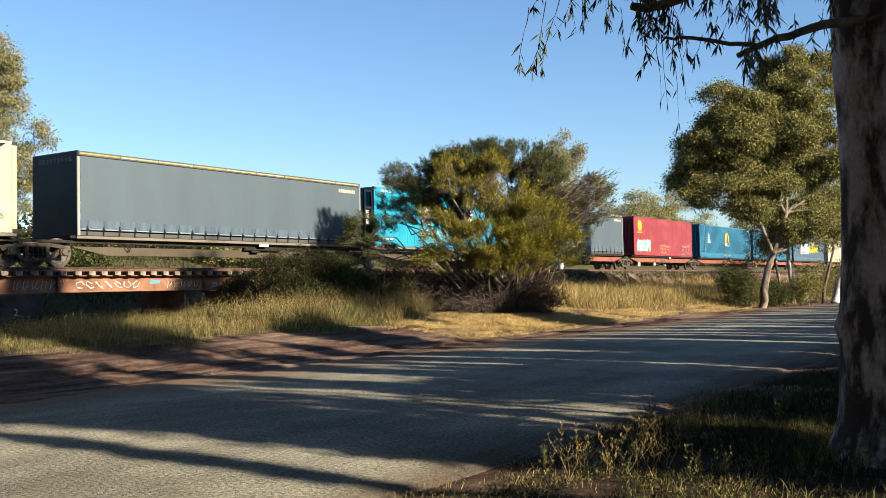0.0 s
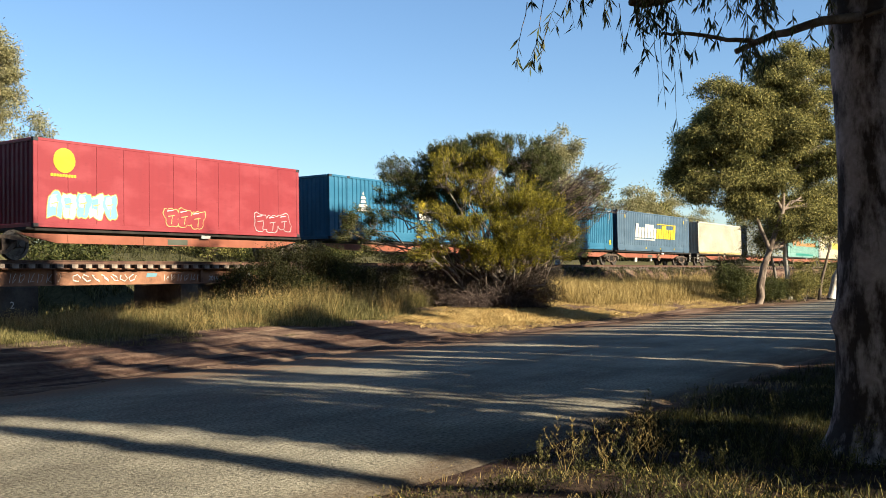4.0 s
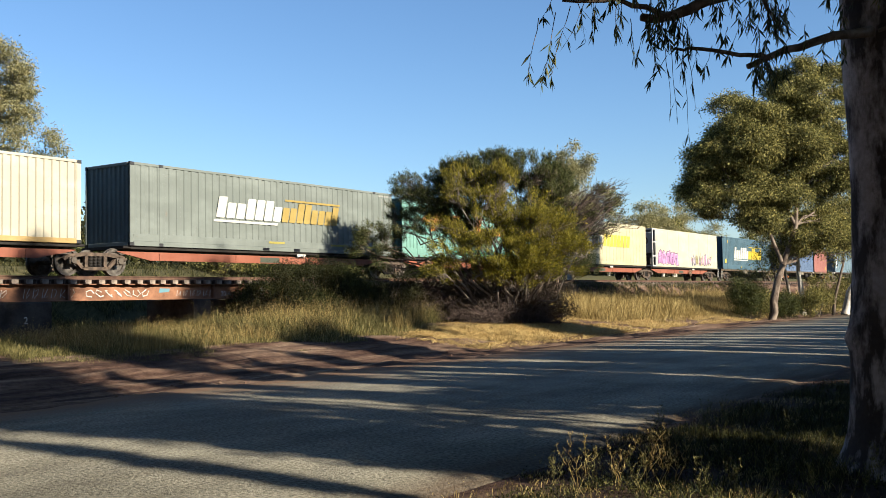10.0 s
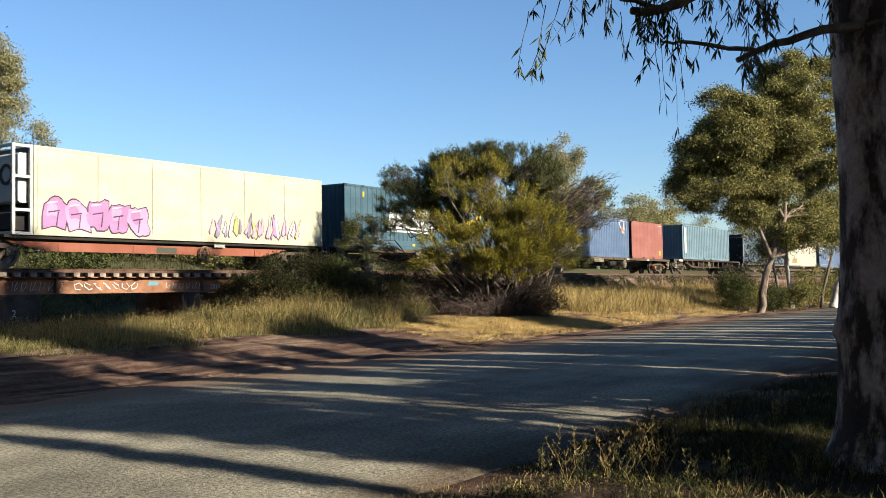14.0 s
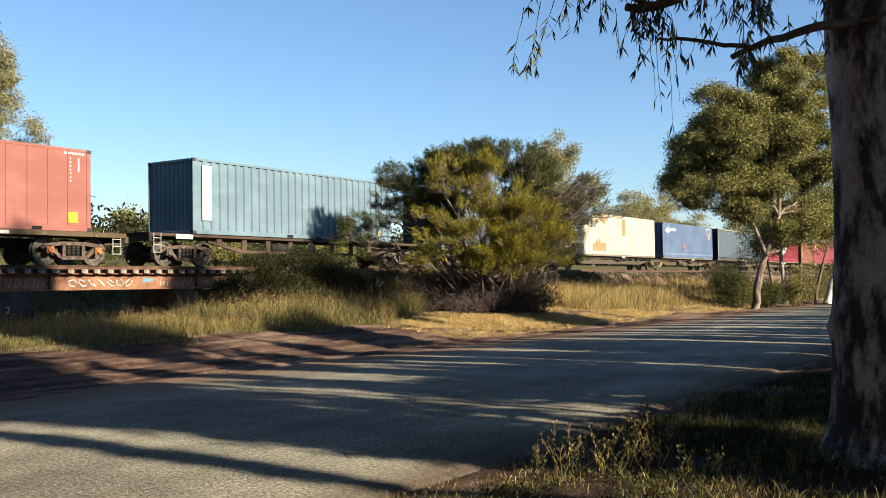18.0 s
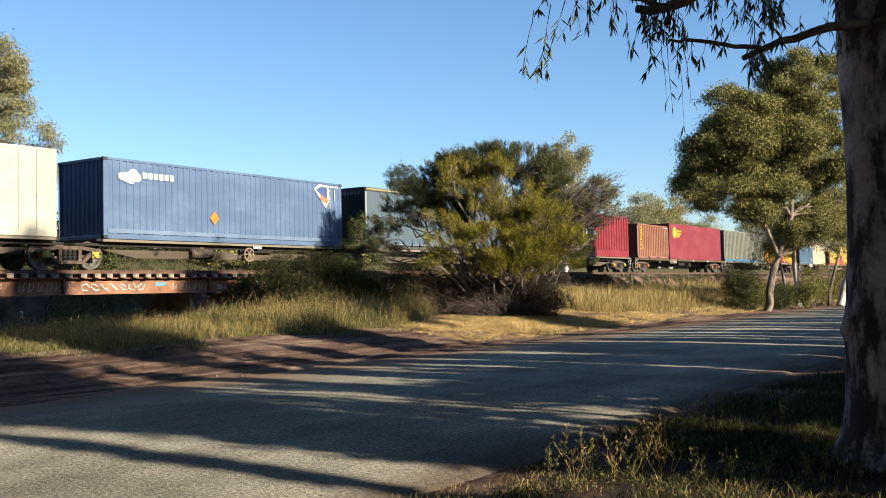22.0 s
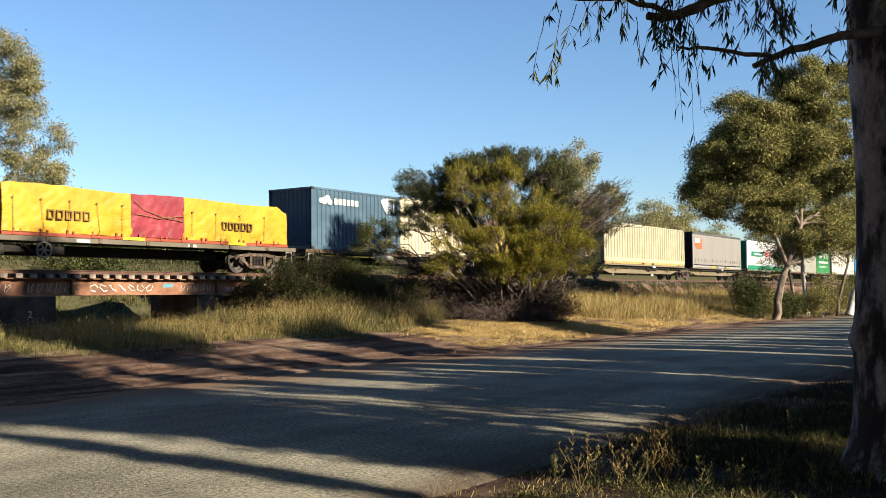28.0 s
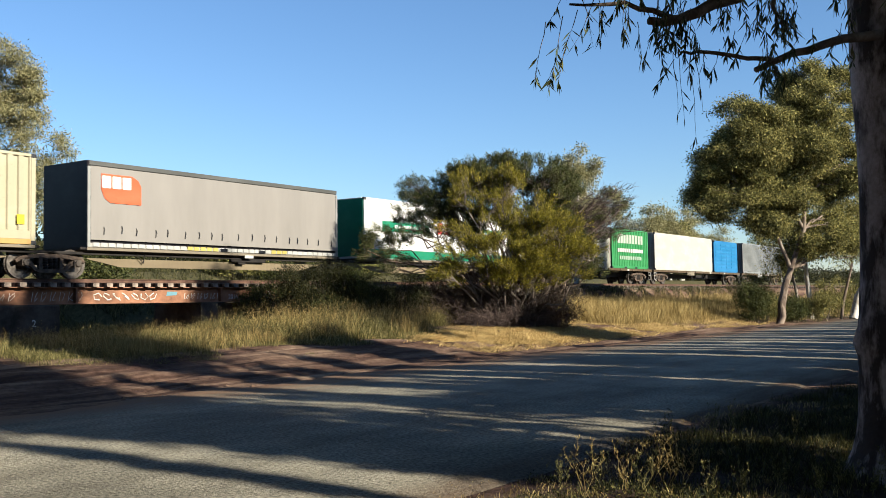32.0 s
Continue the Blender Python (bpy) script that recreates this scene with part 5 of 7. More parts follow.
WHEELSET, SIDEFRAME = wheelset_mesh(), sideframe_mesh()
BOLSTER = Mesh().box(-0.22, 0.22, -0.95, 0.95, 0.0, 0.26, 0.03).box(-0.95, 0.95, -0.05, 0.05, 0.05, 0.15).data("bolster", M_DARK)
_sp = Mesh()
_lvl = np.arange(-0.165, 0.181, 0.0123)
_sp.tube([(0, -0.975, z) for z in _lvl], [0.060 + 0.018 * (i % 4 in (1, 2)) for i in range(len(_lvl))], 9)
SPRING = _sp.data("spring", M_DARK)
_bx = {}
for _k, _c in (("grey", (0.16, 0.13, 0.10)), ("orange", (0.62, 0.22, 0.07)), ("yellow", (0.60, 0.48, 0.08))):
    _m = Mesh()
    _m.box(-0.13, 0.13, -1.10, -0.88, -0.12, 0.10, 0.02)
    _m.disc((0, 0), 0.10, -1.145, -1.09, 14)
    _bx[_k] = _m.data("axle_box", paint(_c, 0.6, 0.4, 0.4))
WHEELS = {-0.9: [], 0.9: []}


def bogie(wagon, x, box="grey"):
    """A two-axle bogie under a wagon; its own zero is the axles' height."""
    b = share("bogie", BOLSTER, wagon, Matrix.Translation((x, 0, RAIL_Z + 0.46 - DECK_Z)))
    for k in (-0.9, 0.9):
        w = share("wheelset", WHEELSET, b, Matrix.Translation((k, 0, 0)))
        WHEELS[k].append(w)
        share("axle_box", _bx[box], b, Matrix.Translation((k, 0, 0.03)))
    for turn in (0, 180):
        share("side_frame", SIDEFRAME, b, pose(0, 0, 0, 0, 0, turn))
        for q in (-0.17, 0.0, 0.17):
            share("spring", SPRING, b, pose(0, 0, 0, 0, 0, turn) @ pose(q, 0, 0))
    return b


WHITE_TAG = paint((0.70, 0.67, 0.60), 0.6, 0.4, 0.2)


def handwheel(wagon, x, mat):
    m = Mesh().disc((0, 0), 0.27, -1.24, -1.20, 24, 0.225)
    for i in range(6):
        a = math.pi * i / 3
        c, s_ = math.cos(a), math.sin(a)
        m.prism([(c * 0.05 - s_ * 0.018, s_ * 0.05 + c * 0.018), (c * 0.05 + s_ * 0.018, s_ * 0.05 - c * 0.018), (c * 0.235 + s_ * 0.014, s_ * 0.235 - c * 0.014), (c * 0.235 - s_ * 0.014, s_ * 0.235 + c * 0.014)], -1.235, -1.205)
    m.disc((0, 0), 0.06, -1.25, -1.0, 12)
    part("handbrake_wheel", m, mat, wagon).matrix_basis = pose(x, 0, -0.42)


def cylinder_tank(wagon, x, ln, mat, z=-0.42):
    m = Mesh()
    m.tube([(x, -0.95, z), (x + 0.06, -0.95, z), (x + ln - 0.06, -0.95, z), (x + ln, -0.95, z)], [0.13, 0.19, 0.19, 0.13], 16)
    for k in (0.25, 0.75):
        m.tube([(x + ln * k - 0.02, -0.95, z), (x + ln * k + 0.02, -0.95, z)], [0.205, 0.205], 16)
    m.box(x + ln * 0.4, x + ln * 0.6, -1.0, -0.9, z + 0.17, -0.1)
    part("air_tank", m, mat, wagon, soft=False)


def rod(me, a, b, r=0.018):
    me.tube([a, b], [r, r], 6)


def platform(wagon, x0, x1, style, colour, bog0, bog1):
    """One well platform between its bogie centres. x0, x1: its ends."""
    mat = paint(colour, 0.65, 0.45, 0.45)
    if style in ("belly", "low"):
        dz = -0.62 if style == "belly" else -0.43
        a, b = bog0 + 1.35, bog1 - 1.35
        inn = 1.35
        part("deck", Mesh().box(x0, x1, -1.12, 1.12, -0.09, 0.0, 0.015), M_DARK, wagon)
        if style == "belly":
            part("sill", Mesh().prism([(a, -0.34), (a + 0.1, -0.38), (a + inn, dz), (b - inn, dz), (b - 0.1, -0.38), (b, -0.34)], -0.86, -0.80), mat, wagon)
            part("sill", Mesh().box(bog0 - 0.2, bog1 + 0.2, -0.98, -0.92, -0.24, -0.15, 0.01), M_DARK, wagon)
            part("side_rail", Mesh().box(x0 + 0.2, x1 - 0.2, -1.19, -1.12, -0.10, -0.005, 0.012), paint((0.30, 0.25, 0.18), 0.6, 0.5, 0.5), wagon)
            for x in (a + 2.2, b - 2.2):
                st = Mesh()
                rod(st, (x - 0.35, -1.0, -0.12), (x, -0.95, -0.48))
                rod(st, (x, -0.95, -0.48), (x + 0.05, -1.0, -0.12))
                part("strut", st, M_DARK, wagon)
            part("brake_gear", Mesh().box(x0 + (x1 - x0) * 0.52, x0 + (x1 - x0) * 0.66, -1.02, -0.88, -0.34, -0.22, 0.02), M_DARK, wagon)
            part("valve_box", Mesh().box(x0 + (x1 - x0) * 0.545, x0 + (x1 - x0) * 0.575, -1.04, -0.9, -0.42, -0.345, 0.01), M_DARK, wagon)
        else:
            part("sill", Mesh().prism([(a - 0.6, -0.19), (a - 0.3, -0.27), (a + 0.8, dz - 0.05), (b - 0.8, dz - 0.05), (b + 0.3, -0.27), (b + 0.6, -0.19)], -1.08, -1.02), mat, wagon)
            part("side_rail", Mesh().box(x0 + 0.3, x1 - 0.3, -1.15, -1.09, -0.11, -0.02, 0.012), M_DARK, wagon)
            m = Mesh()
            for k in np.linspace(a + 1.2, b - 1.2, 4):
                m.box(k - 0.015, k + 0.015, -1.10, -1.078, -0.46, -0.20)
            part("rib", m, mat, wagon)
            part("data_panel", Mesh().box(a + (b - a) * 0.46, a + (b - a) * 0.54, -1.088, -1.081, -0.45, -0.25), paint((0.10, 0.11, 0.08), 0.7), wagon)
        part("tag_plate", Mesh().box(x0 + (x1 - x0) * 0.56, x0 + (x1 - x0) * 0.595, -1.215, -1.195, -0.19, -0.08), WHITE_TAG, wagon)
    elif style == "flat":
        part("deck", Mesh().box(x0, x1, -1.18, 1.18, -0.09, 0.0, 0.012), M_DARK, wagon)
        part("side_sill", Mesh().box(x0, x1, -1.24, -1.185, -0.16, 0.0, 0.012), mat, wagon)
        part("centre_sill", Mesh().prism([(bog0, -0.22), (bog0 + 2.0, -0.55), (bog1 - 2.0, -0.55), (bog1, -0.22)], -0.3, 0.3), M_DARK, wagon)
        mid = (bog0 + bog1) / 2
        for x in (mid - 1.6, mid + 1.3):
            st = Mesh()
            rod(st, (x - 0.6, -1.1, -0.2), (x + 0.1, -1.0, -0.62), 0.03)
            rod(st, (x + 0.1, -1.0, -0.62), (x + 0.2, -1.1, -0.2), 0.03)
            part("strut", st, M_DARK, wagon)
        board = x0 + (x1 - x0) * 0.34
        part("data_board", Mesh().box(board, board + 1.5, -1.262, -1.242, -0.34, -0.06, 0.008), WHITE_TAG if x1 - x0 < 14 else paint((0.30, 0.25, 0.17), 0.6), wagon, "painted number board")
        for r in range(2):
            for k in range(6 - r):
                part("code_mark", Mesh().box(board + 0.1 + k * 0.12, board + 0.17 + k * 0.12, -1.2665, -1.2625, -0.31 + r * 0.13, -0.24 + r * 0.13), M_CASTING, wagon)
        for u0, u1 in ((0.60, 0.62), (0.78, 0.795)):
            part("data_panel", Mesh().box(x0 + (x1 - x0) * u0, x0 + (x1 - x0) * u1, -1.249, -1.241, -0.145, -0.04), WHITE_TAG, wagon)
        for x in np.arange(x0 + 0.8, x1 - 0.5, 1.9):
            part("stake_pocket", Mesh().box(x, x + 0.14, -1.27, -1.241, -0.15, -0.01, 0.008), M_BOGIE, wagon)
        part("brake_gear", Mesh().box(mid - 0.5, mid + 0.9, -0.95, -0.7, -0.5, -0.25, 0.03), M_DARK, wagon)
        part("valve_box", Mesh().box(mid + 1.8, mid + 2.3, -0.95, -0.75, -0.55, -0.25, 0.03), M_DARK, wagon)
    elif style == "skeletal":
        part("deck", Mesh().box(x0, x1, -1.14, 1.14, -0.10, 0.0, 0.012), M_DARK, wagon)
        part("top_flange", Mesh().box(x0, x1, -1.2, -1.0, -0.12, -0.02, 0.012), mat, wagon)
        part("bottom_flange", Mesh().prism([(bog0 + 0.9, -0.30), (bog0 + 2.6, -0.66), (bog1 - 2.6, -0.66), (bog1 - 0.9, -0.30), (bog1 - 0.9, -0.22), (bog1 - 2.7, -0.56), (bog0 + 2.7, -0.56), (bog0 + 0.9, -0.22)], -1.14, -1.02), mat, wagon)
        n = 9
        for i in range(n):
            x = bog0 + 1.5 + (bog1 - bog0 - 3.0) * i / (n - 1)
            part("web_post", Mesh().box(x - 0.13, x + 0.13, -1.10, -1.06, -0.60 if 0 < i < n - 1 else -0.34, -0.115), mat, wagon)
        part("data_panel", Mesh().box(x0 + 1.2, x0 + 2.0, -1.21, -1.202, -0.20, -0.03), WHITE_TAG, wagon)


def end_gear(wagon, x, face):
    """Coupler, headstock, step and hose at a wagon's end."""
    m = Mesh()
    m.box(min(x, x + face * 0.55), max(x, x + face * 0.55), -0.11, 0.11, -0.36, -0.14, 0.02)
    m.box(min(x + face * 0.45, x + face * 0.75), max(x + face * 0.45, x + face * 0.75), -0.16, 0.16, -0.40, -0.10, 0.04)
    part("coupler", m, M_BOGIE, wagon)
    part("headstock", Mesh().box(x - 0.06, x + 0.06, -1.2, 1.2, -0.30, -0.01, 0.015), M_DARK, wagon)
    h = Mesh()
    y = -1.2
    for a in (-0.16, 0.16):
        rod(h, (x - face * 0.3 + a, y, -0.02), (x - face * 0.3 + a, y, -0.72), 0.014)
    for z in (-0.70, -0.44, -0.2):
        rod(h, (x - face * 0.3 - 0.16, y, z), (x - face * 0.3 + 0.16, y, z), 0.014)
    part("step", h, WHITE_TAG, wagon)


# the second tone is the beige darkened for shade below the loads
BEIGE, BEIGE_SHADED, REDBROWN, OCHRE, BROWN, DULL = (0.27, 0.21, 0.125), (0.12, 0.092, 0.06), (0.38, 0.125, 0.07), (0.13, 0.088, 0.045), (0.10, 0.06, 0.042), (0.22, 0.18, 0.13)


def pack(q_list, style, colour, label, box="grey", wheels=(), tanks=()):
    """An articulated wagon: platforms that share the bogies between them. q_list: (start, end) of each load."""
    q0 = q_list[0][0] - 0.5
    w = train_empty("container_wagon", q0, DECK_Z, label, "freight wagon", "wagons of the train")
    ends = [q_list[0][0] - q0 + 1.35]
    for (a, b), (c, d) in zip(q_list, q_list[1:]):
        ends.append((b + c) / 2 - q0 - 0.25)
    ends.append(q_list[-1][1] - q0 - 1.35)
    for e in ends:
        bogie(w, e, box)
    for i, (a, b) in enumerate(q_list):
        x0 = a - q0 - (0.45 if i == 0 else 0.2)
        x1 = b - q0 + (0.45 if i == len(q_list) - 1 else 0.2)
        platform(w, x0, x1, style, colour, ends[i], ends[i + 1])
    for q in wheels:
        handwheel(w, q - q0, paint((0.40, 0.27, 0.17), 0.6))
    for q in tanks:
        cylinder_tank(w, q - q0, 1.05, paint(colour, 0.6, 0.4, 0.3) if style == "low" else M_BOGIE)
    end_gear(w, q_list[0][0] - q0 - 0.45, -1)
    end_gear(w, q_list[-1][1] - q0 + 0.45, 1)
    return w


def wagon(q0, q1, style, colour, label, box="grey", wheel_at=None, z=DECK_Z):
    w = train_empty("container_wagon", q0, z, label, "freight wagon", "wagons of the train")
    ln = q1 - q0
    b0, b1 = 1.9, ln - 1.9
    for b in (b0, b1):
        bogie(w, b, box).location.z += DECK_Z - z
    platform(w, 0, ln, style, colour, b0, b1)
    end_gear(w, 0.06, -1)
    end_gear(w, ln - 0.06, 1)
    if wheel_at is not None:
        handwheel(w, wheel_at, paint((0.42, 0.36, 0.26), 0.6))
        cylinder_tank(w, wheel_at - 2.2, 1.0, M_DARK)
    return w


# ---- containers ----
GROUP = "containers on the train"


def corrugated_side(L, H, x0, x1, y, sign, z0, z1, pitch=0.278, depth=0.046):
    m = Mesh()
    xs = []
    x = x0
    n = max(1, round((x1 - x0) / pitch))
    p = (x1 - x0) / n
    for i in range(n):
        for k, dd in ((0.0, 0), (0.34, 0), (0.42, 1), (0.80, 1), (0.88, 0)):
            xs.append((x + p * k, y - sign * depth * dd))
        x += p
    xs.append((x1, y))
    for (a, ya), (b, yb) in zip(xs, xs[1:]):
        if b - a > 1e-6:
            m.face((a, ya, z0), (b, yb, z0), (b, yb, z1), (a, ya, z1))
    return m


def shape(parent, name, pts, mat, y=-1.222, label="", thick=0.006):
    return part(name, Mesh().prism(pts, y - thick, y), mat, parent, label)


def bars(parent, x0, x1, z0, z1, n, mat, slant=0.25, y=-1.222, gap=0.16, rise=None, name="lettering_bar"):
    """A word that is not spelled out: one block for each letter. rise: blocks that are taller."""
    w = (x1 - x0) / n
    for i in range(n):
        a, b = x0 + i * w, x0 + (i + 1 - gap) * w
        top = z1 if rise is None or i in rise else z0 + (z1 - z0) * 0.74
        k = slant * (top - z0)
        c = 0.07 * w
        shape(parent, name, [(a + c, z0), (b - c, z0), (b, z0 + c), (b + k, top - c), (b + k - c, top), (a + k + c, top), (a + k, top - c), (a, z0 + c)], mat, y)


def text(parent, words, x, z, size, mat, y=-1.223, name="lettering"):
    cu = bpy.data.curves.new(name, "FONT")
    cu.body, cu.size, cu.extrude = words, size, 0.003
    cu.materials.append(mat)
    ob = new(name, cu)
    ob.parent = parent
    ob.matrix_basis = pose(x, y, z, 90, 0, 0)
    return ob


def frame_parts(c, L, H, rail, post, posts=(), casting=M_CASTING, sill=None):
    """Rails, posts and corner castings of a container."""
    for y in (-1.17, 1.17):
        part("bottom_rail", Mesh().box(0.16, L - 0.16, y - 0.05, y + 0.05, 0.0, 0.16, 0.01), sill or rail, c)
        part("top_rail", Mesh().box(0.16, L - 0.16, y - 0.045, y + 0.045, H - 0.09, H, 0.01), rail, c)
        for x in (0.0, L - 0.16):
            part("corner_post", Mesh().box(x + 0.003, x + 0.157, min(y, y * 1.043), max(y, y * 1.043), 0.118, H - 0.118, 0.01), post, c)
            for z in (0.0, H - 0.118):
                part("corner_casting", Mesh().box(x, x + 0.175, y - 0.052, y + 0.055, z, z + 0.118, 0.012), casting, c)
        for x in posts:
            part("post", Mesh().box(x - 0.08, x + 0.08, y - 0.056, y + 0.056, 0.118, H - 0.1, 0.01), post, c)
            for z in (-0.003, H - 0.115):
                part("corner_casting", Mesh().box(x - 0.085, x + 0.085, y - 0.06, y + 0.06, z, z + 0.118, 0.012), casting, c)


def box_body(c, L, H, mat, end_mat, y=1.12):
    m = Mesh().box(0.10, L - 0.06, -y, y, 0.06, H - 0.03)
    part("body", m, mat, c)
    e = Mesh()
    xs = np.linspace(-1.08, 1.08, 10)
    for i in range(9):
        a, b = xs[i], xs[i + 1]
        w = b - a
        pts = [(a, 0.03), (a + w * 0.3, 0.03), (a + w * 0.45, 0.075), (a + w * 0.8, 0.075), (b, 0.03)]
        for (ya, xa), (yb, xb) in zip(pts, pts[1:]):
            e.face((xa, ya, 0.13), (xa, ya, H - 0.1), (xb, yb, H - 0.1), (xb, yb, 0.13))
    part("end_wall", e, end_mat, c)
    part("end_sill", Mesh().box(0.0, 0.12, -1.06, 1.06, 0.0, 0.14, 0.01), end_mat, c)
    part("end_header", Mesh().box(0.0, 0.10, -1.06, 1.06, H - 0.11, H - 0.005, 0.01), end_mat, c)


def corrugated(q, L, H, colour, label, posts=False, dirt=0.3, rust=0.25, z=DECK_Z, sill=None, pockets=True, skirt=False, pitch=0.278, depth=0.046):
    c = train_empty("shipping_container", q, z + 0.004, label, "shipping container", GROUP)
    mat = paint(colour, 0.5, dirt, rust)
    box_body(c, L, H, mat, mat)
    px = [(L - 12.19) / 2 + 0.09, (L + 12.19) / 2 - 0.09] if posts else []
    stops = [0.16] + [x for p in px for x in (p - 0.08, p + 0.08)] + [L - 0.16]
    low = 0.42 if skirt else 0.16
    for a, b in zip(stops[::2], stops[1::2]):
        part("side_wall", corrugated_side(L, H, a, b, -1.205, -1, low, H - 0.09, pitch, depth), mat, c)
        if skirt:
            part("skirt_rail", Mesh().box(a, b, -1.212, -1.15, 0.16, 0.42, 0.008), mat, c)
    frame_parts(c, L, H, mat, mat, px, sill=sill)
    if pockets:
        for x in (L / 2 - 1.05, L / 2 + 0.7):
            part("fork_pocket", Mesh().box(x, x + 0.36, -1.224, -1.221, 0.015, 0.125), M_BLACK, c)
    return c


def codes(c, L, H, mat=M_WHITE, right=True):
    """Small unreadable number rows at the door end."""
    for x, z0, z1 in ((L - 0.80, H - 1.15, H - 0.3), (L - 0.5, H - 0.75, H - 0.3)):
        n = 7
        for i in range(n):
            z = z1 - (z1 - z0) * i / n
            shape(c, "code_mark", [(x, z - 0.06), (x + 0.05, z - 0.06), (x + 0.05, z), (x, z)], mat)
    for i in range(6):
        x = L - 1.0 + i * 0.13
        shape(c, "code_mark", [(x, H - 0.20), (x + 0.09, H - 0.20), (x + 0.09, H - 0.13), (x, H - 0.13)], mat)


def smooth_box(q, L, H, colour, label, z=DECK_Z, seams=10, dirt=0.2, rust=0.1, frame_colour=None, rough=0.45):
    """A panel-sided box: shallow vertical seams only."""
    c = train_empty("shipping_container", q, z + 0.004, label, "shipping container", GROUP)
    mat = paint(colour, rough, dirt, rust)
    fm = paint(frame_colour or colour, 0.5, dirt, rust)
    box_body(c, L, H, mat, mat)
    w = (L - 0.32) / seams
    for i in range(seams):
        a = 0.16 + i * w
        part("side_panel", Mesh().box(a + 0.004, a + w - 0.004, -1.212, -1.15, 0.16, H - 0.09, 0.006), mat, c)
    frame_parts(c, L, H, fm, fm)
    return c


def curtain_side(q, L, H, colour, label, trim, front, straps="tie", z=DECK_Z):
    """Curtain-sided box: taut fabric, top rail, buckles and straps along the bottom."""
    c = train_empty("curtain_container", q, z + 0.004, label, "shipping container", GROUP)
    fab = two_tone("curtain fabric", tuple(v * 0.86 for v in colour), colour, 0.8, 0.55, 6, 0.35, 0.65, 0.25, 0.05, stretch=(1, 1, 0.25))
    fm = paint(front, 0.45, 0.2, 0.1)
    part("body", Mesh().box(0.08, L - 0.05, -1.10, 1.18, 0.12, H - 0.03), fm, c)
    cm = Mesh()
    n, r = 90, 8
    for j in range(r + 1):
        zz = 0.24 + (H - 0.42) * j / r
        for i in range(n + 1):
            x = 0.12 + (L - 0.24) * i / n
            y = -1.205 - 0.010 * math.sin(math.pi * j / r) * (0.8 + 0.2 * math.sin(x * 5.1)) - 0.008 * math.sin(x * 12.6 + j) * (1 - j / r) ** 2
            cm.v.append((x, y, zz))
    for j in range(r):
        for i in range(n):
            a = j * (n + 1) + i
            cm.f.append((a, a + 1, a + n + 2, a + n + 1))
    part("curtain", cm, fab, c, soft=True)
    part("top_rail", Mesh().box(0.05, L - 0.05, -1.225, -1.10, H - 0.17, H - 0.01, 0.02), paint((0.12, 0.12, 0.11), 0.5), c)
    if trim:
        nseg = 9
        for i in range(nseg):
            a, b = 0.1 + (L - 0.2) * i / nseg, 0.1 + (L - 0.2) * (i + 0.97) / nseg
            part("trim_strip", Mesh().box(a, b, -1.234, -1.226, H - 0.115, H - 0.06), paint((0.46, 0.35, 0.10) if i % 3 == 0 else (0.55, 0.46, 0.24), 0.6, 0.6), c)
    part("bottom_rail", Mesh().box(0.05, L - 0.05, -1.20, -1.08, 0.0, 0.14, 0.01), paint((0.5, 0.48, 0.43) if straps == "pockets" else (0.12, 0.12, 0.12), 0.5, 0.4), c)
    part("header", Mesh().box(0.0, 0.09, -1.2, 1.2, 0.0, H - 0.005, 0.02), fm, c)
    part("corner_post", Mesh().box(0.0, 0.11, -1.225, -1.14, 0.0, H - 0.2, 0.015), paint((0.45, 0.45, 0.42), 0.4), c)
    part("corner_post", Mesh().box(L - 0.11, L, -1.225, -1.14, 0.0, H - 0.2, 0.015), paint((0.35, 0.35, 0.33), 0.4), c)
    rng = np.random.default_rng(int(q))
    if straps == "tie":
        part("skirt", Mesh().box(0.12, L - 0.12, -1.222, -1.20, 0.19, 0.235), paint((0.3, 0.34, 0.36), 0.5), c)
        part("strap_band", Mesh().box(0.12, L - 0.12, -1.2205, -1.20, 0.24, 0.50, 0.004), two_tone("strap band", (0.055, 0.08, 0.115), (0.10, 0.135, 0.165), 1.5, 0.6, stretch=(3, 1, 0.4)), c)
        sm = Mesh().prism([(-0.02, 0.0), (0.02, 0.0), (0.03, 0.30), (-0.01, 0.30)], -1.235, -1.222).box(-0.035, 0.06, -1.245, -1.222, 0.16, 0.22).data("strap", M_BLACK)
        top = Mesh().box(-0.015, 0.015, -1.228, -1.222, 0.30, 0.50).data("strap_end", paint((0.10, 0.11, 0.12), 0.6))
        k = int(L / 0.62)
        for i in range(k):
            x = 0.35 + (L - 0.7) * i / (k - 1)
            share("strap", sm, c, Matrix.Translation((x, 0, 0.02)))
            share("strap_end", top, c, Matrix.Translation((x + 0.05, 0, 0)))
    else:
        sm = Mesh().prism([(-0.03, 0.46), (0.0, 0.46), (0.03, 0.62), (0.0, 0.72), (-0.02, 0.72), (-0.01, 0.62)], -1.235, -1.222).data("strap", M_BLACK)
        for x in np.arange(0.6, L - 0.3, 0.66):
            share("strap", sm, c, Matrix.Translation((x + rng.uniform(-0.15, 0.15), 0, rng.uniform(-0.05, 0.02))))
        for i in range(int(L / 0.3)):
            x = 0.2 + i * 0.3
            col = paint((0.62, 0.50, 0.12) if 12 < i < 18 or 26 < i < 30 else (0.60, 0.59, 0.55), 0.5, 0.4)
            part("pallet_gate", Mesh().box(x, x + 0.24, -1.222, -1.20, 0.02, 0.15), col, c)
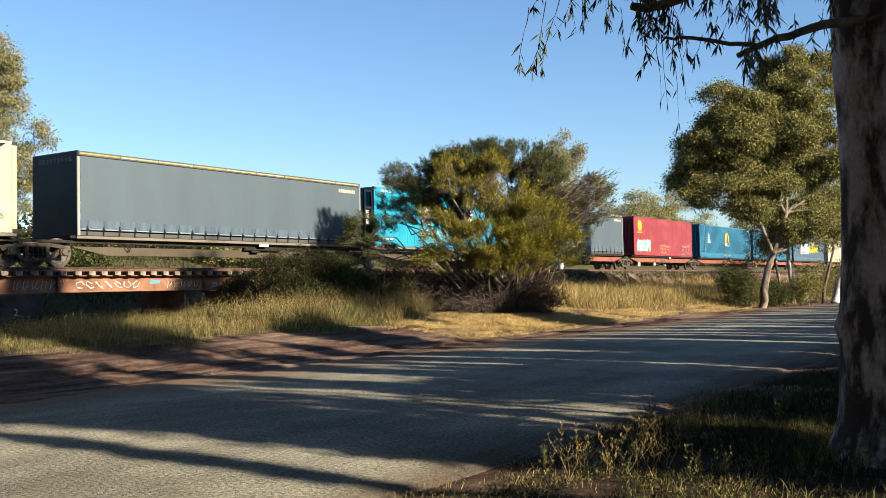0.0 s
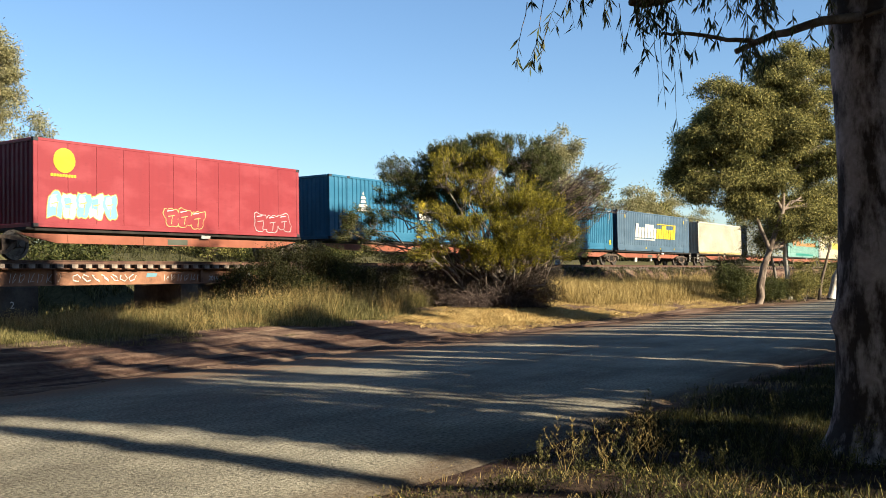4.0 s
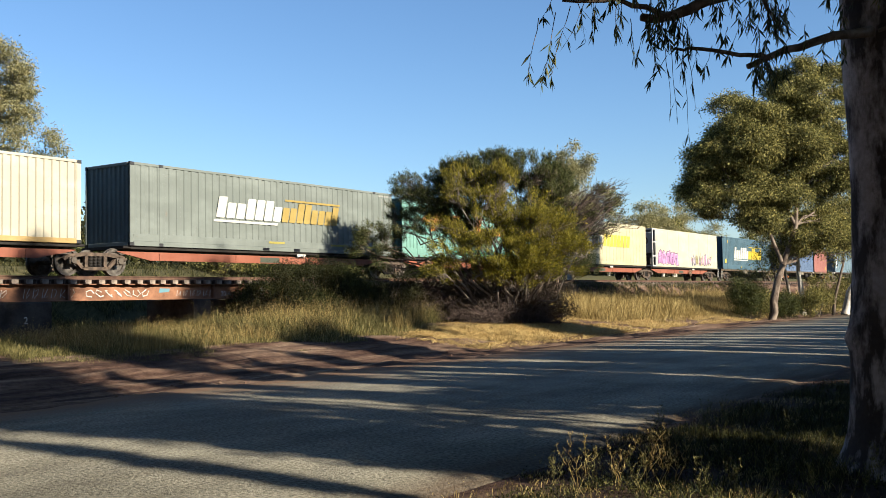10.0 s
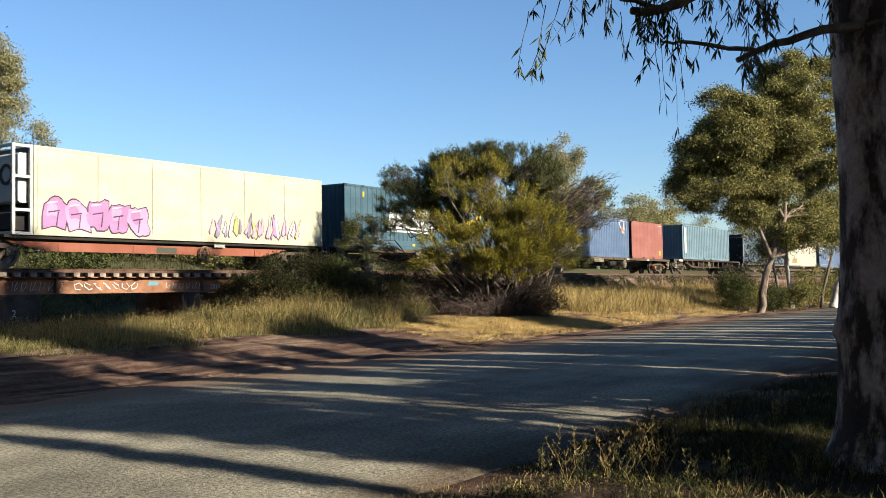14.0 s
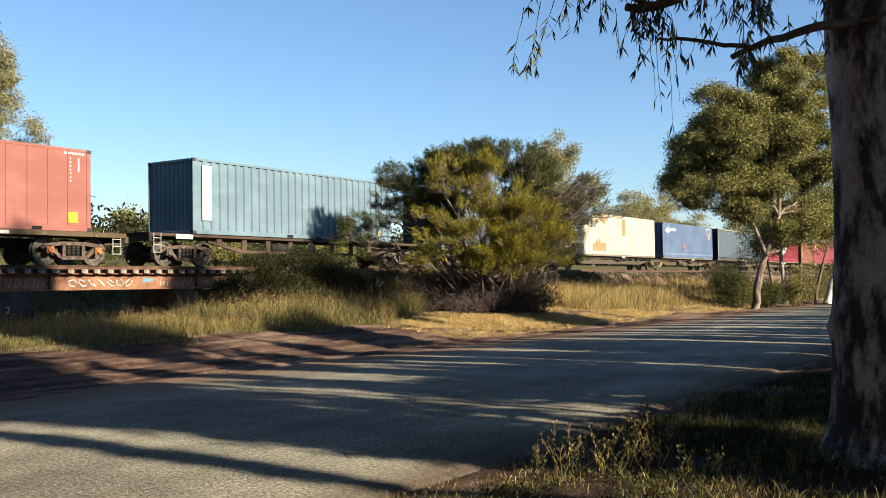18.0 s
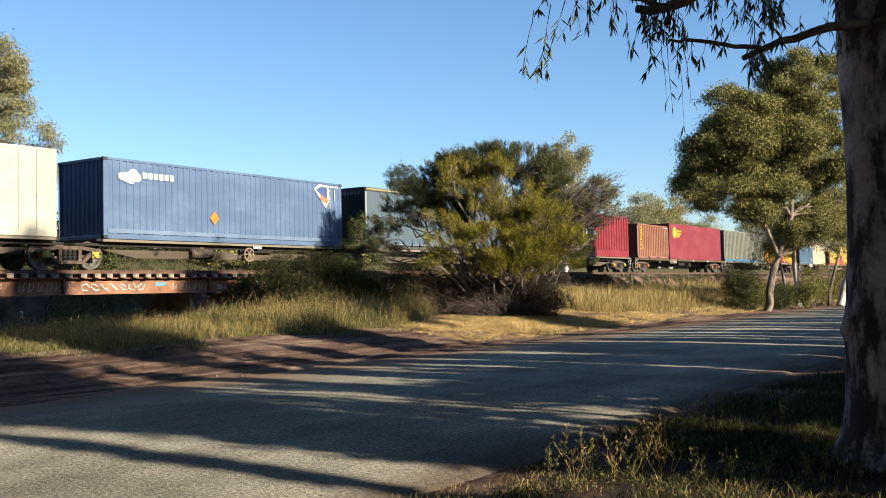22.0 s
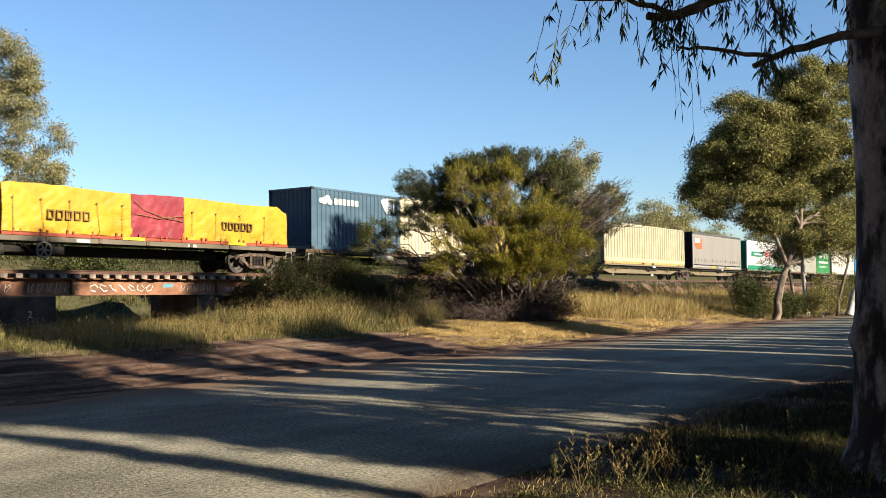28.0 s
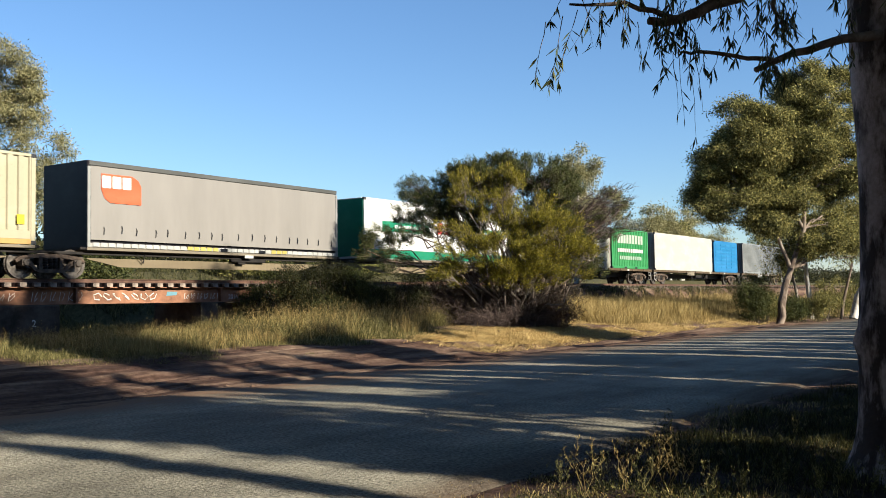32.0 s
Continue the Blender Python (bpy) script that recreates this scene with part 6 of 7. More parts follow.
        for x in (L * 0.46, L * 0.62):
            part("fork_pocket", Mesh().box(x, x + 0.36, -1.23, -1.223, 0.015, 0.125), M_BLACK, c)
    return c


def reefer(q, L, H, colour, label, frame_colour=(0.80, 0.78, 0.72), z=DECK_Z, seams=24, unit_colour=(0.7, 0.69, 0.65)):
    """A refrigerated box with the cooling unit in an open frame at its forward end."""
    c = train_empty("refrigerated_container", q, z + 0.004, label, "shipping container", GROUP)
    mat, fm = paint(colour, 0.45, 0.25, 0.12), paint(frame_colour, 0.5, 0.2, 0.15)
    off = 0.72
    part("body", Mesh().box(off, L - 0.05, -1.16, 1.16, 0.08, H - 0.02), mat, c)
    w = (L - off - 0.2) / seams
    for i in range(seams):
        a = off + 0.12 + i * w
        part("side_panel", Mesh().box(a + 0.008, a + w - 0.008, -1.212, -1.15, 0.2, H - 0.1, 0.008), mat, c)
    part("bottom_rail", Mesh().box(off, L, -1.215, -1.12, 0.0, 0.2, 0.012), mat, c)
    part("top_rail", Mesh().box(off, L, -1.215, -1.12, H - 0.1, H, 0.012), mat, c)
    part("corner_post", Mesh().box(off, off + 0.12, -1.222, -1.1, 0.0, H - 0.005, 0.015), mat, c)
    part("corner_post", Mesh().box(L - 0.14, L - 0.002, -1.222, -1.1, 0.0, H - 0.005, 0.015), mat, c)
    fr = Mesh()
    for y in (-1.215, 1.115):
        for x in (0.0, off - 0.12):
            fr.box(x, x + 0.10, y, y + 0.10, 0.0, H, 0.012)
        for zz in (0.0, 0.72, 1.75, H - 0.1):
            fr.box(0.1, off - 0.12, y + 0.01, y + 0.09, zz, zz + 0.09)
    for zz in (0.0, H - 0.1):
        fr.box(0.0, 0.10, -1.115, 1.115, zz, zz + 0.10, 0.012)
    part("end_frame", fr, fm, c)
    part("cooling_unit", Mesh().box(0.32, off, -1.0, 1.0, 1.0, H - 0.25, 0.06), paint(unit_colour, 0.5, 0.3, 0.1), c)
    part("compressor", Mesh().box(0.2, off, -0.9, 0.2, 0.15, 0.72, 0.04), M_DARK, c)
    part("fan_grille", Mesh().disc((0, 0), 0.34, 0.28, 0.33, 20, 0.24), M_DARK, c).matrix_basis = pose(0, -0.4, 1.9, 0, 0, 90) @ pose(0, -0.62, 0)
    part("end_wall", Mesh().box(off - 0.02, off - 0.002, -1.1, 1.1, 0.1, H - 0.05), paint((0.06, 0.06, 0.06), 0.6), c)
    return c


def tarp_sheet(L, prof, sag, seed, x0=0.0):
    """A tarpaulin over a load: roof and long side with folds. prof(x): height of the load at x."""
    m = Mesh()
    n, r = int(L * 14), 16
    for i in range(n + 1):
        x = x0 + L * i / n
        h = prof(x)
        for j in range(r + 1):
            k = j / r
            y = -1.20 - 0.03 * math.sin(x * 2.3 + k * 3) * (1 - k) - (0.06 * abs(noise.noise((x * 1.5 + k * 1.2, k * 2.4, seed))) + 0.025 * noise.noise((x * 4.0 - k * 3, k * 6.0, seed))) * (1 - 0.5 * k) + 0.05 * k ** 6
            zz = 0.12 + (h - 0.12) * k + 0.03 * noise.noise((x * 2.1, k, seed + 4.0)) * k
            m.v.append((x, y, zz))
        m.v.append((x, 0.0, h + sag + 0.03 * noise.noise((x, 3, seed))))
        m.v.append((x, 1.2, h - 0.05))
        m.v.append((x, 1.2, 0.12))
    w = r + 4
    for i in range(n):
        for j in range(w - 1):
            a = i * w + j
            m.f.append((a, a + w, a + w + 1, a + 1))
    m.f += [tuple(range(w)), tuple(range(n * w + w - 1, n * w - 1, -1))]
    return m


TARP_Y = two_tone("yellow tarpaulin", (0.450, 0.228, 0.012), (0.600, 0.330, 0.020), 0.9, 0.5, 6, 0.35, 0.65, 0.5, 0.08)
TARP_R = two_tone("maroon tarpaulin", (0.188, 0.026, 0.034), (0.315, 0.045, 0.056), 1.2, 0.5, 6, 0.35, 0.65, 0.5, 0.08)
# maroon browned both for dust and for shade on the peak and ends
TARP_R_SHADED = two_tone("dusty maroon tarpaulin in shade tone", (0.10, 0.05, 0.035), (0.19, 0.10, 0.075), 1.2, 0.7, 6, 0.35, 0.65, 0.5, 0.08)
TARP_O = two_tone("faded ochre tarpaulin", (0.22, 0.150, 0.022), (0.33, 0.235, 0.036), 0.8, 0.6, 6, 0.35, 0.65, 0.5, 0.08)
RED_RACK = paint((0.45, 0.10, 0.05), 0.6, 0.4, 0.3)


def flat_rack(q, label, H):
    c = train_empty("covered_load", q, DECK_Z + 0.004, label, "covered load", GROUP)
    L = 12.2
    part("rack_floor", Mesh().box(0.0, L, -1.2, 1.2, 0.0, 0.12, 0.012), RED_RACK, c)
    part("rack_rail", Mesh().box(0.0, L, -1.245, -1.2, 0.0, 0.10, 0.01), RED_RACK, c)
    pk = Mesh().box(-0.16, 0.16, -1.262, -1.246, 0.01, 0.09).box(-0.14, -0.08, -1.262, -1.21, 0.09, 0.22).box(0.08, 0.14, -1.262, -1.21, 0.09, 0.2).data("stake_pocket", RED_RACK)
    for x in np.arange(0.5, L, 0.92):
        share("stake_pocket", pk, c, Matrix.Translation((x, 0, 0)))
    for x in (4.3, 9.0):
        part("fork_pocket", Mesh().box(x, x + 0.9, -1.27, -1.263, 0.0, 0.11), M_YELLOW, c)
    return c


def rope_set(c, xs, top, low, seed):
    rng = np.random.default_rng(seed)
    for x in xs:
        m = Mesh()
        b = x + rng.uniform(-0.06, 0.1)
        rod(m, (x, -1.262, top), (b, -1.275, low), 0.009)
        m.prism([(x - 0.05, top - 0.02), (x + 0.05, top - 0.02), (x, top + 0.05)], -1.275, -1.255)
        part("rope", m, paint((0.34, 0.24, 0.08), 0.8), c)
    return c


def outline_bars(c, x0, x1, z0, z1, mat, y):
    """A brand word as five plain open blocks of thin strokes."""
    w = (x1 - x0) / 5
    for i in range(5):
        a, b = x0 + i * w, x0 + (i + 0.74) * w
        t = 0.16 * (z1 - z0)
        m = Mesh()
        for p in ([(a, z0), (a + t, z0), (a + t, z1), (a, z1)], [(b - t, z0), (b, z0), (b, z1), (b - t, z1)], [(a + t, z1 - t), (b - t, z1 - t), (b - t, z1), (a + t, z1)], [(a + t, z0), (b - t, z0), (b - t, z0 + t), (a + t, z0 + t)]):
            m.prism(p, y, y + 0.05)
        part("lettering_bar", m, mat, c)


def tarped_flat(q):
    c = flat_rack(q, "low load under yellow and maroon tarpaulins roped to a red rack", 1.6)

    def prof(x):
        return 1.60 + 0.03 * math.sin(x * 1.1) - 0.25 * smooth(11.6, 12.2, x) - 0.05 * smooth(0.4, 0, x)
    for a, b, mt, nm in ((0.02, 4.72, TARP_Y, "tarpaulin"), (4.67, 6.95, TARP_R, "maroon_tarpaulin"), (6.9, 12.2, TARP_Y, "tarpaulin")):
        ob = part(nm, tarp_sheet(b - a, prof, 0.02, a, a), mt, c)
        if mt is TARP_R:
            ob.matrix_basis = Matrix.Translation((0, -0.012, 0.008))
    rope_set(c, (0.35, 1.3, 2.3, 3.3, 4.3), 1.15, 0.2, 1)
    rope_set(c, (7.3, 8.4, 9.6, 10.9), 1.12, 0.2, 2)
    m = Mesh()
    m.tube([(4.75, -1.29, 1.35), (5.2, -1.30, 1.05), (6.0, -1.30, 0.85), (6.9, -1.29, 0.75)], [0.013] * 4, 6)
    m.tube([(4.8, -1.29, 0.9), (5.8, -1.30, 0.8), (6.9, -1.29, 0.95)], [0.012] * 3, 6)
    part("rope", m, paint((0.34, 0.24, 0.08), 0.8), c)
    ink = paint((0.26, 0.17, 0.04), 0.8, 0.1)
    for x in (1.5, 8.7):
        outline_bars(c, x, x + 1.6, 0.55, 0.85, ink, -1.292)
    return c


def tarped_peaked(q):
    c = flat_rack(q, "peaked load under faded ochre, yellow and maroon tarpaulins", 2.6)

    def p1(x):
        return 1.62 - 0.42 * smooth(3.9, 6.0, x) + 0.05 * math.sin(x * 2)

    def p2(x):
        return 2.58 + 0.006 * x - 0.08 * smooth(11.4, 12.2, x)

    def ridge(x):
        return 1.62 + 0.72 * max(0, 1 - abs(x - 2.7) / (2.6 if x < 2.7 else 2.4))
    part("tarpaulin", tarp_sheet(6.3, p1, 0.04, 3, 0.05), TARP_O, c, "faded ochre tarpaulin")
    part("tarpaulin", tarp_sheet(6.15, p2, 0.03, 7, 6.03), TARP_O, c, "faded ochre tarpaulin")
    rm = Mesh()
    for i in range(25):
        x = 0.1 + 5.9 * i / 24
        rm.v += [(x, -1.19, p1(x) + 0.015), (x, -0.5, ridge(x) * 0.75 + p1(x) * 0.25 + 0.05), (x, 0.3, ridge(x) + 0.1), (x, 1.1, p1(x) + 0.02)]
    for i in range(24):
        for j in range(3):
            a = i * 4 + j
            rm.f.append((a, a + 4, a + 5, a + 1))
    part("maroon_tarpaulin", rm, TARP_R_SHADED, c, "dusty maroon peaked tarpaulin, browned for shade", soft=True)
    # dark sheets that stand for the shade on the loads' end faces
    part("dark_end_sheet", Mesh().box(5.985, 6.022, -1.17, 1.15, 1.18, 2.5, 0.01), TARP_R_SHADED, c)
    part("dark_end_sheet", Mesh().box(-0.01, 0.035, -1.215, 1.15, 0.16, 1.5, 0.01), TARP_R_SHADED, c)
    part("dark_end_sheet", Mesh().prism([(0.03, 0.14), (0.42, 0.14), (0.30, 0.7), (0.36, 1.5), (0.03, 1.6)], -1.275, -1.262), TARP_R_SHADED, c)
    part("maroon_tarpaulin", Mesh().prism([(4.9, 0.14), (7.4, 0.14), (7.4, 1.22), (6.35, 1.2), (6.3, 0.75), (5.0, 0.55)], -1.285, -1.264), TARP_R, c)
    part("yellow_sheet", Mesh().prism([(7.42, 0.14), (12.15, 0.14), (12.1, 1.12), (7.42, 1.2)], -1.285, -1.264), TARP_Y, c)
    part("yellow_sheet", Mesh().prism([(3.2, 0.12), (4.9, 0.12), (4.85, 0.55), (4.6, 1.25), (4.4, 1.25), (4.35, 0.45), (3.2, 0.4)], -1.285, -1.264), TARP_Y, c)
    ink = paint((0.26, 0.17, 0.04), 0.8, 0.1)
    outline_bars(c, 2.75, 4.35, 0.62, 0.95, ink, -1.305)
    outline_bars(c, 7.95, 9.8, 1.5, 1.85, ink, -1.292)
    outline_bars(c, 9.1, 10.6, 0.85, 1.07, ink, -1.317)
    return c


BLACKISH = (0.012, 0.014, 0.02)
GREY_C = (0.084, 0.110, 0.129)
NAVY = (0.10, 0.165, 0.235)


def word_logo(c, x0, x1, zb, zt, left, right, y=-1.222):
    """Two slanting words, a bar under the first and a bar over the second."""
    xm = (x0 + x1) / 2 + 0.02
    bars(c, x0, xm, zb + 0.16, zt - 0.12, 7, left, 0.2, y, 0.14, rise=(0, 3, 4, 5))
    shape(c, "logo_bar", [(x0 - 0.12, zb), (xm - 0.25, zb), (xm - 0.22, zb + 0.09), (x0 - 0.10, zb + 0.09)], left, y)
    bars(c, xm, x1, zb + 0.16, zt - 0.12, 8, right, 0.2, y, 0.14, rise=(2, 3, 7))
    shape(c, "logo_bar", [(xm + 0.2, zt - 0.08), (x1 + 0.15, zt - 0.08), (x1 + 0.17, zt), (xm + 0.22, zt)], right, y)


def build_train():
    H40, H48, H20 = 2.74, 2.80, 2.60
    # lead group on beige platforms
    c = smooth_box(3.1, 14.3, 2.78, (0.78, 0.68, 0.42), "cream panel-sided refrigerated container with a dark roof corner", seams=12)
    text(c, "PLUS", 13.3, 0.42, 0.26, paint((0.15, 0.14, 0.10), 0.6))
    part("dark_corner", Mesh().prism([(12.9, 2.7), (13.95, 2.7), (13.0, 2.1)], -1.225, -1.221), M_BLACK, c)
    for q in (19.52, 48.91, 262.75, 307.94):
        c = curtain_side(q, 14.63, 2.76, GREY_C, "long grey curtain-sided container with yellow top trim", True, BLACKISH)
        bars(c, 13.1, 14.25, 2.27, 2.42, 9, paint((0.7, 0.66, 0.5), 0.6), 0.1, -1.225, 0.25)
        for i in range(9):
            part("lettering_bar", Mesh().box(-0.006, -0.001, -0.9 + i * 0.2, -0.77 + i * 0.2, 2.42, 2.58), paint((0.14, 0.15, 0.2), 0.6), c)
    c = smooth_box(35.14, 12.3, 2.72, (0.03, 0.36, 0.53), "bright cyan box container with white block lettering", seams=20, dirt=0.2, rust=0.08)
    grey = paint((0.16, 0.17, 0.17), 0.6)
    shape(c, "logo_square", [(3.68, 1.1), (4.66, 1.1), (4.66, 2.42), (3.68, 2.42)], M_WHITE)
    shape(c, "logo_square", [(3.75, 1.17), (4.59, 1.17), (4.59, 2.35), (3.75, 2.35)], grey, -1.23)
    shape(c, "logo_bar", [(4.06, 1.42), (4.30, 1.42), (4.30, 1.92), (4.06, 1.92)], M_WHITE, -1.237)
    shape(c, "logo_disc", [(4.18 + 0.13 * math.cos(a * 0.63), 2.10 + 0.13 * math.sin(a * 0.63)) for a in range(10)], M_WHITE, -1.237)
    bars(c, 4.66, 8.55, 1.36, 2.06, 7, grey, 0.0, -1.222, 0.08)
    bars(c, 4.70, 8.59, 1.41, 2.01, 7, M_WHITE, 0.0, -1.23, 0.17)
    text(c, "SEA | RAIL | ROAD | AIR", 3.7, 0.62, 0.43, M_WHITE)
    codes(c, 12.3, 2.72)
    for x in (0.55, 0.85, 1.15):
        for zz in (0.3, 2.5):
            shape(c, "code_mark", [(x, zz), (x + 0.2, zz), (x + 0.2, zz + 0.12), (x, zz + 0.12)], M_WHITE)
    fr = Mesh()
    for y in (-1.15, 1.05):
        for x in (-0.62, -0.12):
            fr.box(x, x + 0.09, y, y + 0.09, 0.0, 2.55)
    for zz in (0.0, 0.9, 1.7, 2.46):
        for y in (-1.14, 1.06):
            fr.box(-0.55, -0.1, y, y + 0.07, zz, zz + 0.09)
    part("generator_frame", fr, M_BLACK, c)
    part("generator_set", Mesh().box(-0.55, -0.1, -1.0, 1.0, 1.0, 1.65, 0.04), paint((0.6, 0.58, 0.52), 0.6), c)
    # red platforms
    c = smooth_box(65.5, 12.19, 2.80, (0.36, 0.055, 0.065), "maroon box container with a yellow disc and sprayed scribbles", seams=11)
    shape(c, "logo_disc", [(1.1 + 0.40 * math.cos(a * 0.3142), 2.15 + 0.40 * math.sin(a * 0.3142)) for a in range(20)], M_YELLOW)
    bars(c, 0.6, 1.55, 1.62, 1.71, 9, M_YELLOW, 0, -1.222, 0.2)
    scrawl(c, 0.5, 3.1, 0.3, 1.2, 5, [(0.25, 0.55, 0.58), (0.55, 0.78, 0.75)], (0.75, 0.55, 0.15), 71)
    scrawl(c, 5.15, 6.95, 0.15, 0.85, 3, [(0.36, 0.055, 0.065)], (0.80, 0.55, 0.20), 72)
    scrawl(c, 9.6, 11.6, 0.15, 0.9, 3, [(0.36, 0.055, 0.065)], (0.70, 0.55, 0.55), 73)
    for q in (79.63, 95.08):
        c = corrugated(q, 14.63, H48, (0.045, 0.20, 0.34), "deep blue corrugated container with yellow oval badge", posts=True, skirt=True, depth=0.045, pitch=0.30)
        shape(c, "logo_disc", [(7.3 + 0.60 * math.cos(a * 0.2618), 1.68 + 0.60 * math.sin(a * 0.2618)) for a in range(24)], M_YELLOW)
        shape(c, "logo_figure", [(7.1, 1.3), (7.75, 1.3), (7.65, 1.75), (7.5, 2.1), (7.35, 2.15), (7.3, 1.8), (7.15, 1.65)], paint((0.10, 0.09, 0.08), 0.6), -1.23)
        shape(c, "logo_bar", [(6.65, 1.08), (7.95, 1.08), (7.95, 1.36), (6.65, 1.36)], M_WHITE, -1.23)
        bars(c, 7.3, 7.9, 1.12, 1.31, 4, paint((0.12, 0.12, 0.14), 0.6), 0, -1.238, 0.2)
        for a, b, z0 in ((1.92, 2.78, 1.28), (2.0, 2.7, 1.46), (2.14, 2.56, 1.66), (2.16, 2.54, 1.84), (2.28, 2.42, 2.04)):
            shape(c, "logo_bar", [(a, z0), (b, z0), (b - 0.08, z0 + 0.14), (a + 0.08, z0 + 0.14)], M_WHITE)
        codes(c, 14.63, H48)
        for x in (6.5, 7.75):
            shape(c, "marker_plate", [(x, 0.2), (x + 0.5, 0.2), (x + 0.5, 0.29), (x, 0.29)], M_YELLOW)
        shape(c, "marker_plate", [(14.0, 0.35), (14.3, 0.35), (14.3, 0.68), (14.0, 0.68)], M_YELLOW)
    for q, col in ((110.54, NAVY), (203.52, (0.085, 0.155, 0.20))):
        c = corrugated(q, 14.63, 2.84, col, "slate blue corrugated container with white and yellow lettering", posts=True, skirt=True, pitch=0.34, depth=0.03)
        word_logo(c, 3.15, 11.35, 0.82, 2.12, paint((0.80, 0.78, 0.68), 0.5, 0.15, 0.05), paint((0.72, 0.53, 0.03), 0.5, 0.15, 0.05))
        codes(c, 14.63, 2.84, paint((0.5, 0.5, 0.45), 0.6))
        for x in (5.1, 8.0, 11.0):
            shape(c, "marker_plate", [(x, 0.18), (x + 0.22, 0.18), (x + 0.22, 0.29), (x, 0.29)], M_YELLOW)
        for x in (1.31, 13.32):
            part("marker_plate", Mesh().box(x - 0.06, x + 0.06, -1.242, -1.232, 2.3, 2.55), M_YELLOW, c)
        if q > 200:
            shape(c, "marker_plate", [(0.55, 0.55), (0.95, 0.55), (0.95, 0.9), (0.55, 0.9)], M_YELLOW)
    c = corrugated(127.51, 12.19, 2.69, (0.70, 0.64, 0.49), "weathered cream corrugated container with a rusty sill", sill=paint((0.62, 0.42, 0.16), 0.6, 0.4, 0.5), dirt=0.2, rust=0.2, depth=0.042)
    c = corrugated(141.6, 14.63, 2.86, (0.26, 0.285, 0.255), "grey-green corrugated container with faded lettering", posts=True, skirt=True, pitch=0.34, depth=0.03)
    word_logo(c, 3.85, 10.75, 1.02, 2.1, paint((0.80, 0.78, 0.68), 0.5, 0.15, 0.05), paint((0.50, 0.36, 0.10), 0.6, 0.3, 0.1))
    codes(c, 14.63, 2.86, paint((0.5, 0.5, 0.45), 0.6))
    for x in (6.6, 10.3, 12.9):
        shape(c, "marker_plate", [(x, 0.3), (x + 0.9, 0.3), (x + 0.9, 0.38), (x, 0.38)], paint((0.5, 0.42, 0.1), 0.6))
    c = corrugated(157.01, 14.63, 2.76, (0.235, 0.44, 0.365), "mint green corrugated container with orange block lettering", posts=True, skirt=True, pitch=0.3, depth=0.025)
    org = paint((0.60, 0.26, 0.07), 0.5, 0.3, 0.1)
    deep = paint((0.03, 0.27, 0.21), 0.5, 0.15, 0.05)
    shape(c, "repainted_band", [(3.6, 0.2), (11.6, 0.2), (11.6, 0.40), (9.8, 0.38), (7.2, 0.46), (3.6, 0.44)], deep)
    shape(c, "repainted_band", [(14.3, 1.0), (14.6, 1.0), (14.6, 1.55), (14.3, 1.5)], deep)
    for pts in ([(1.6, 1.72), (1.95, 2.2), (4.0, 2.24), (3.8, 1.75), (3.1, 1.75), (2.75, 1.3), (2.2, 1.3), (2.5, 1.72)], [(3.7, 1.26), (4.2, 2.15), (5.05, 2.2), (4.85, 1.26)], [(4.95, 1.28), (5.5, 2.2), (6.1, 2.2), (5.75, 1.55), (6.2, 1.55), (6.15, 1.28)], [(6.2, 1.28), (6.6, 2.2), (7.2, 2.2), (6.9, 1.6), (7.65, 1.6), (7.55, 1.3)], [(7.8, 1.28), (8.15, 1.68), (13.15, 1.72), (13.15, 1.32)]):
        shape(c, "logo_block", pts, org)
    # refrigerated boxes
    c = reefer(172.14, 14.3, 2.82, (0.70, 0.62, 0.39), "cream refrigerated container with dark lettering and an open cooling end")
    bars(c, 3.1, 6.85, 1.22, 2.05, 7, paint((0.10, 0.13, 0.17), 0.6, 0.15, 0.05), 0.2, -1.222, 0.14, rise=(0, 3, 4, 5))
    shape(c, "logo_bar", [(3.05, 1.04), (6.7, 1.12), (6.72, 1.19), (3.07, 1.12)], paint((0.10, 0.13, 0.17), 0.6, 0.15, 0.05))
    bars(c, 7.05, 11.4, 1.2, 2.0, 8, paint((0.80, 0.66, 0.08), 0.6, 0.15, 0.05), 0.2, -1.222, 0.2)
    c = reefer(187.7, 14.3, 2.80, (0.74, 0.69, 0.49), "cream refrigerated container with purple and pink graffiti", seams=6, frame_colour=(0.72, 0.71, 0.67))
    scrawl(c, 1.05, 5.1, 0.12, 1.18, 5, [(0.52, 0.26, 0.50), (0.62, 0.38, 0.60), (0.50, 0.25, 0.48)], (0.10, 0.05, 0.08), 74)
    spikes(c, 7.9, 12.9, 0.12, 1.25, 26, [(0.62, 0.36, 0.55), (0.72, 0.45, 0.56), (0.66, 0.58, 0.22), (0.35, 0.30, 0.42), (0.75, 0.66, 0.70)], (0.12, 0.08, 0.13), 75)
    # flat wagon with a forty and a twenty
    for q, z in ((223.03, DECK_Z + 0.06), (294.09, DECK_Z)):
        c = corrugated(q, 12.19, 2.72, (0.14, 0.205, 0.34), "slate blue corrugated container with white badge", z=z, depth=0.022, pockets=False)
        for k, (dx, dz, r) in enumerate(((0.72, 2.12, 0.13), (0.95, 2.1, 0.19), (1.2, 2.25, 0.16), (1.35, 2.12, 0.16), (1.1, 2.0, 0.13))):
            shape(c, "logo_figure", [(dx + r * 1.2 * math.cos(a * 0.7), dz + r * math.sin(a * 0.7)) for a in range(9)], M_WHITE, -1.222 - 0.001 * k)
        bars(c, 1.6, 3.0, 2.1, 2.32, 6, M_WHITE, 0.0, -1.222, 0.2)
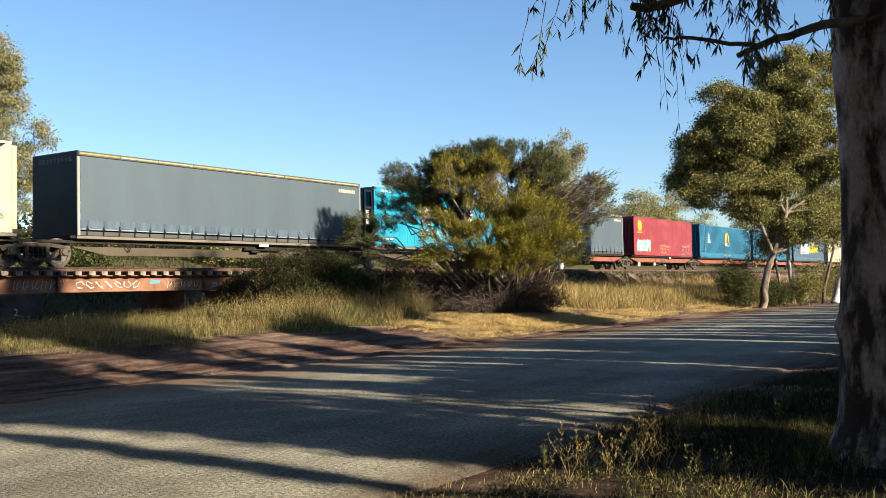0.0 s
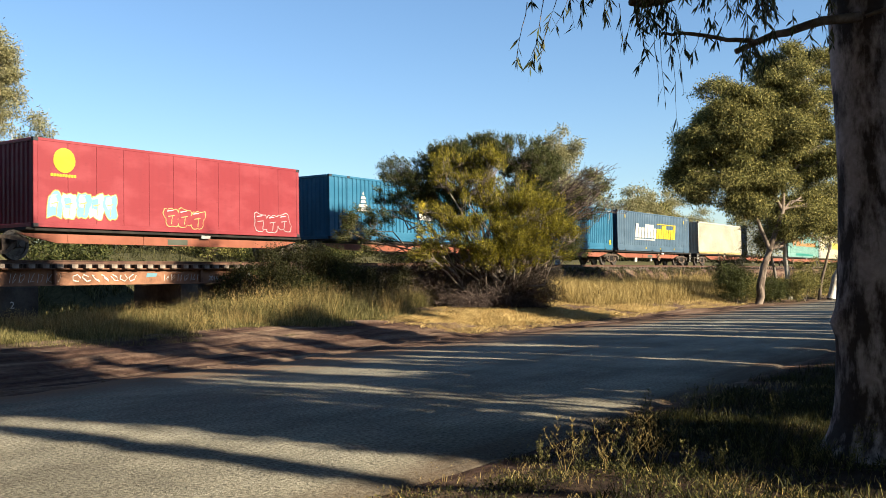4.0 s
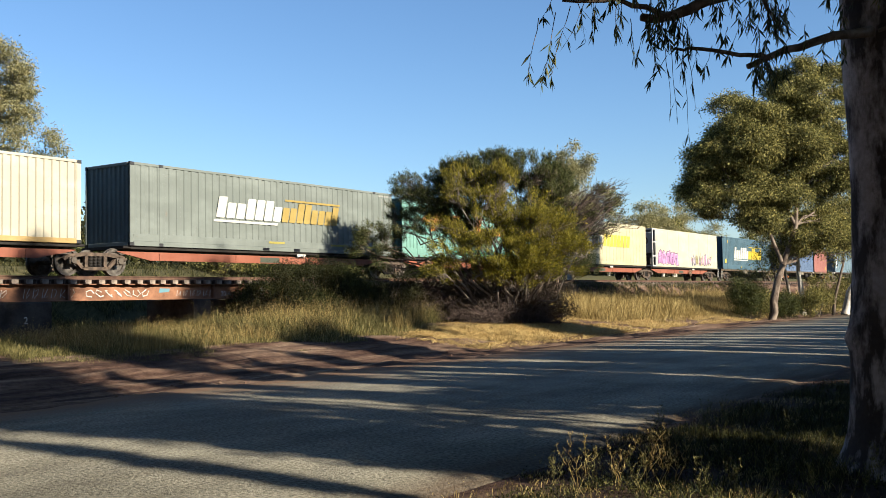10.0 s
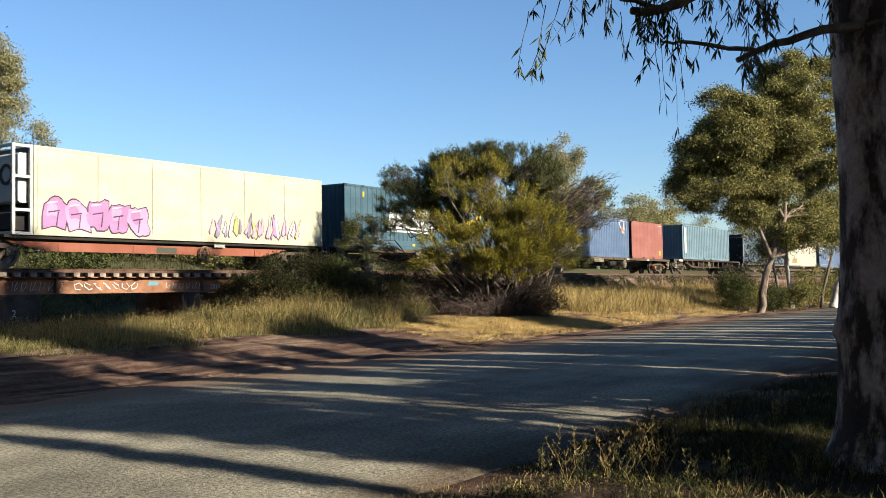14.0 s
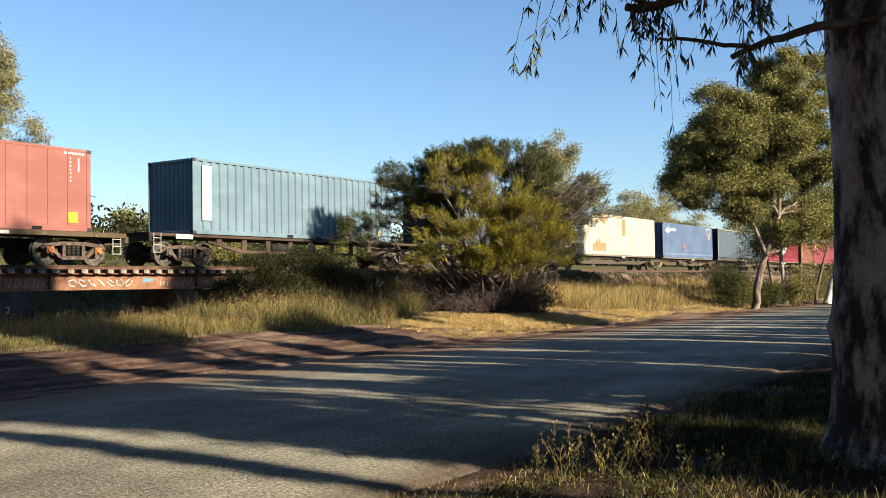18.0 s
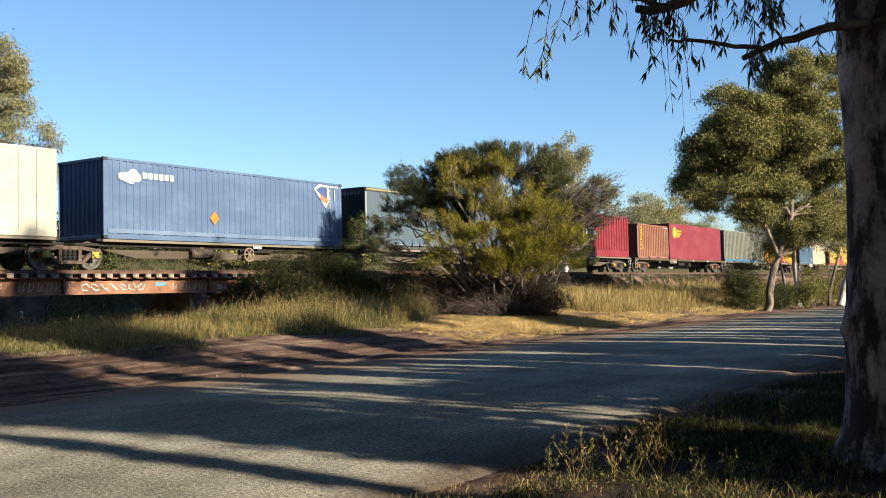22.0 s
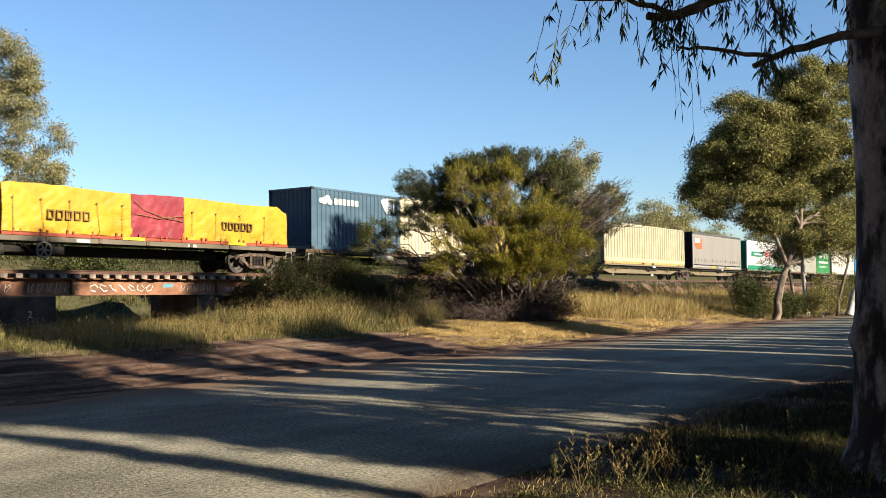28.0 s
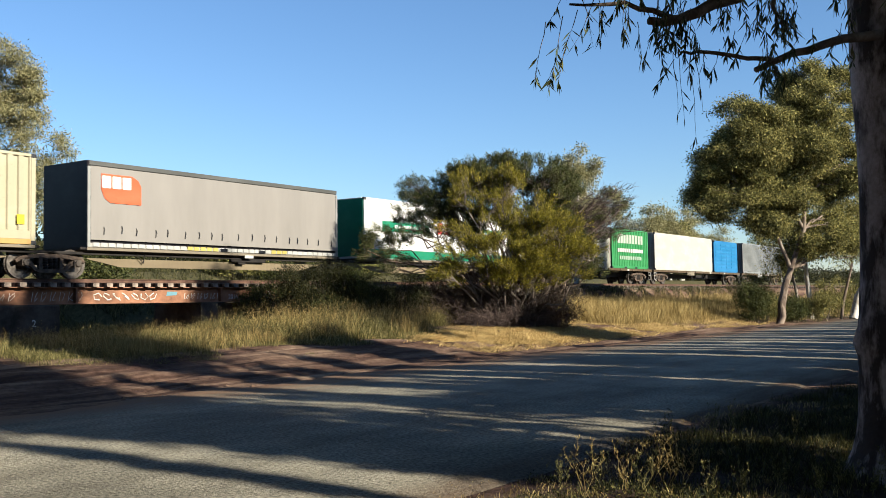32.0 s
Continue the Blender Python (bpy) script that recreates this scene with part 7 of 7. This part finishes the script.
        shape(c, "logo_diamond", [(10.4, 2.4), (10.75, 2.62), (11.35, 2.6), (11.38, 1.98), (11.15, 1.62)], M_WHITE)
        shape(c, "logo_diamond", [(10.55, 2.36), (10.82, 2.52), (11.25, 2.5), (11.2, 1.9)], paint((0.10, 0.14, 0.30), 0.5), -1.23)
        shape(c, "logo_bar", [(10.75, 2.0), (11.2, 1.8), (11.3, 1.98), (10.85, 2.17)], paint((0.60, 0.25, 0.12), 0.5), -1.238)
        codes(c, 12.19, 2.72)
        if q > 290:
            shape(c, "hazard_diamond", [(4.62, 0.9), (4.85, 0.65), (5.08, 0.9), (4.85, 1.15)], paint((0.8, 0.28, 0.04), 0.5))
            part("skirt_rail", Mesh().box(0.16, 12.03, -1.226, -1.206, 0.2, 0.34), paint((0.20, 0.27, 0.40), 0.5), c)
    c = smooth_box(235.75, 6.06, 2.68, (0.40, 0.15, 0.115), "brick-red twenty-foot container with white codes", z=DECK_Z + 0.06, seams=8)
    codes(c, 6.06, 2.68)
    shape(c, "marker_plate", [(5.2, 0.28), (5.55, 0.28), (5.55, 0.62), (5.2, 0.62)], M_YELLOW)
    for x in (2.0, 3.9):
        part("fork_pocket", Mesh().box(x, x + 0.36, -1.224, -1.221, 0.015, 0.125), M_BLACK, c)
    c = corrugated(246.19, 12.19, 2.80, (0.215, 0.31, 0.37), "pale blue-grey corrugated container with a white patch", z=DECK_Z + 0.16, depth=0.05, pitch=0.42)
    part("white_patch", Mesh().box(0.46, 0.92, -1.226, -1.206, 0.52, 2.55), paint((0.80, 0.77, 0.68), 0.5, 0.1, 0.02), c)
    shape(c, "marker_plate", [(11.2, 0.3), (11.35, 0.3), (11.35, 0.5), (11.2, 0.5)], M_YELLOW)
    # beige platforms
    c = reefer(277.86, 14.5, 2.76, (0.68, 0.63, 0.48), "scuffed off-white refrigerated container with peeled brown patches", seams=22)
    peel = paint((0.42, 0.30, 0.14), 0.8, 0.3, 0.2)
    shape(c, "peeled_patch", [(3.2, 0.25), (5.35, 0.25), (5.38, 0.82), (4.7, 0.78), (4.5, 0.72), (4.3, 1.15), (4.1, 0.8), (3.9, 1.1), (3.75, 0.75), (3.2, 0.72)], peel)
    shape(c, "peeled_patch", [(4.2, 2.62), (5.75, 2.58), (5.68, 2.3), (5.3, 2.35), (5.2, 2.1), (4.9, 2.15), (4.6, 2.35)], peel)
    shape(c, "peeled_patch", [(8.2, 2.54), (8.8, 2.56), (8.78, 1.4), (8.2, 1.38)], peel)
    shape(c, "peeled_patch", [(3.0, 2.745), (8.4, 2.74), (8.2, 2.66), (3.3, 2.64)], peel, -1.2235)
    c = corrugated(322.77, 14.63, 2.80, (0.31, 0.036, 0.046), "bright red corrugated container with a white star badge", skirt=True, pitch=0.42, depth=0.06)
    shape(c, "logo_star", [(5.29, 1.49), (5.76, 1.68), (5.81, 1.96), (6.49, 2.05), (7.51, 2.57), (8.45, 2.05), (9.09, 2.01), (9.13, 1.73), (9.60, 1.49), (9.13, 1.26), (9.09, 0.98), (8.45, 0.93), (7.51, 0.51), (6.49, 0.93), (5.81, 1.02), (5.76, 1.30)], paint((0.02, 0.02, 0.02), 0.5))
    shape(c, "logo_star", [(5.47, 1.49), (5.85, 1.63), (5.89, 1.89), (6.53, 1.98), (7.51, 2.48), (8.41, 1.98), (9.01, 1.93), (9.05, 1.68), (9.43, 1.49), (9.05, 1.30), (9.01, 1.05), (8.41, 1.01), (7.51, 0.60), (6.53, 1.01), (5.89, 1.10), (5.85, 1.35)], M_WHITE, -1.23)
    bars(c, 6.0, 9.0, 1.2, 1.8, 6, paint((0.02, 0.02, 0.02), 0.5), 0.0, -1.238, 0.3)
    c = corrugated(338.99, 6.06, 2.46, (0.36, 0.15, 0.092), "orange-brown twenty-foot container with a yellow vertical mark", pitch=0.33, depth=0.055)
    for i in range(4):
        z0 = 0.62 + i * 0.43
        for pts in ([(0.52, z0), (0.87, z0), (0.87, z0 + 0.09), (0.52, z0 + 0.09)], [(0.52, z0 + 0.26), (0.87, z0 + 0.26), (0.87, z0 + 0.35), (0.52, z0 + 0.35)], [(0.78, z0 + 0.095), (0.87, z0 + 0.095), (0.87, z0 + 0.255), (0.78, z0 + 0.255)]):
            shape(c, "logo_block", pts, M_YELLOW)
    codes(c, 6.06, 2.46)
    c = smooth_box(345.27, 12.19, 2.74, (0.29, 0.038, 0.052), "crimson box container with a yellow disc badge", seams=1)
    shape(c, "logo_disc", [(1.15 + 0.44 * math.cos(a * 0.3142), 2.05 + 0.42 * math.sin(a * 0.3142)) for a in range(20)], M_YELLOW)
    for k in range(3):
        bars(c, 1.7, 2.65 - 0.2 * k, 2.12 - k * 0.2, 2.26 - k * 0.2, 9, M_YELLOW, 0, -1.222, 0.25)
    c = corrugated(358.48, 12.19, 2.72, (0.235, 0.230, 0.170), "olive-grey corrugated container on a blue sill", sill=paint((0.05, 0.22, 0.42), 0.6, 0.4, 0.2), pitch=0.40, depth=0.055, pockets=False)
    tarped_flat(370.93)
    c = corrugated(384.57, 6.06, H20, (0.105, 0.175, 0.245), "slate blue twenty-foot container with white badge", depth=0.035)
    for k, (dx, dz, r) in enumerate(((0.6, 2.06, 0.12), (0.8, 2.06, 0.16), (1.0, 2.17, 0.15), (1.15, 2.02, 0.13))):
        shape(c, "logo_figure", [(dx + r * 1.2 * math.cos(a * 0.7), dz + r * math.sin(a * 0.7)) for a in range(9)], M_WHITE, -1.222 - 0.001 * k)
    bars(c, 1.42, 3.1, 1.94, 2.2, 6, M_WHITE, 0.0, -1.222, 0.2)
    shape(c, "logo_diamond", [(4.62, 2.3), (4.8, 2.45), (5.2, 2.4), (5.2, 1.95), (5.05, 1.75)], M_WHITE)
    codes(c, 6.06, H20)
    shape(c, "marker_plate", [(5.1, 0.32), (5.35, 0.32), (5.35, 0.62), (5.1, 0.62)], M_YELLOW)
    c = corrugated(390.68, 6.06, 2.62, (0.74, 0.64, 0.42), "sandy cream twenty-foot container", depth=0.035)
    for x in (0.68, 4.75):
        for i, (z0, z1) in enumerate(((2.05, 2.25), (1.55, 1.95), (0.8, 0.95))):
            shape(c, "code_mark", [(x, z0), (x + 0.28, z0), (x + 0.28, z1), (x, z1)], paint((0.28, 0.24, 0.2), 0.6))
    tarped_peaked(398.78)
    c = corrugated(412.82, 14.63, 2.78, (0.60, 0.535, 0.36), "cream corrugated container with rusty sill", posts=True, skirt=True, pitch=0.42, depth=0.055, sill=paint((0.66, 0.42, 0.14), 0.6, 0.4, 0.5), dirt=0.15)
    shape(c, "marker_plate", [(14.0, 0.6), (14.25, 0.6), (14.25, 0.9), (14.0, 0.9)], M_YELLOW)
    c = curtain_side(429.28, 12.25, 2.82, (0.25, 0.23, 0.205), "taupe curtain-sided container with an orange badge", False, (0.016, 0.012, 0.016), straps="pockets")
    shape(c, "logo_plate", [(0.5, 1.9), (0.62, 1.62), (0.85, 1.47), (2.08, 1.47), (2.08, 2.1), (1.95, 2.3), (1.7, 2.42), (0.5, 2.42)], paint((0.78, 0.16, 0.06), 0.5, 0.1, 0.02), -1.228)
    bars(c, 0.52, 1.72, 1.95, 2.36, 3, M_WHITE, 0.0, -1.235, 0.12)
    c = smooth_box(443.31, 12.25, 2.70, (0.80, 0.79, 0.74), "white curtain container with green bands and green sill", seams=1)
    grn = paint((0.02, 0.26, 0.13), 0.5, 0.15, 0.02)
    for a, b in ((1.3, 4.9), (8.2, 11.6)):
        shape(c, "logo_band", [(a, 1.25), (b, 1.25), (b, 1.72), (a, 1.72)], grn)
        bars(c, a + 0.9, b - 0.3, 1.4, 1.57, 8, M_WHITE, 0.1, -1.23, 0.25)
    bars(c, 5.6, 7.6, 1.3, 1.85, 3, paint((0.62, 0.06, 0.06), 0.5), 0.15, -1.222, 0.3)
    part("green_sill", Mesh().box(0.17, 12.08, -1.226, -1.221, 0.02, 0.42), grn, c)
    part("front_panel", Mesh().box(-0.012, -0.002, -1.15, 1.15, 0.1, 2.65), grn, c)
    # tail
    smooth_box(456.62, 12.19, 2.70, (0.40, 0.385, 0.31), "plain stone-grey box container", seams=2)
    c = corrugated(469.05, 6.06, 2.66, (0.055, 0.31, 0.09), "green twenty-foot container with white lettering", depth=0.035)
    bars(c, 0.9, 5.2, 1.7, 2.3, 9, paint((0.55, 0.65, 0.5), 0.6), 0.05, -1.222, 0.25)
    bars(c, 0.9, 5.2, 1.1, 1.35, 12, M_WHITE, 0, -1.222, 0.25)
    bars(c, 1.2, 4.9, 0.6, 0.85, 12, paint((0.4, 0.55, 0.4), 0.6), 0, -1.222, 0.25)
    c = smooth_box(476.33, 12.19, 2.70, (0.66, 0.62, 0.53), "plain off-white box container", seams=1, dirt=0.1, rust=0.05)
    c = smooth_box(488.97, 6.06, 2.62, (0.03, 0.22, 0.50), "blue half-height panel container with ribbed sides", seams=1)
    for i in range(7):
        for k in range(4):
            part("side_rib", Mesh().box(0.4 + k * 1.35, 1.55 + k * 1.35, -1.228, -1.213, 0.35 + i * 0.31, 0.50 + i * 0.31, 0.006), paint((0.04, 0.26, 0.55), 0.5), c)
    corrugated(496.6, 12.19, 2.70, (0.30, 0.31, 0.30), "plain grey corrugated container")
    # wagons
    pack([(3.1, 17.4), (19.52, 34.15), (35.14, 47.44)], "belly", BEIGE_SHADED, "articulated well wagon with grimy beige bellied side sills, darkened for shade")
    pack([(48.91, 63.54), (65.5, 77.69), (79.63, 94.26), (95.08, 109.71), (110.54, 125.17)], "low", REDBROWN, "articulated skeletal wagon with red-brown sills", "grey", (118.3,), (86.2,))
    pack([(127.51, 139.7), (141.6, 156.23), (157.01, 171.64), (172.14, 186.44), (187.7, 202.0)], "low", REDBROWN, "articulated skeletal wagon with red-brown sills", "grey", (132.9, 159.1, 195.4), (133.4, 163.9))
    wagon(202.9, 220.4, "flat", OCHRE, "long flat container wagon with grimy ochre-brown side sills", "grey")
    wagon(222.1, 243.2, "flat", OCHRE, "long flat container wagon with grimy ochre-brown side sills", "orange", 12.3, DECK_Z + 0.06)
    wagon(244.2, 261.6, "skeletal", BROWN, "brown skeletal wagon with pierced side girders", "grey", 8.5, DECK_Z + 0.16)
    pack([(262.75, 277.38), (277.86, 292.36), (294.09, 306.28), (307.94, 322.57), (322.77, 337.4)], "belly", BEIGE_SHADED, "articulated well wagon with grimy beige bellied side sills, darkened for shade", "yellow", (300.7, 329.5), (298.0, 331.0))
    wagon(338.4, 358.2, "flat", OCHRE, "long flat container wagon with grimy ochre-brown side sills", "orange")
    wagon(358.3, 383.6, "flat", DULL, "long flat wagon with dull brown side sills", "grey", 14.06)
    wagon(384.2, 397.2, "flat", OCHRE, "short flat container wagon with grimy ochre-brown side sills", "grey")
    pack([(398.78, 410.98), (412.82, 427.45), (429.28, 441.53), (443.31, 455.56)], "belly", BEIGE, "articulated well wagon with beige bellied side sills")
    wagon(456.2, 475.7, "flat", OCHRE, "long flat container wagon with grimy ochre-brown side sills")
    wagon(476.0, 495.6, "flat", OCHRE, "long flat container wagon with grimy ochre-brown side sills")
    wagon(496.1, 509.3, "flat", OCHRE, "short flat container wagon with grimy ochre-brown side sills")


def scrawl(c, x0, x1, z0, z1, n, fills, line, seed, y=-1.222):
    """Sprayed lettering as overlapping outlined bulges with highlights and drips, unreadable."""
    rng = np.random.default_rng(seed)
    w = (x1 - x0) / n
    lm, hl = paint(line, 0.6, 0.1, 0.02), paint((0.80, 0.72, 0.78), 0.6, 0.1, 0.02)
    for i in range(n):
        cx, cz = x0 + (i + 0.5) * w, (z0 + z1) / 2 + rng.uniform(-0.07, 0.07) * (z1 - z0)
        a0, tilt = rng.uniform(0, 6), rng.uniform(-0.25, 0.25)
        pts = []
        for k in range(22):
            a = 2 * math.pi * k / 22
            r = 1 + 0.10 * math.sin(3 * a + a0) + 0.08 * math.sin(5 * a + 2 * a0) + 0.05 * math.sin(9 * a + a0)
            e = max(abs(math.cos(a)), abs(math.sin(a))) ** 0.7
            pts.append((math.cos(a) * r / e, math.sin(a) * r / e))
        sx, sz = w * 0.58, (z1 - z0) * 0.48
        at_y = y - 0.0016 * (i % 3)

        def place(k, dx=0.0, dz=0.0):
            return [(cx + dx + (px * k + tilt * pz * k) * sx, cz + dz + pz * k * sz) for px, pz in pts]
        shape(c, "spray_outline", place(0.98), lm, at_y)
        shape(c, "spray_fill", place(0.90), paint(fills[i % len(fills)], 0.6, 0.15, 0.02), at_y - 0.006)
        shape(c, "spray_fill", place(0.40, -0.14 * w, 0.22 * sz), paint(fills[(i + 1) % len(fills)], 0.6, 0.15, 0.02), at_y - 0.012)
        dx = rng.uniform(-0.1, 0.1) * w
        shape(c, "spray_outline", [(cx + dx, cz - 0.75 * sz), (cx + dx + 0.05 * w, cz - 0.75 * sz), (cx + dx + 0.12 * w, cz + 0.1 * sz), (cx + dx + 0.08 * w, cz + 0.12 * sz)], lm, at_y - 0.018)
        shape(c, "spray_outline", [(cx - 0.3 * w, cz + 0.02 * sz), (cx + 0.2 * w, cz + 0.16 * sz), (cx + 0.2 * w, cz + 0.24 * sz), (cx - 0.3 * w, cz + 0.10 * sz)], lm, at_y - 0.018)
        shape(c, "spray_highlight", [(cx - 0.36 * w, cz + 0.56 * sz), (cx + 0.1 * w, cz + 0.70 * sz), (cx + 0.1 * w, cz + 0.78 * sz), (cx - 0.34 * w, cz + 0.68 * sz)], hl, at_y - 0.018)


def spikes(c, x0, x1, z0, z1, n, fills, line, seed, y=-1.222):
    """Sprayed lettering as a thicket of slanting pointed strokes, unreadable."""
    rng = np.random.default_rng(seed)
    lm = paint(line, 0.6, 0.1, 0.02)
    for i in range(n):
        a = x0 + (x1 - x0) * (i + rng.uniform(-0.3, 0.3)) / n
        w, lean = rng.uniform(0.7, 1.5) * (x1 - x0) / n, rng.uniform(-0.35, 0.35)
        lo, hi = z0 + rng.uniform(0, 0.2) * (z1 - z0), z1 - rng.uniform(0.0, 0.35) * (z1 - z0)
        pts = [(a, lo + 0.1), (a + 0.5 * w, lo), (a + w, lo + 0.15), (a + w + lean * 0.6, hi - 0.15), (a + 0.6 * w + lean, hi), (a + 0.3 * w + lean * 0.5, hi - 0.3)]
        mx, mz = a + 0.5 * w + lean * 0.4, (lo + hi) / 2
        shape(c, "spray_outline", pts, lm, y - 0.0012 * (i % 4))
        shape(c, "spray_fill", [(mx + (px - mx) * 0.74, mz + (pz - mz) * 0.9) for px, pz in pts], paint(fills[int(rng.integers(len(fills)))], 0.6, 0.15, 0.02), y - 0.009 - 0.0012 * (i % 4))


build_train()


def bridge_writing():
    chalk = two_tone("chalk", (0.45, 0.42, 0.38), (0.80, 0.77, 0.72), 6.0, 0.95)
    y = -0.994
    text(bridge, "2", 17.25, 0.92, 0.30, chalk, -1.256)
    text(bridge, "2016", 25.45, 1.70, 0.24, chalk, y)
    for x0, x1, n, z0, z1, tilt in ((15.2, 17.0, 5, 1.70, 1.95, 0.1), (17.4, 19.3, 6, 1.69, 1.98, 0.1), (23.35, 25.2, 6, 1.70, 1.92, 0.0)):
        w = (x1 - x0) / n
        for i in range(n):
            a, ph = x0 + i * w, 1.7 * i + x0
            m = Mesh()
            m.tube([(a, y - 0.003, z0), (a + 0.03 + tilt * 0.2, y - 0.003, z1)], [0.011, 0.011], 4)
            m.tube([(a + w * (0.1 + 0.55 * abs(math.sin(ph + k))), y - 0.003, z0 + (z1 - z0) * (0.5 + 0.5 * math.sin(ph * 2 + 1.4 * k))) for k in range(4)], [0.010] * 4, 4)
            part("chalk_mark", m, chalk, bridge)
    rng = np.random.default_rng(55)
    bold = two_tone("chalk", (0.52, 0.48, 0.43), (0.76, 0.72, 0.65), 6.0, 0.95)
    for i in range(7):
        x = 19.75 + i * 0.37
        m = Mesh()
        pts = [Vector((x + 0.16 * math.cos(t * 1.3 + i), y - 0.004, 1.82 + 0.12 * math.sin(t * 1.3 + i * 0.4))) for t in range(5)]
        m.tube(pts, [0.022] * 5, 5)
        part("chalk_mark", m, bold, bridge)
    part("blue_patch", Mesh().prism([(22.55, 1.83), (23.0, 1.85), (23.05, 1.97), (22.6, 1.98)], y - 0.004, y), paint((0.22, 0.42, 0.50), 0.8), bridge)
    part("chalk_mark", Mesh().prism([(27.45, 1.68), (27.53, 1.68), (27.6, 2.0), (27.5, 2.0)], y - 0.004, y).prism([(27.56, 1.84), (27.85, 1.88), (27.85, 1.95), (27.57, 1.92)], y - 0.004, y), bold, bridge)


bridge_writing()


def gone(t):
    """How far the train has moved by t seconds; it gains speed."""
    return 11.7426 * t + 0.0284867 * t ** 2 + 0.000156505 * t ** 3


def motions():
    for ob, q, z in RIDERS:
        rows = []
        for t in range(33):
            p = at(q - gone(t), TRACK_D, z)
            rows.append((t, pose(p.x, p.y, p.z, 0, 0, TURN)))
        walk(ob, rows)
    for k, sets in WHEELS.items():
        lead = sets[0]
        walk(lead, [(i / 30, pose(k, 0, 0, 0, -math.degrees(gone(i / 30) / 0.46) % 360, 0)) for i in range(961)])
        for w in sets[1:]:
            w.rotation_mode = "QUATERNION"
            keys = w.animation_data_create()
            keys.action = lead.animation_data.action
            keys.action_slot = lead.animation_data.action_slot


motions()
